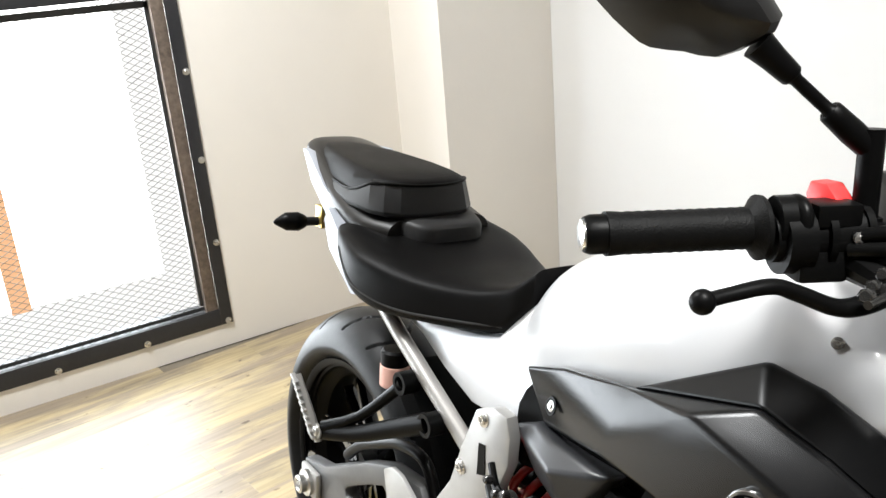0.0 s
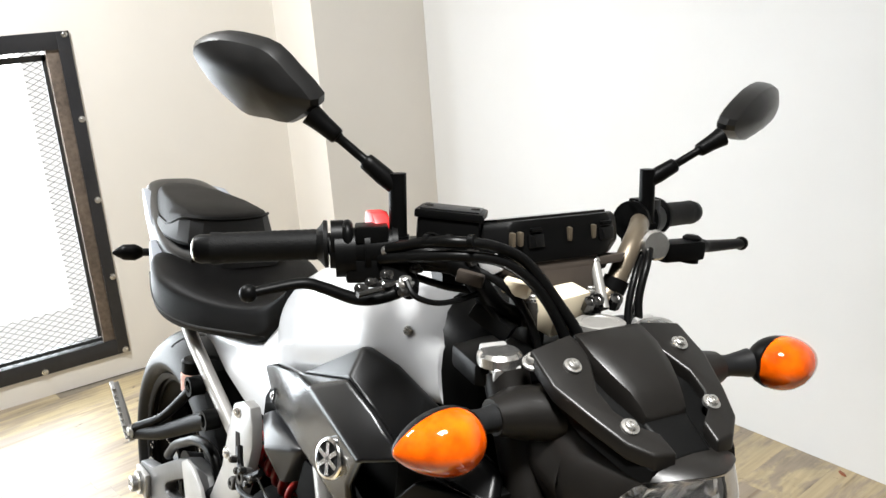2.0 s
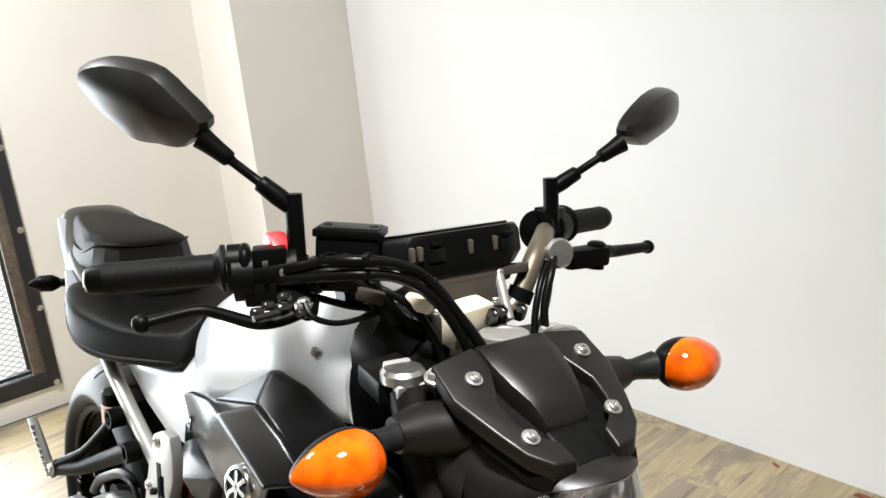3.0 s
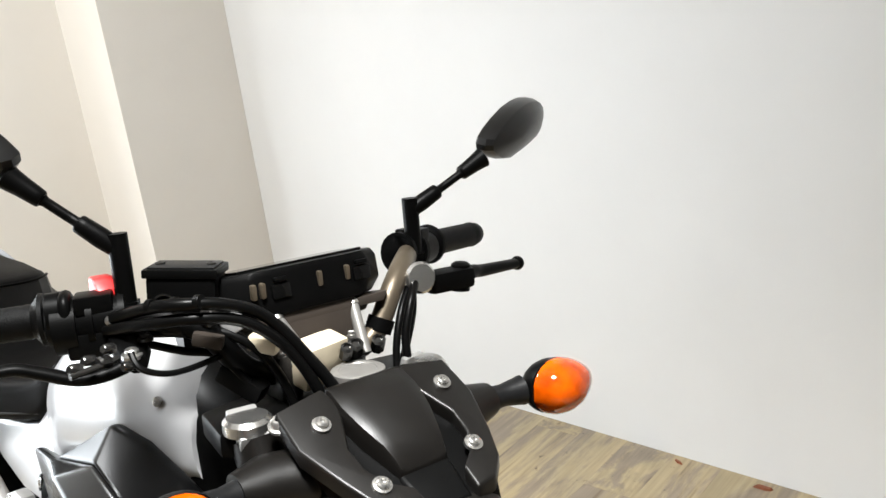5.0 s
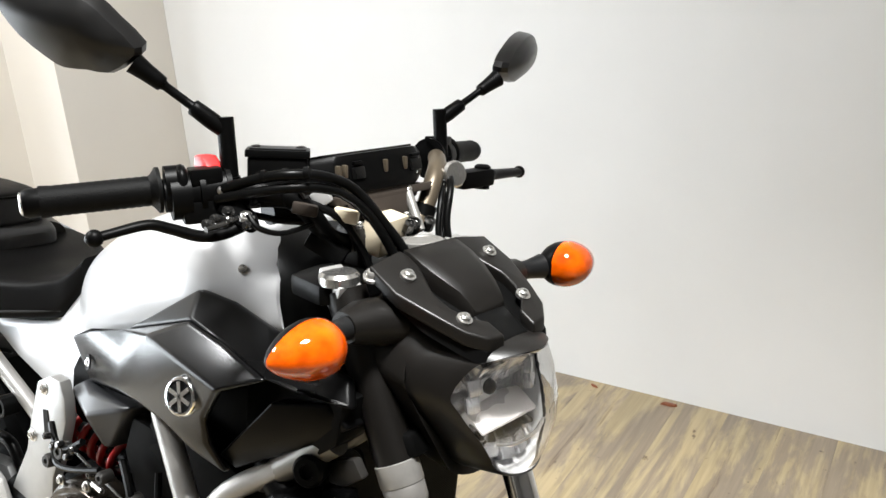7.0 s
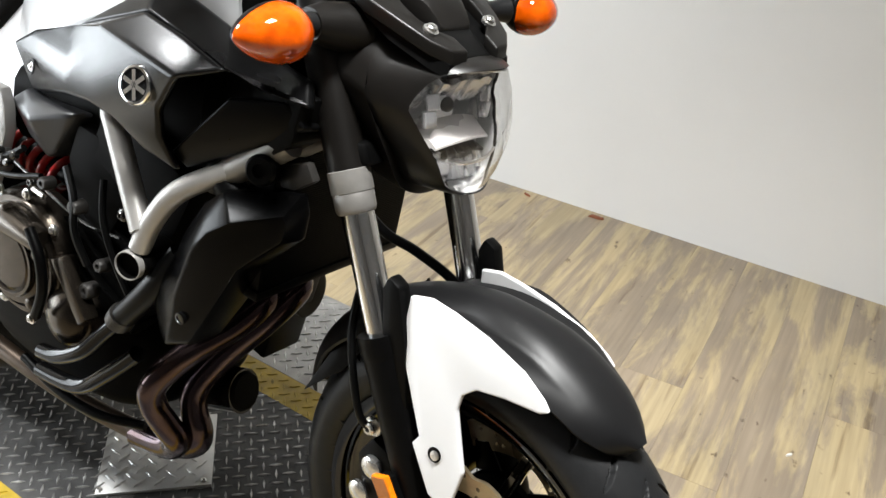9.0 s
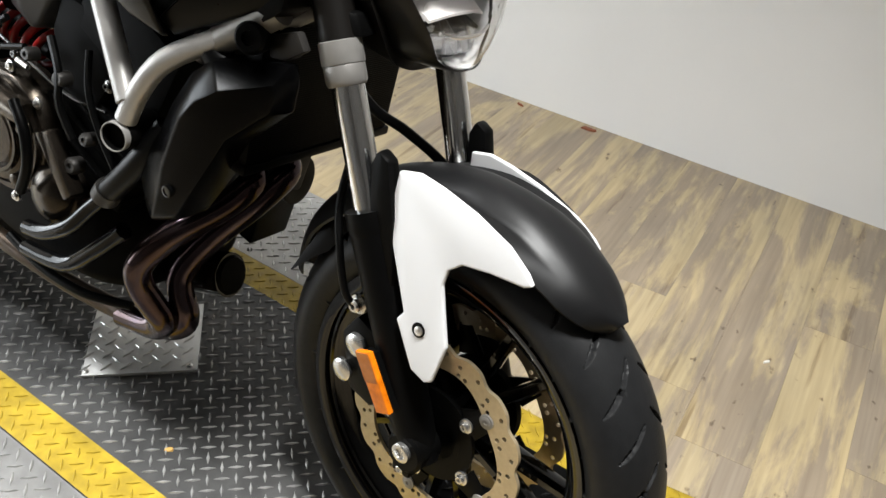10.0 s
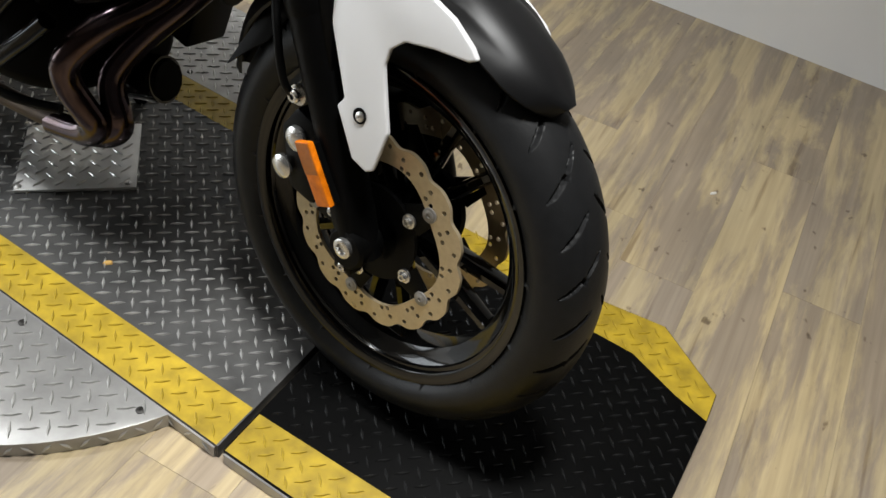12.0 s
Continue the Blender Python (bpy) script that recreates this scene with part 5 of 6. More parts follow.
for y in (-0.035, 0.030):
    bolt((0.408, y, 1.003), (1, 0, 0.1), 0.006, dash, STEEL, True, 0.008)
for a, b in (((0.430, 0.042, 0.998), (0.398, 0.050, 1.046)), ((0.432, -0.026, 1.006), (0.400, -0.043, 1.050))):
    d = (Vector(b) - Vector(a)).normalized()
    post = part("post", tube([a, b], 0.0062, 14, 0), COLLAR, dash, "grey metal post with a bright tip", steer=True)
    part("post_tip", lathe([(-0.002, 0.0072), (0.002, 0.0072), (0.0045, 0.0055), (0.005, 0.001)], b, d, 14), STEEL, post, "bright metal tip", steer=True)
clamp = part("top_clamp", flat([(0.375, -0.125), (0.440, -0.135), (0.462, -0.105), (0.450, 0.0), (0.462, 0.105), (0.440, 0.135), (0.375, 0.125), (0.350, 0.0)], 0.940, 0.966), BLACK_METAL, bike, "black top yoke", steer=True, bevel=0.006)
for side in (-1, 1):
    part("fork_cap", lathe([(0, 0.024), (0.010, 0.024), (0.014, 0.020), (0.015, 0.002)], (fork_x(0.966) + 0.002, side * 0.107, 0.964), (0, 0, 1), 22), STEEL, clamp, steer=True)
part("lock_cover", lathe([(-0.01, 0.026), (0.001, 0.028), (0.009, 0.028), (0.010, 0.0265), (0.010, 0.020), (0.009, 0.019), (0.009, 0.002)], (0.462, 0.010, 0.988), (-0.02, 0, 1), 32), COLLAR, bike, "round grey metal cover", steer=True)
part("connector", box(0.030, 0.056, 0.046, pose(0.418, -0.010, 1.002, 0, 12, 12)), CREAM, bike, "cream plastic connector", steer=True, bevel=0.003)
# bright bracket beside the headlight
part("lamp_bracket", box(0.046, 0.030, 0.036, pose(0.440, -0.106, 0.956, 0, 20, -8)), ALLOY, bike, "silver cast bracket", steer=True, bevel=0.0025)
part("lamp_bracket", box(0.046, 0.030, 0.036, pose(0.440, 0.106, 0.956, 0, 20, 8)), ALLOY, bike, "silver cast bracket", steer=True, bevel=0.0025)
for side in (-1, 1):
    bolt((0.488, side * 0.096, 0.978), (0.4, side * 0.3, 1), 0.0072, bike, STEEL, True, 0.009)
    bolt((0.445, side * 0.120, 0.968), (0.1, side * 0.4, 1), 0.0055, bike, STEEL, True, 0.007)
    part("bracket_slot", box(0.010, 0.003, 0.012, pose(0.436, side * 0.1216, 0.952, 0, 20, 8 * side)), BLACK_METAL, bike, steer=True)
# cables
CABLES = [[(0.336, -0.188, 1.070), (0.385, -0.170, 1.086), (0.418, -0.150, 1.092), (0.432, -0.110, 1.086), (0.437, -0.072, 1.066), (0.455, -0.040, 1.020), (0.470, -0.020, 0.980), (0.480, -0.014, 0.930)],
          [(0.336, -0.192, 1.060), (0.388, -0.172, 1.072), (0.420, -0.142, 1.077), (0.434, -0.098, 1.068), (0.446, -0.062, 1.038), (0.460, -0.038, 0.992), (0.468, -0.028, 0.950), (0.470, -0.024, 0.910)],
          [(0.392, 0.140, 1.050), (0.410, 0.120, 1.036), (0.420, 0.102, 1.000), (0.430, 0.096, 0.955), (0.428, 0.085, 0.88)],
          [(0.384, 0.136, 1.044), (0.400, 0.112, 1.022), (0.412, 0.094, 0.985), (0.424, 0.084, 0.935), (0.420, 0.07, 0.88)],
          [(0.330, -0.170, 1.050), (0.366, -0.140, 1.052), (0.392, -0.100, 1.048), (0.412, -0.070, 1.024), (0.430, -0.052, 0.980), (0.440, -0.046, 0.93)],
          [(0.340, -0.160, 1.040), (0.366, -0.130, 1.030), (0.388, -0.104, 1.024), (0.410, -0.086, 0.996)],
          [(0.330, 0.180, 1.050), (0.372, 0.150, 1.014), (0.405, 0.110, 0.975), (0.415, 0.07, 0.90)]]
for line, r in zip(CABLES, (0.0062, 0.0060, 0.0050, 0.0045, 0.0050, 0.0042, 0.0045)):
    part("cable", tube(line, r, 10), CABLE, bike, "black cable", steer=True)
part("connector", box(0.030, 0.012, 0.014, pose(0.400, -0.118, 1.046, 0, 14, 52)), BROWN_PLASTIC, bike, "brown plastic connector", steer=True, bevel=0.003)
part("connector", box(0.022, 0.014, 0.020, pose(0.394, -0.088, 1.055, 0, -30, 40)), BEZEL, bike, "pale blue-grey plastic connector", steer=True, bevel=0.004)
part("connector", box(0.030, 0.016, 0.016, pose(0.412, -0.066, 1.032, 0, 12, 40)), CREAM, bike, "dull yellow plastic connector", steer=True, bevel=0.003)
part("connector", box(0.050, 0.022, 0.020, pose(0.398, -0.086, 0.994, 0, 30, 35)), BLACK_PLASTIC, bike, steer=True, bevel=0.003)
part("wiring_loom", tube([(0.330, -0.120, 1.034), (0.336, -0.060, 1.036), (0.338, 0.010, 1.034), (0.345, 0.075, 1.024)], 0.017, 14), CABLE, bike, "black taped wiring loom", steer=True)
for x, y, z, r in ((0.432, 0.028, 1.010, 0.009), (0.440, 0.012, 1.012, 0.007), (0.428, 0.060, 1.006, 0.008)):
    part("lock_bolt", lathe([(-0.012, r), (0.004, r), (0.006, r * 0.6), (0.003, r * 0.5), (0.003, 0.0005)], (x, y, z), (0.6, -0.2, 0.8), 8), DARK_STEEL, bike, steer=True)
part("ignition_lock", lathe([(-0.05, 0.020), (0.000, 0.020), (0.003, 0.017), (0.004, 0.002)], (0.436, 0.020, 0.985), (0.3, 0, 1), 24), BLACK_METAL, bike, "black ignition lock", steer=True)

# tank, panels and seats
tank = loft(rings_along([(-0.262, 0.046, 0.750, 0.690), (-0.236, 0.058, 0.778, 0.690), (-0.208, 0.071, 0.826, 0.690), (-0.176, 0.085, 0.870, 0.695), (-0.130, 0.105, 0.912, 0.705), (-0.060, 0.124, 0.950, 0.720), (0.030, 0.148, 0.985, 0.750), (0.130, 0.160, 1.008, 0.790), (0.220, 0.158, 1.012, 0.820), (0.262, 0.146, 1.000, 0.840), (0.302, 0.134, 0.984, 0.845), (0.326, 0.126, 0.966, 0.850)], 2.9, 40))
for v in tank.verts:
    if v.co.x > 0.20:
        v.co.x += (0.965 - v.co.z) * 0.22 * (v.co.x - 0.20) / 0.12
part("tank", tank, WHITE, bike, "gloss white fuel tank", smooth=60)
part("tank_front", loft(rings_along([(0.280, 0.116, 0.994, 0.800), (0.328, 0.124, 0.982, 0.780), (0.385, 0.108, 0.962, 0.770), (0.412, 0.085, 0.935, 0.770), (0.420, 0.060, 0.900, 0.780)], 3.2, 28)), BLACK_PLASTIC, bike, "black front tank cover", smooth=40)
part("fuel_cap", lathe([(0, 0.052), (0.006, 0.052), (0.009, 0.046), (0.010, 0.002)], (0.120, 0, 1.008), (0, 0, 1), 36), BLACK_METAL, bike)
for side in (-1, 1):
    bolt((0.286, side * 0.1345, 0.954), (0.5, side * 1.0, 0.35), 0.0038, bike, STEEL, False, 0.002, "screw")
SIDE_WHITE = [(-0.470, 0.742), (-0.380, 0.746), (-0.300, 0.754), (-0.256, 0.764), (-0.228, 0.800), (-0.195, 0.838), (-0.100, 0.850), (-0.020, 0.835), (0.010, 0.800), (-0.010, 0.730), (-0.060, 0.690), (-0.120, 0.666), (-0.190, 0.660), (-0.278, 0.658), (-0.345, 0.690), (-0.410, 0.722)]
bm = slab(SIDE_WHITE, lambda x, z: -(0.101 + 0.16 * max(0, x + 0.14) + 0.16 * max(0, -0.30 - x) - 0.34 * max(0, z - 0.69)), lambda x, z: -0.045)
both("white_side_cover", bm, WHITE, bike, "gloss white cover under the seat", bevel=0.012)

PANEL = {"A": (-0.129, -0.128, 0.777), "B": (-0.030, -0.156, 0.816), "C": (0.100, -0.180, 0.848), "G": (0.205, -0.222, 0.872), "D": (0.243, -0.168, 0.928), "D2": (0.268, -0.203, 0.899),
         "E": (0.292, -0.158, 0.918), "X": (0.352, -0.148, 0.893), "F": (0.480, -0.150, 0.862), "F2": (0.500, -0.168, 0.836), "E3": (0.338, -0.208, 0.886), "H": (0.368, -0.245, 0.848), "H2": (0.420, -0.220, 0.866),
         "S": (0.452, -0.194, 0.850), "W1": (0.326, -0.233, 0.800), "W2": (0.322, -0.224, 0.765), "I": (0.330, -0.206, 0.722), "J": (0.268, -0.206, 0.732), "K2": (0.214, -0.210, 0.758), "K": (0.152, -0.202, 0.762),
         "M": (0.060, -0.174, 0.748), "N": (-0.085, -0.128, 0.712)}


def panel_mesh(faces, thick=0.010):
    bm = bmesh.new()
    vs = {}
    for f_ in faces:
        for k in f_.split():
            if k not in vs:
                vs[k] = bm.verts.new(PANEL[k])
        bm.faces.new([vs[k] for k in f_.split()])
    geo = bmesh.ops.extrude_face_region(bm, geom=list(bm.faces))
    for v in geo["geom"]:
        if isinstance(v, bmesh.types.BMVert):
            v.co += Vector((-0.002, thick, -0.004))
    return bm


both("side_panel", panel_mesh(["A B M N", "B C G K M", "G H W1 K2 K", "W1 W2 I J K2", "C D2 G", "G D2 E3 H", "E3 H2 H"], 0.014), GREY_PAINT, bike, "satin dark grey side panel", bevel=0.007, segs=3, smooth=65)
both("panel_trim", panel_mesh(["C D D2", "D E E3 D2", "E X H2 E3", "X F F2 S H2"], 0.014), PANEL_BLACK, bike, "black upper trim of the side panel", bevel=0.007, segs=3, smooth=60)
bm = slab([(0.335, 0.842), (0.415, 0.858), (0.490, 0.842), (0.480, 0.790), (0.420, 0.745), (0.325, 0.722)], -0.172, -0.120)
both("air_scoop", bm, BLACK_METAL, bike, "dark air scoop", bevel=0.004)
FIN = [(0.318, -0.204, 0.742), (0.400, -0.194, 0.828), (0.470, -0.176, 0.838), (0.493, -0.166, 0.812), (0.448, -0.182, 0.806), (0.440, -0.172, 0.778), (0.330, -0.190, 0.722)]
bm = bmesh.new()
vs = [bm.verts.new(p) for p in FIN]
for f_ in ((0, 1, 4), (0, 4, 5, 6), (1, 2, 3, 4), (4, 3, 5)):
    bm.faces.new([vs[k] for k in f_])
geo = bmesh.ops.extrude_face_region(bm, geom=list(bm.faces))
for v in geo["geom"]:
    if isinstance(v, bmesh.types.BMVert):
        v.co += Vector((-0.004, 0.040, -0.006))
both("scoop_fin", bm, PANEL_BLACK, bike, "satin black lower scoop fin", bevel=0.004, segs=3, smooth=60)
# round badge with a three-armed emblem, drawn plain
for side in (-1, 1):
    nrm = Vector((0.13, side * 1.0, 0.20)).normalized()
    c = Vector((0.296, side * 0.232, 0.820)) + nrm * 0.006
    badge = part("badge", lathe([(-0.004, 0.0240), (0.002, 0.0240), (0.0045, 0.0222), (0.005, 0.0198), (0.0020, 0.0190), (0.0020, 0.001)], c, nrm, 40), CHROME, bike, "round chrome badge")
    part("badge_face", lathe([(0.0021, 0.0189), (0.0026, 0.0189), (0.0027, 0.001)], c, nrm, 32), BLACK_METAL, badge)
    q = nrm.to_track_quat("Z", "Y").to_matrix().to_4x4()
    bm = bmesh.new()
    for k in range(3):
        box(0.0052, 0.0355, 0.0022, Matrix.Translation(c + nrm * 0.0036) @ q @ pose(0, 0, 0, 0, 0, 60 * k + 12), bm)
    part("badge_arms", bm, CHROME, badge)
    part("screw_recess", lathe([(0, 0.0115), (0.002, 0.0115), (0.002, 0.0095), (0.0008, 0.0085), (0.0008, 0.001)], (-0.050, side * 0.149, 0.757), (-0.25, side, 0.20), 24), BLACK_METAL, bike)
    bolt((-0.050, side * 0.1495, 0.757), (-0.25, side, 0.20), 0.0045, bike, STEEL, False, 0.004, "screw")

RIDER = [(-0.205, 0.046, 0.878, 0.825), (-0.232, 0.060, 0.854, 0.790), (-0.265, 0.073, 0.838, 0.764), (-0.320, 0.098, 0.828, 0.755), (-0.400, 0.135, 0.830, 0.747), (-0.470, 0.160, 0.842, 0.743), (-0.530, 0.168, 0.851, 0.758), (-0.600, 0.152, 0.860, 0.800), (-0.645, 0.130, 0.856, 0.825)]
PILLION = [(-0.528, 0.0), (-0.531, 0.038), (-0.540, 0.066), (-0.560, 0.088), (-0.590, 0.101), (-0.660, 0.106), (-0.790, 0.088), (-0.895, 0.060), (-0.935, 0.034), (-0.942, 0.0)]


def on_seat(rows, x, z, side, p):
    """A point of a rounded seat at x and height z on one side."""
    a = np.array(rows)[::-1]
    w, zt, zb = (float(np.interp(x, a[:, 0], a[:, k])) for k in (1, 2, 3))
    s = max(-1, min(1, (z - (zt + zb) / 2) / ((zt - zb) / 2)))
    c = (1 - abs(s) ** p) ** (1 / p)
    return (x, side * (w * c + 0.001), z)


rider = new("rider_seat")
rider.parent = bike
rider.location.y = -0.014
part("seat_cushion", loft(rings_along(RIDER, 5.0, 56)), VINYL, rider, "black vinyl rider seat", smooth=60)
for side in (-1, 1):
    part("seat_piping", tube([on_seat(RIDER, x, z, side, 5.0) for x, z in ((-0.250, 0.782), (-0.340, 0.772), (-0.430, 0.768), (-0.520, 0.786), (-0.590, 0.828))], 0.0022, 8), VINYL_SIDE, rider)
pillion = new("passenger_seat")
pillion.parent = bike
pillion.location.y = -0.014
def pillion_ring(inset, height):
    """The passenger seat's plan, drawn in by inset, at a height that follows x."""
    half = [(x + inset * min(1.0, max(-1.0, (-0.72 - x) / 0.16)), y * (1 - inset / 0.115)) for x, y in PILLION]
    line = half + [(x, -y) for x, y in half[-2:0:-1]]
    return [(x, y, height(x)) for x, y in line]


def pillion_low(x):
    return float(np.interp(x, [-0.942, -0.79, -0.66, -0.52], [0.926, 0.898, 0.884, 0.880]))


def pillion_seam(x):
    return float(np.interp(x, [-0.942, -0.76, -0.67, -0.61, -0.56, -0.52], [0.934, 0.908, 0.908, 0.930, 0.937, 0.932]))


def pillion_top(x):
    return float(np.interp(x, [-0.942, -0.79, -0.68, -0.59, -0.52], [0.960, 0.957, 0.952, 0.948, 0.942]))


bm = loft([pillion_ring(0.020, lambda x: pillion_low(x) + 0.004), pillion_ring(0.009, lambda x: pillion_seam(x) + 0.001), pillion_ring(0.015, lambda x: pillion_seam(x) + 0.55 * (pillion_top(x) - pillion_seam(x))), pillion_ring(0.030, lambda x: pillion_top(x) - 0.002), pillion_ring(0.060, pillion_top), pillion_ring(0.095, lambda x: pillion_top(x) + 0.001)])
part("seat_cushion", bm, VINYL, pillion, "black vinyl passenger seat", smooth=45, bevel=0.006, segs=3)
bm = loft([pillion_ring(0.016, lambda x: pillion_low(x) - 0.004), pillion_ring(0.002, lambda x: pillion_low(x) - 0.001), pillion_ring(-0.003, lambda x: pillion_low(x) + 0.008), pillion_ring(0.007, lambda x: pillion_seam(x) - 0.001), pillion_ring(0.018, pillion_seam)])
part("seat_skirt", bm, VINYL_SIDE, pillion, "smooth dark grey lower edge", smooth=20, bevel=0.003)
seam = pillion_ring(0.008, lambda x: pillion_seam(x) + 0.0005)
part("seat_piping", tube([seam[k] for k in range(-6, 7)], 0.0026, 8, 3), BLACK_METAL, pillion, "dark stitched seam")
part("seat_step", loft(rings_along([(-0.490, 0.042, 0.868, 0.828), (-0.506, 0.066, 0.878, 0.824), (-0.570, 0.086, 0.886, 0.836), (-0.640, 0.090, 0.890, 0.850)], 5.0, 28)), VINYL_SIDE, bike, "grey plastic step between the seats", smooth=40)
part("tail_cowl", loft(rings_along([(-0.540, 0.105, 0.882, 0.800), (-0.620, 0.128, 0.888, 0.800), (-0.720, 0.122, 0.915, 0.825), (-0.840, 0.100, 0.945, 0.860), (-0.930, 0.075, 0.962, 0.895), (-0.972, 0.045, 0.957, 0.920)], 3.4, 32)), COWL_PLASTIC, bike, "black tail cowl", smooth=50)
bm = slab([(-0.640, 0.860), (-0.760, 0.900), (-0.880, 0.945), (-0.920, 0.945), (-0.850, 0.890), (-0.720, 0.840)], lambda x, z: -(0.126 - 0.19 * max(0, -0.72 - x)), lambda x, z: -(0.108 - 0.19 * max(0, -0.72 - x)))
both("tail_strip", bm, TAIL_PAINT, bike, "pale grey tail strip", bevel=0.004)
bm = slab([(-0.560, 0.752), (-0.690, 0.796), (-0.735, 0.842), (-0.700, 0.870), (-0.600, 0.840), (-0.480, 0.765)], lambda x, z: -(0.162 - 0.25 * max(0, -0.60 - x)), -0.120)
both("tail_side", bm, TAIL_PAINT, bike, "pale grey tail side cover", bevel=0.01)
# rear turn signals on brass-coloured tabs
for side in (-1, 1):
    rs = new("rear_turn_signal")
    rs.parent = bike
    part("tab", box(0.030, 0.020, 0.045, pose(-0.848, side * 0.075, 0.818)), BRASS, rs, "brass-coloured mounting tab", bevel=0.003)
    part("stalk", tube([(-0.850, side * 0.080, 0.808), (-0.858, side * 0.112, 0.808)], 0.009, 12, 0), RUBBER, rs)
    part("housing", tube([(-0.858, side * 0.106, 0.808), (-0.862, side * 0.122, 0.808), (-0.870, side * 0.145, 0.808), (-0.876, side * 0.168, 0.807)], [0.010, 0.019, 0.018, 0.002], 16, 4), BLACK_PLASTIC, rs, "black plastic housing")

# rear frame, pegs and swingarm
for side in (-1, 1):
    part("subframe_tube", tube([(-0.170, side * 0.125, 0.560), (-0.275, side * 0.128, 0.625), (-0.445, side * 0.130, 0.715), (-0.600, side * 0.120, 0.790)], 0.013, 14, 2), TUBE, bike, "silver-grey subframe tube")
    hang = new("peg_hanger")
    hang.parent = bike
    part("hanger_arm", tube([(-0.388, side * 0.152, 0.656), (-0.406, side * 0.158, 0.636), (-0.470, side * 0.185, 0.570), (-0.540, side * 0.215, 0.526)], [0.014, 0.010, 0.009, 0.012], 12, 3), BLACK_METAL, hang)
    part("hanger_arm", tube([(-0.315, side * 0.152, 0.618), (-0.400, side * 0.172, 0.575), (-0.470, side * 0.192, 0.540), (-0.545, side * 0.215, 0.516)], [0.015, 0.013, 0.012, 0.012], 12, 3, flat=1.2), BLACK_METAL, hang)
    for x, z in ((-0.383, 0.658), (-0.307, 0.620)):
        part("hanger_ring", lathe([(-0.014, 0.012), (-0.014, 0.0185), (0.014, 0.0185), (0.014, 0.012)], (x, side * 0.152, z), (0, 1, 0), 24, closed=True), BLACK_METAL, hang)
    peg = part("foot_peg", tube([(-0.548, side * 0.222, 0.498), (-0.565, side * 0.228, 0.540), (-0.600, side * 0.238, 0.605)], [0.010, 0.013, 0.010], 10, 3, flat=0.55), ALLOY, hang, "folded ribbed silver foot peg")
    for t in np.linspace(0.12, 0.95, 9):
        p = Vector((-0.548, side * 0.222, 0.498)).lerp(Vector((-0.600, side * 0.238, 0.605)), t)
        part("peg_rib", box(0.022, 0.009, 0.005, Matrix.Translation(p + Vector((0, side * 0.007, 0))) @ pose(0, 0, 0, 0, 26, 0)), ALLOY, peg, bevel=0.0015)
    bolt((-0.545, side * 0.226, 0.520), (0, side, 0), 0.009, hang, STEEL)
    outer = [(-0.764, 0.346), (-0.678, 0.366), (-0.600, 0.408), (-0.515, 0.454), (-0.439, 0.486), (-0.340, 0.495), (-0.300, 0.440), (-0.340, 0.405), (-0.424, 0.380), (-0.530, 0.330), (-0.635, 0.285), (-0.765, 0.290)]
    inner = [(-0.590, 0.362), (-0.580, 0.372), (-0.560, 0.384), (-0.510, 0.412), (-0.455, 0.438), (-0.445, 0.432), (-0.442, 0.412), (-0.445, 0.395), (-0.460, 0.388), (-0.510, 0.365), (-0.550, 0.350), (-0.585, 0.350)]
    y0, y1 = side * 0.118, side * 0.146
    bm = loft([[(x, y, z) for x, z in pts] for pts, y in ((outer, y0), (outer, y1), (inner, y1), (inner, y0))], loop=True)
    part("swingarm", bm, ARM_PAINT, bike, "grey painted swingarm with an open window", bevel=0.006)
    part("pivot_arm", tube([(-0.180, side * 0.118, 0.440), (-0.330, side * 0.130, 0.450)], 0.032, 14, 0), BLACK_METAL, bike)
    part("axle_adjuster", box(0.070, 0.012, 0.058, pose(-0.722, side * 0.152, 0.315)), ALLOY, bike, "silver axle block", bevel=0.006)
    part("axle_nut", lathe([(0, 0.027), (0.008, 0.027), (0.009, 0.018), (0.022, 0.018), (0.024, 0.013), (0.022, 0.009), (0.014, 0.008)], (-0.722, side * 0.157, 0.315), (0, side, 0), 24), STEEL, bike)
    part("heel_guard", slab([(-0.417, 0.496), (-0.390, 0.512), (-0.362, 0.510), (-0.314, 0.486), (-0.285, 0.437), (-0.285, 0.370), (-0.378, 0.372)], side * 0.160, side * 0.168), ALLOY, bike, "silver heel guard", bevel=0.003)
    part("rear_hose", tube([(-0.610, side * 0.130, 0.420), (-0.560, side * 0.132, 0.462), (-0.500, side * 0.134, 0.494), (-0.420, side * 0.134, 0.530), (-0.350, side * 0.130, 0.530), (-0.320, side * 0.125, 0.470)], 0.010, 12), CABLE, bike)
BRACKET = [(-0.200, 0.690), (-0.160, 0.708), (-0.132, 0.706), (-0.122, 0.680), (-0.122, 0.640), (-0.142, 0.590), (-0.172, 0.530), (-0.180, 0.490), (-0.220, 0.400), (-0.310, 0.385), (-0.318, 0.460), (-0.298, 0.490), (-0.252, 0.556), (-0.230, 0.619)]
bm = slab(BRACKET, -0.152, -0.132)
both("foot_plate", bm, ALLOY, bike, "silver cast foot peg plate", bevel=0.005)
for side in (-1, 1):
    part("foot_plate_slot", slab([(-0.186, 0.646), (-0.172, 0.648), (-0.168, 0.604), (-0.186, 0.598)], side * 0.1505, side * 0.1535), BLACK_METAL, bike)
    bolt((-0.180, side * 0.152, 0.684), (0, side, 0), 0.008, bike, STEEL, name="bolt")
    bolt((-0.226, side * 0.152, 0.590), (0, side, 0), 0.008, bike, STEEL, name="bolt")
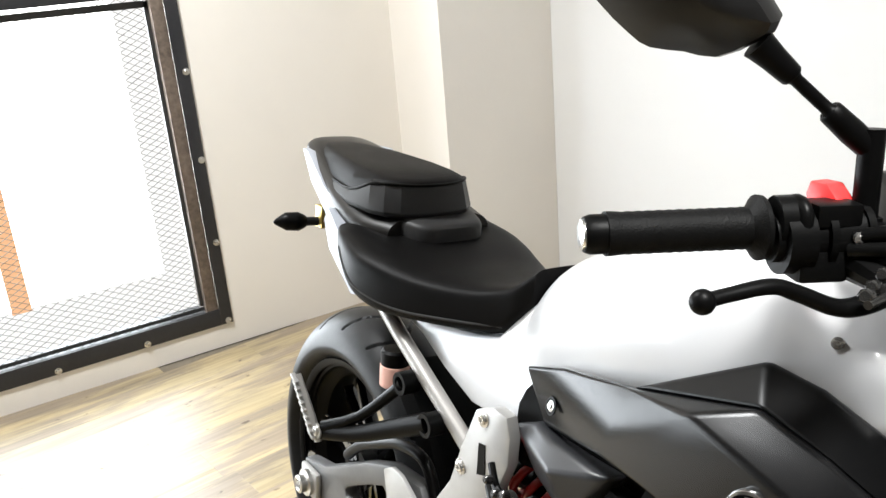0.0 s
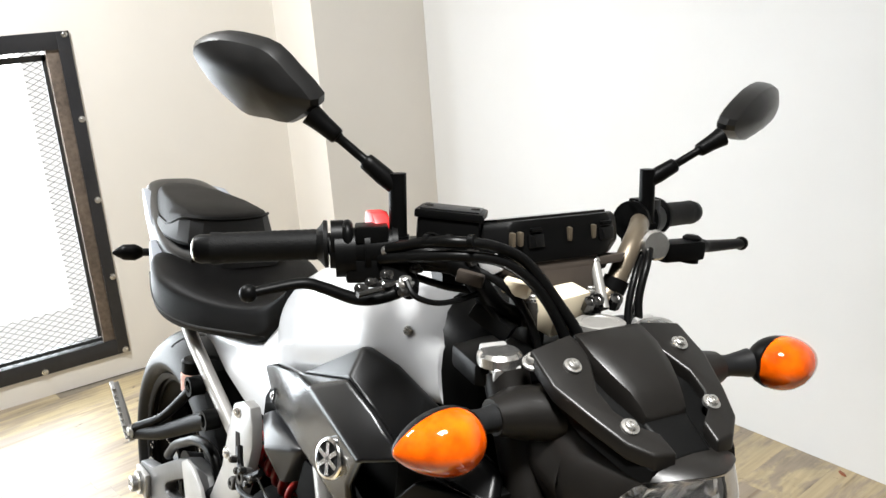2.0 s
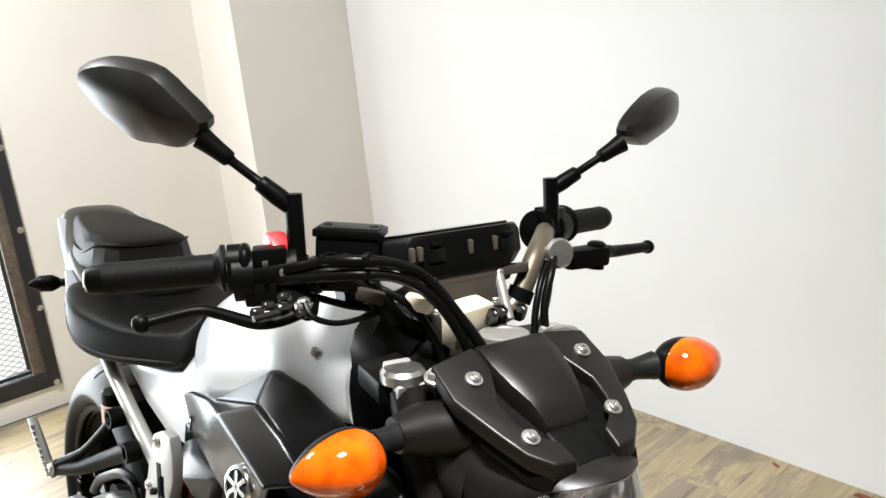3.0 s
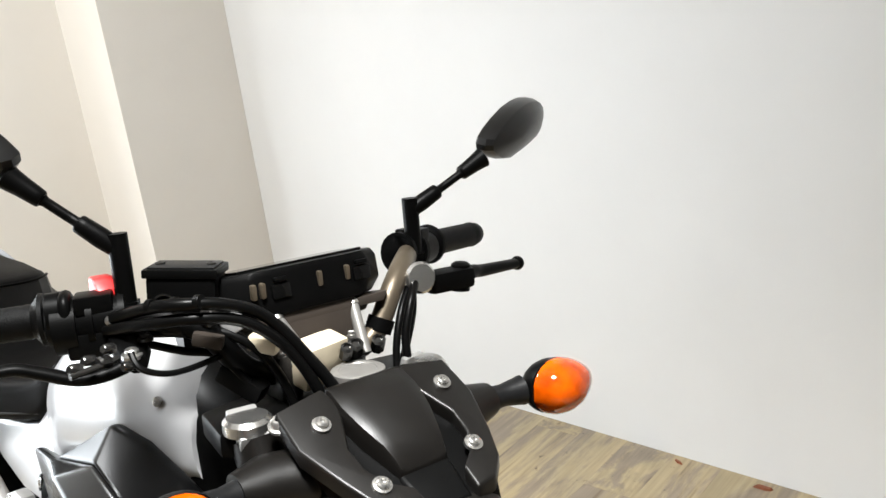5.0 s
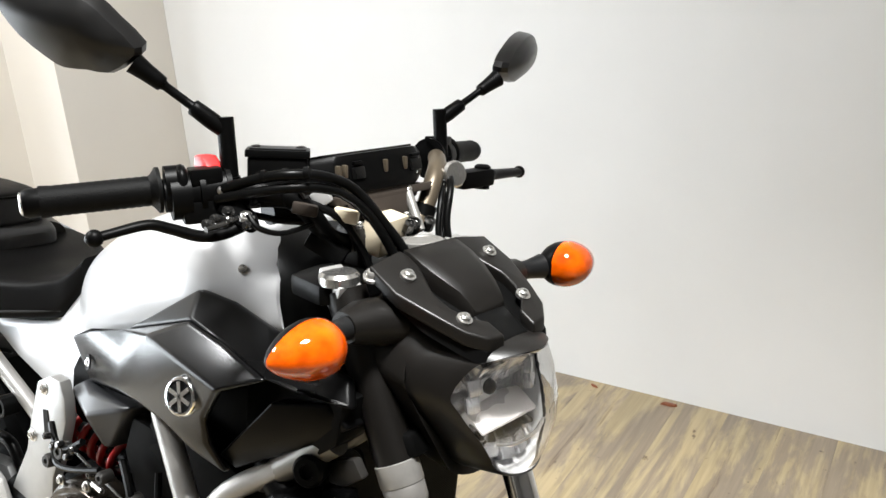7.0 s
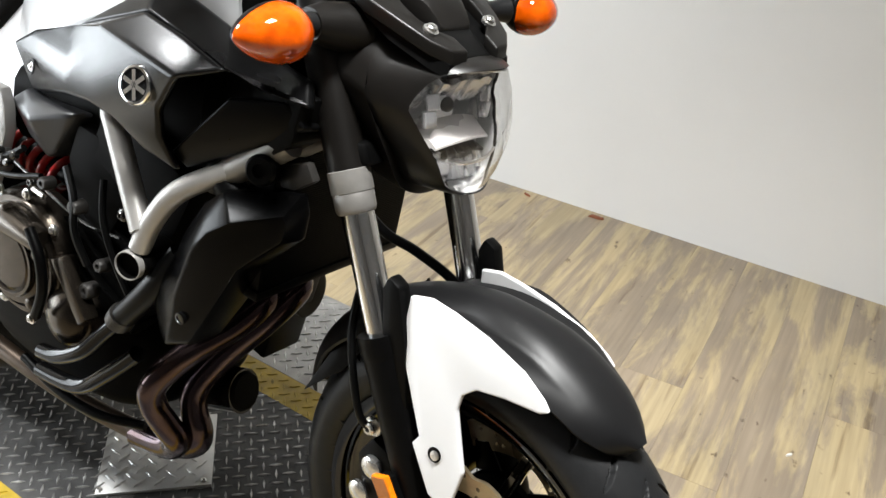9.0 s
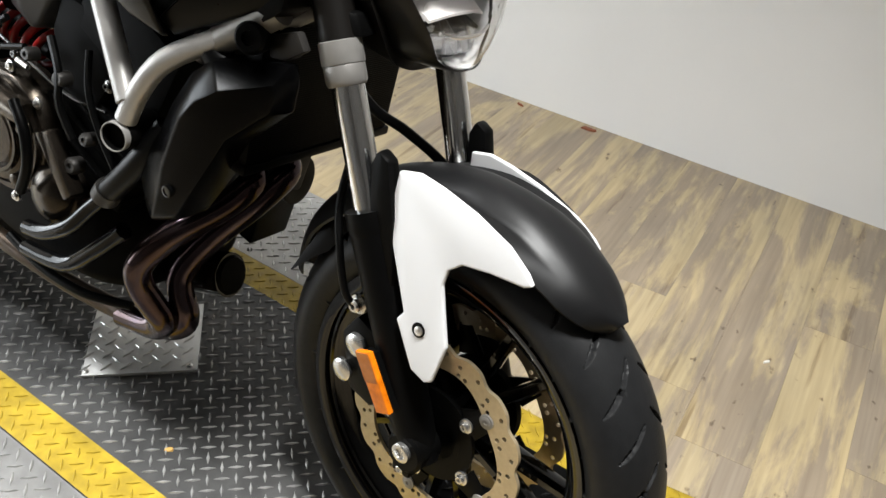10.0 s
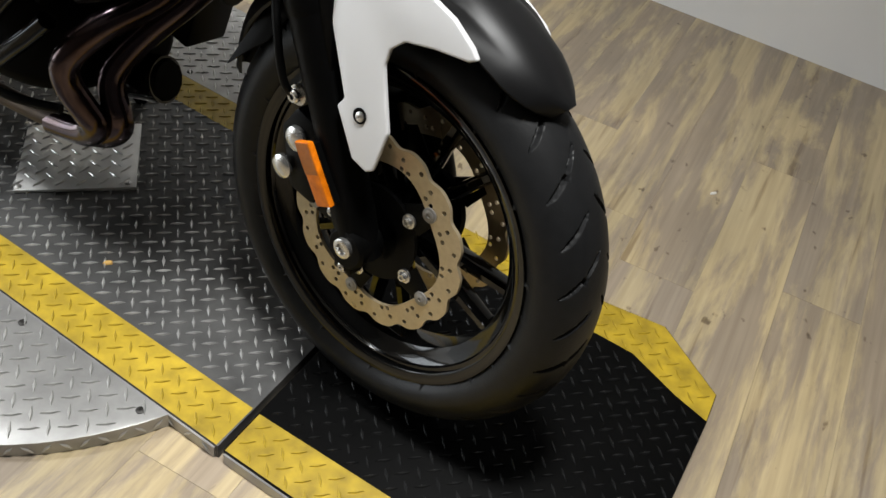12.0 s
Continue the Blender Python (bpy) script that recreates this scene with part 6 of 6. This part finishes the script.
bottle = part("fluid_bottle", lathe([(0, 0.023), (0.002, 0.025), (0.036, 0.025), (0.038, 0.021)], (-0.462, -0.126, 0.618), (0, 0, 1), 20), RED_FLUID, bike, "pale bottle of red brake fluid")
part("bottle_cap", lathe([(0, 0.024), (0.022, 0.024), (0.026, 0.020), (0.027, 0.002)], (-0.462, -0.126, 0.656), (0, 0, 1), 20), BLACK_PLASTIC, bottle, "black cap")
part("rear_hugger", loft([[(AXLE_R.x + r * math.cos(a), y, AXLE_R.z + r * math.sin(a)) for y, r in ((-0.085, 0.325), (-0.07, 0.345), (0.07, 0.345), (0.085, 0.325), (0.07, 0.340), (-0.07, 0.340))] for a in np.linspace(radians(10), radians(60), 12)]), BLACK_PLASTIC, bike)
# shock with its red spring
shock = new("rear_shock")
shock.parent = bike
part("spring", tube([(-0.060 - 0.19 * t + 0.034 * math.sin(2 * math.pi * 7 * t) * 0.3, -0.075 + 0.034 * math.cos(2 * math.pi * 7 * t), 0.570 + 0.035 * t + 0.034 * math.sin(2 * math.pi * 7 * t)) for t in np.linspace(0, 1, 112)], 0.0065, 10, 0), RED_SPRING, shock, "bright red coil spring")
part("damper", tube([(-0.030, -0.075, 0.565), (-0.280, -0.075, 0.610)], 0.019, 16, 0), BLACK_METAL, shock)
LOWER = [(-0.152, -0.122, 0.684), (-0.096, -0.132, 0.712), (-0.050, -0.150, 0.712), (0.062, -0.158, 0.716), (0.004, -0.156, 0.640), (-0.016, -0.150, 0.628), (-0.090, -0.132, 0.640), (-0.020, -0.178, 0.690)]
bm = bmesh.new()
vs = [bm.verts.new(p) for p in LOWER]
for f_ in ((0, 1, 2, 7), (2, 3, 7), (7, 3, 4, 5), (0, 7, 5, 6)):
    bm.faces.new([vs[k] for k in f_])
geo = bmesh.ops.extrude_face_region(bm, geom=list(bm.faces))
for v in geo["geom"]:
    if isinstance(v, bmesh.types.BMVert):
        v.co += Vector((0.004, 0.045, -0.004))
both("lower_side_cover", bm, SIDE_GREY, bike, "grey lower side cover", bevel=0.007, segs=3, smooth=60)

# frame tubes, radiator and shroud
for side in (-1, 1):
    part("frame_tube", tube([(0.128, side * 0.150, 0.800), (0.176, side * 0.180, 0.748), (0.270, side * 0.205, 0.622)], 0.0155, 16, 0), TUBE, bike, "silver-grey frame tube")
    part("frame_tube", tube([(0.266, side * 0.205, 0.596), (0.284, side * 0.200, 0.640), (0.322, side * 0.192, 0.690), (0.390, side * 0.165, 0.735), (0.450, side * 0.110, 0.775), (0.470, side * 0.06, 0.800)], 0.0145, 16, 4), TUBE, bike, "silver-grey frame tube")
    part("frame_boss", lathe([(-0.050, 0.0188), (-0.050, 0.0200), (0.017, 0.0202), (0.018, 0.0198), (0.018, 0.0186), (0.014, 0.0184)], (0.259, side * 0.205, 0.574), (0.25, side, 0), 28, closed=True), TUBE, bike, "open tube end")
    part("boss_core", lathe([(-0.052, 0.0005), (-0.052, 0.0183), (0.016, 0.0183), (0.016, 0.0172), (-0.045, 0.0172), (-0.045, 0.0005)], (0.259, side * 0.205, 0.574), (0.25, side, 0), 20, closed=True), MATT_BLACK, bike)
    part("boss_sleeve", lathe([(-0.056, 0.0206), (-0.052, 0.0218), (0.006, 0.0218), (0.008, 0.0206)], (0.259, side * 0.205, 0.574), (0.25, side, 0), 24), MATT_BLACK, bike)
SHROUD = [(0.486, 0.730), (0.396, 0.714), (0.363, 0.688), (0.330, 0.638), (0.308, 0.590), (0.280, 0.547), (0.275, 0.512), (0.288, 0.474), (0.302, 0.461), (0.355, 0.484), (0.403, 0.559), (0.437, 0.623), (0.488, 0.671), (0.492, 0.704)]
SHROUD_IN = [(0.492, 0.712), (0.434, 0.690), (0.404, 0.668), (0.376, 0.638), (0.354, 0.594), (0.338, 0.556), (0.331, 0.524), (0.318, 0.486), (0.310, 0.472), (0.360, 0.494), (0.408, 0.566), (0.441, 0.630), (0.488, 0.676), (0.493, 0.700)]


def shroud_y(x, base):
    return -(base - 0.55 * max(0, x - 0.42))


bm = loft([[(x, -0.140, z) for x, z in SHROUD], [(x, shroud_y(x, 0.188), z) for x, z in SHROUD], [(x, shroud_y(x, 0.214 + 0.11 * (z - 0.60)), z) for x, z in SHROUD_IN]])
left = mirrored(bm)
left.transform(Matrix.Translation((-0.045, -0.030, 0.255)) @ Matrix.Diagonal((1, 1, 0.65, 1)))
part("radiator_shroud", bm, SHROUD_PLASTIC, bike, "black radiator shroud", bevel=0.004, segs=2)
part("radiator_shroud", left, SHROUD_PLASTIC, bike, "black radiator shroud", bevel=0.004, segs=2)
part("shroud_screw", lathe([(-0.004, 0.008), (0.0015, 0.008), (0.002, 0.0055), (0.0005, 0.005), (0.0005, 0.0005)], (0.350, -0.2075, 0.528), (0, -1, -0.1), 18), BLACK_GLOSS, bike)
for side in (-1, 1):
    part("frame_sleeve", tube([(0.352, side * 0.168, 0.708), (0.400, side * 0.162, 0.742), (0.462, side * 0.152, 0.786)], [0.0175, 0.0185, 0.0185], 16, 2), COLLAR, bike, "dull silver sleeve on the frame tube")
    part("frame_plug", lathe([(-0.03, 0.016), (-0.004, 0.0195), (0.008, 0.0195), (0.012, 0.016), (0.012, 0.009), (0.006, 0.008), (0.006, 0.001)], (0.441, side * 0.172, 0.750), (0.35, side, 0.15), 22), CABLE, bike, "black rubber plug")
rad = new("radiator")
rad.parent = bike
RM = pose(0.424, -0.010, 0.672, 0, 5, 0)
part("core", box(0.028, 0.290, 0.180, RM), BLACK_METAL, rad, "black finned radiator core", bevel=0.003)
bm = bmesh.new()
for k in range(56):
    box(0.0012, 0.280, 0.0012, RM @ Matrix.Translation((0.0142, 0, -0.086 + 0.0031 * k)), bm)
part("fin_pack", bm, BLACK_METAL, rad)["kind"] = "stuff"
part("bottom_tank", box(0.036, 0.300, 0.014, RM @ Matrix.Translation((0, 0, -0.096))), BLACK_METAL, rad, bevel=0.004)
part("top_tank", box(0.036, 0.300, 0.014, RM @ Matrix.Translation((0, 0, 0.096))), BLACK_METAL, rad, bevel=0.004)
part("steering_head", tube([(0.365, 0, 0.920), (0.455, 0, 0.740)], 0.036, 20, 0), BLACK_METAL, bike, "black steering head")
part("lower_yoke", loft([[(fork_x(z) + dx, y, z) for y, dx in ((-0.130, 0.0), (-0.100, 0.034), (0.0, 0.02), (0.100, 0.034), (0.130, 0.0), (0.100, -0.034), (0.0, -0.080), (-0.100, -0.034))] for z in (0.780, 0.806)]), BLACK_METAL, bike, steer=True, bevel=0.005)
part("inner_frame", loft(rings_along([(0.390, 0.060, 0.890, 0.700), (0.300, 0.110, 0.850, 0.660), (0.100, 0.130, 0.800, 0.660), (-0.150, 0.120, 0.750, 0.600)], 3.5, 20)), MATT_BLACK, bike, "black inner frame and airbox")
part("wire_loom", tube([(0.40, -0.10, 0.80), (0.36, -0.155, 0.745), (0.385, -0.165, 0.705), (0.42, -0.150, 0.690)], 0.020, 12), CABLE, bike, "taped black wire loom")

# engine and exhaust
eng = new("engine")
eng.parent = bike
part("crankcase", loft(rings_along([(-0.280, 0.100, 0.480, 0.250), (-0.200, 0.140, 0.520, 0.225), (-0.050, 0.155, 0.540, 0.215), (0.090, 0.150, 0.480, 0.225), (0.165, 0.115, 0.420, 0.245), (0.195, 0.080, 0.380, 0.275)], 4, 28)), MATT_BLACK, eng, "black crankcase", smooth=50)
CYL = pose(0.115, 0, 0.520, 0, 26, 0)
part("cylinder_block", box(0.190, 0.270, 0.200, CYL), MATT_BLACK, eng, "black cylinder block", bevel=0.012)
part("cylinder_head", box(0.200, 0.300, 0.120, CYL @ Matrix.Translation((0, 0, 0.160))), MATT_BLACK, eng, bevel=0.02)
for k in range(4):
    part("fin", box(0.200, 0.290, 0.006, CYL @ Matrix.Translation((0, 0, -0.06 + 0.035 * k))), MATT_BLACK, eng, bevel=0.001)
cover = part("clutch_cover", lathe([(-0.040, 0.105), (0.0, 0.104), (0.012, 0.096), (0.014, 0.080), (0.026, 0.074), (0.030, 0.050), (0.034, 0.046), (0.036, 0.004)], (-0.055, -0.165, 0.462), (0.05, -1, 0), 48), CAST, eng, "round dark metal clutch cover")
part("cover_rib", lathe([(0.012, 0.088), (0.020, 0.087), (0.020, 0.082), (0.012, 0.081)], (-0.055, -0.165, 0.462), (0.05, -1, 0), 48, closed=True), CAST, cover)
part("generator_cover", lathe([(-0.040, 0.095), (0.0, 0.094), (0.014, 0.082), (0.020, 0.040), (0.022, 0.004)], (0.020, 0.165, 0.400), (0, 1, 0), 40), DARK_ALLOY, eng)
for k in range(9):
    a = 2 * math.pi * k / 9
    bolt((-0.055 + 0.108 * math.cos(a), -0.172, 0.462 + 0.108 * math.sin(a)), (0, -1, 0), 0.006, cover, STEEL)
part("water_pump", lathe([(-0.04, 0.052), (0.0, 0.050), (0.012, 0.040), (0.020, 0.018), (0.022, 0.002)], (0.062, -0.170, 0.395), (0.1, -1, 0), 28), CAST, eng, "grey cast pump cover")
for line in ([(0.030, -0.197, 0.336), (0.075, -0.198, 0.346), (0.132, -0.197, 0.380), (0.172, -0.190, 0.424), (0.210, -0.185, 0.464)],):
    part("water_pipe", tube(line, 0.0125, 14, 4), PIPE_PAINT, eng, "glossy dark water pipe")
part("water_pipe", tube([(-0.010, -0.175, 0.275), (0.090, -0.175, 0.290), (0.160, -0.172, 0.345), (0.215, -0.165, 0.400)], 0.0135, 14, 4), PIPE_PAINT, eng)
part("water_hose", tube([(0.200, -0.186, 0.456), (0.240, -0.185, 0.500), (0.275, -0.180, 0.545), (0.300, -0.165, 0.590)], 0.018, 14), CABLE, eng, "black rubber hose")
part("oil_filter", tube([(0.190, -0.012, 0.272), (0.272, -0.002, 0.293)], 0.037, 24, 0), BLACK_GLOSS, eng, "gloss black oil filter")
part("oil_filter_end", lathe([(0, 0.034), (0.006, 0.030), (0.007, 0.002)], (0.272, -0.002, 0.293), (0.96, 0.1, 0.25), 12), MATT_BLACK, eng)
part("header_pipe", tube([(0.290, 0.010, 0.480), (0.305, -0.010, 0.470), (0.288, -0.045, 0.435), (0.252, -0.105, 0.393), (0.221, -0.138, 0.342), (0.216, -0.136, 0.301), (0.229, -0.120, 0.261), (0.236, -0.105, 0.231), (0.209, -0.095, 0.200), (0.124, -0.090, 0.178)], 0.0215, 20, 5), HEADER, eng, "heat-stained brown exhaust header")
part("header_pipe", tube([(0.300, 0.070, 0.490), (0.318, 0.050, 0.475), (0.295, 0.010, 0.425), (0.257, -0.032, 0.366), (0.234, -0.066, 0.310), (0.237, -0.074, 0.274), (0.250, -0.072, 0.238), (0.242, -0.070, 0.210), (0.204, -0.072, 0.188), (0.124, -0.078, 0.175)], 0.0215, 20, 5), HEADER, eng, "heat-stained brown exhaust header")
part("collector", tube([(0.190, -0.088, 0.190), (0.120, -0.092, 0.184), (0.000, -0.105, 0.184), (-0.130, -0.120, 0.200), (-0.280, -0.125, 0.215)], [0.020, 0.017, 0.016, 0.016, 0.017], 18, 4), BROWN_PIPE, eng, "brown steel exhaust link pipe")
part("muffler", loft(rings_along([(-0.260, 0.090, 0.230, 0.110), (-0.320, 0.120, 0.260, 0.100), (-0.500, 0.120, 0.260, 0.110), (-0.560, 0.090, 0.240, 0.130)], 3.2, 24)), DARK_ALLOY, eng, "dark under-engine muffler")
part("horn", lathe([(-0.02, 0.020), (0.0, 0.040), (0.012, 0.042), (0.014, 0.036), (0.006, 0.010)], (0.280, 0.115, 0.440), (1, 0.1, 0), 28), BLACK_METAL, bike, "black horn")
part("side_stand", tube([(-0.080, 0.150, 0.240), (-0.060, 0.210, 0.110), (-0.040, 0.262, 0.008)], [0.014, 0.012, 0.012], 12, 3), BLACK_METAL, bike, "black side stand")
part("stand_foot", lathe([(0, 0.028), (0.006, 0.028), (0.008, 0.020)], (-0.040, 0.262, 0.008), (0, 0.16, -1), 16), BLACK_METAL, bike)

part("regulator", box(0.055, 0.085, 0.190, pose(0.262, 0.085, 0.430, 0, 14, 0)), BLACK_METAL, bike, "black finned regulator block", bevel=0.006)
strut = slab([(0.052, 0.500), (0.080, 0.512), (0.135, 0.430), (0.118, 0.415)], -0.196, -0.170)
part("engine_strut", strut, CAST, eng, "brownish cast strut", bevel=0.005)
part("cover_lobe", loft([ring(-0.120, 0.02, 0.520, 0.470, 2.4, 18, -0.180), ring(-0.060, 0.030, 0.545, 0.500, 2.4, 18, -0.180), ring(0.020, 0.026, 0.530, 0.495, 2.4, 18, -0.180)]), CAST, eng, "cast cover lobe", smooth=60)
part("cover_strap", tube([(0.020, -0.205, 0.540), (0.048, -0.208, 0.500), (0.052, -0.208, 0.450), (0.030, -0.206, 0.400)], 0.008, 10), BLACK_METAL, eng)
part("throttle_link", tube([(-0.110, -0.150, 0.600), (-0.020, -0.160, 0.585), (0.080, -0.160, 0.560), (0.160, -0.155, 0.560)], 0.0026, 8), DARK_STEEL, eng, "thin bare cable")
for x, z in ((-0.030, 0.588), (0.195, 0.612)):
    bolt((x, -0.166 if x < 0.1 else -0.176, z), (0.1, -1, 0.1), 0.006, eng, DARK_STEEL, False, 0.008)
part("air_duct", slab([(0.030, 0.640), (0.055, 0.700), (0.130, 0.690), (0.160, 0.600), (0.120, 0.540), (0.060, 0.560)], -0.150, -0.100), MATT_BLACK, eng, bevel=0.010)
part("hose_clamp", lathe([(-0.010, 0.0205), (0.010, 0.0205)], (0.205, -0.1855, 0.462), (0.55, 0, 0.8), 20), DARK_ALLOY, eng)

# small parts on the engine's flank
for x, z, r in ((0.118, 0.468, 0.010), (0.150, 0.520, 0.008), (0.092, 0.590, 0.009), (-0.090, 0.612, 0.011), (-0.128, 0.585, 0.009), (0.020, 0.604, 0.008)):
    part("engine_boss", lathe([(-0.012, r * 1.3), (0.004, r * 1.3), (0.008, r), (0.008, r * 0.5), (0.004, r * 0.45), (0.004, 0.0005)], (x, -0.178, z), (0.05, -1, 0.1), 14), DARK_ALLOY, eng, steer=False)
for line, r in (([(-0.140, -0.165, 0.640), (-0.110, -0.175, 0.618), (-0.070, -0.178, 0.622), (-0.040, -0.172, 0.640)], 0.0055), ([(-0.150, -0.160, 0.600), (-0.100, -0.182, 0.590), (-0.050, -0.184, 0.596), (0.010, -0.178, 0.612)], 0.0048),
                ([(0.060, -0.170, 0.640), (0.090, -0.180, 0.600), (0.096, -0.184, 0.555), (0.120, -0.180, 0.510)], 0.006), ([(0.130, -0.160, 0.640), (0.150, -0.176, 0.590), (0.180, -0.180, 0.540), (0.215, -0.182, 0.500)], 0.005)):
    part("engine_cable", tube(line, r, 8), CABLE, eng)
for k, (x, z) in enumerate(((-0.122, 0.630), (-0.104, 0.618), (-0.086, 0.626), (-0.066, 0.612), (-0.048, 0.628))):
    part("link_joint", lathe([(-0.006, 0.006), (0.003, 0.006), (0.005, 0.004), (0.005, 0.0005)], (x, -0.184, z), (0.1 * (k - 2), -1, 0.2), 10), DARK_STEEL, eng, "small metal linkage joint")
part("cable_end", tube([(0.004, -0.186, 0.592), (0.030, -0.187, 0.588)], 0.0042, 10, 0), STEEL, eng, "bright metal cable end")
part("cover_arc", lathe([(0.030, 0.062), (0.036, 0.060), (0.036, 0.055), (0.030, 0.053)], (-0.055, -0.165, 0.462), (0.05, -1, 0), 40, closed=True), CAST, cover)
for k in range(5):
    a = 2 * math.pi * k / 5 + 0.4
    part("cover_boss", lathe([(0.020, 0.010), (0.032, 0.009), (0.034, 0.006), (0.034, 0.0005)], (-0.055 + 0.078 * math.cos(a), -0.165, 0.462 + 0.078 * math.sin(a)), (0.05, -1, 0), 14), CAST, cover)
part("sump_guard", tube([(0.180, -0.120, 0.235), (0.100, -0.150, 0.232), (0.010, -0.160, 0.240), (-0.080, -0.160, 0.262)], 0.008, 10), BLACK_METAL, eng)
part("radiator_bracket", slab([(0.442, 0.752), (0.486, 0.768), (0.500, 0.748), (0.470, 0.728), (0.448, 0.726)], -0.150, -0.136), DARK_ALLOY, bike, "dark cast bracket", bevel=0.004)
part("radiator_cap", lathe([(0, 0.020), (0.006, 0.020), (0.008, 0.016), (0.014, 0.015), (0.015, 0.002)], (0.452, -0.120, 0.742), (0.6, -0.6, 0.5), 20), DARK_ALLOY, bike, "dark round cap")

# litter on the floor and the deck
LEAF = material("dry_leaf", (0.50, 0.30, 0.08), 0.7, 0, 0.3, 60)
CHIP = material("brown_wood_chip", (0.22, 0.07, 0.03), 0.6, 0, 0.3, 60)
PAPER = material("paper_scrap", (0.70, 0.68, 0.64), 0.7, 0, 0.1, 60)


def scrap(name, x, y, z, sx, sy, h, turn_, mat, label, seed):
    """A small crumpled flake."""
    r = random.Random(seed)
    n = 9
    pts = [(sx * math.cos(a) * r.uniform(0.7, 1.1), sy * math.sin(a) * r.uniform(0.7, 1.1)) for a in np.linspace(0, 2 * math.pi, n, endpoint=False)]
    m = pose(x, y, z, 0, 0, turn_)
    top = [m @ Vector((px * 0.8, py * 0.8, h * r.uniform(0.6, 1.2))) for px, py in pts]
    return tagged(part(name, loft([[m @ Vector((px, py, 0.0002)) for px, py in pts], top]), mat, smooth=30), label, "litter")


scrap("wood_chip", 0.205, 1.590, 0.0, 0.030, 0.009, 0.008, 12, CHIP, "small reddish brown wood chip on the plank floor", 1)
scrap("wood_chip", -0.045, 1.585, 0.0, 0.016, 0.006, 0.006, -20, CHIP, "tiny reddish brown wood chip on the plank floor", 2)
scrap("dry_leaf", 0.266, -0.097, ZP, 0.009, 0.006, 0.003, 40, LEAF, "dry yellow leaf scrap on the dark tread plate", 3)
scrap("paper_scrap", 1.000, 0.880, 0.0, 0.010, 0.004, 0.003, 65, PAPER, "tiny white paper scrap on the plank floor", 4)
scrap("paper_scrap", -1.700, -0.350, 0.0, 0.012, 0.006, 0.004, 20, PAPER, "tiny white paper scrap on the plank floor", 5)
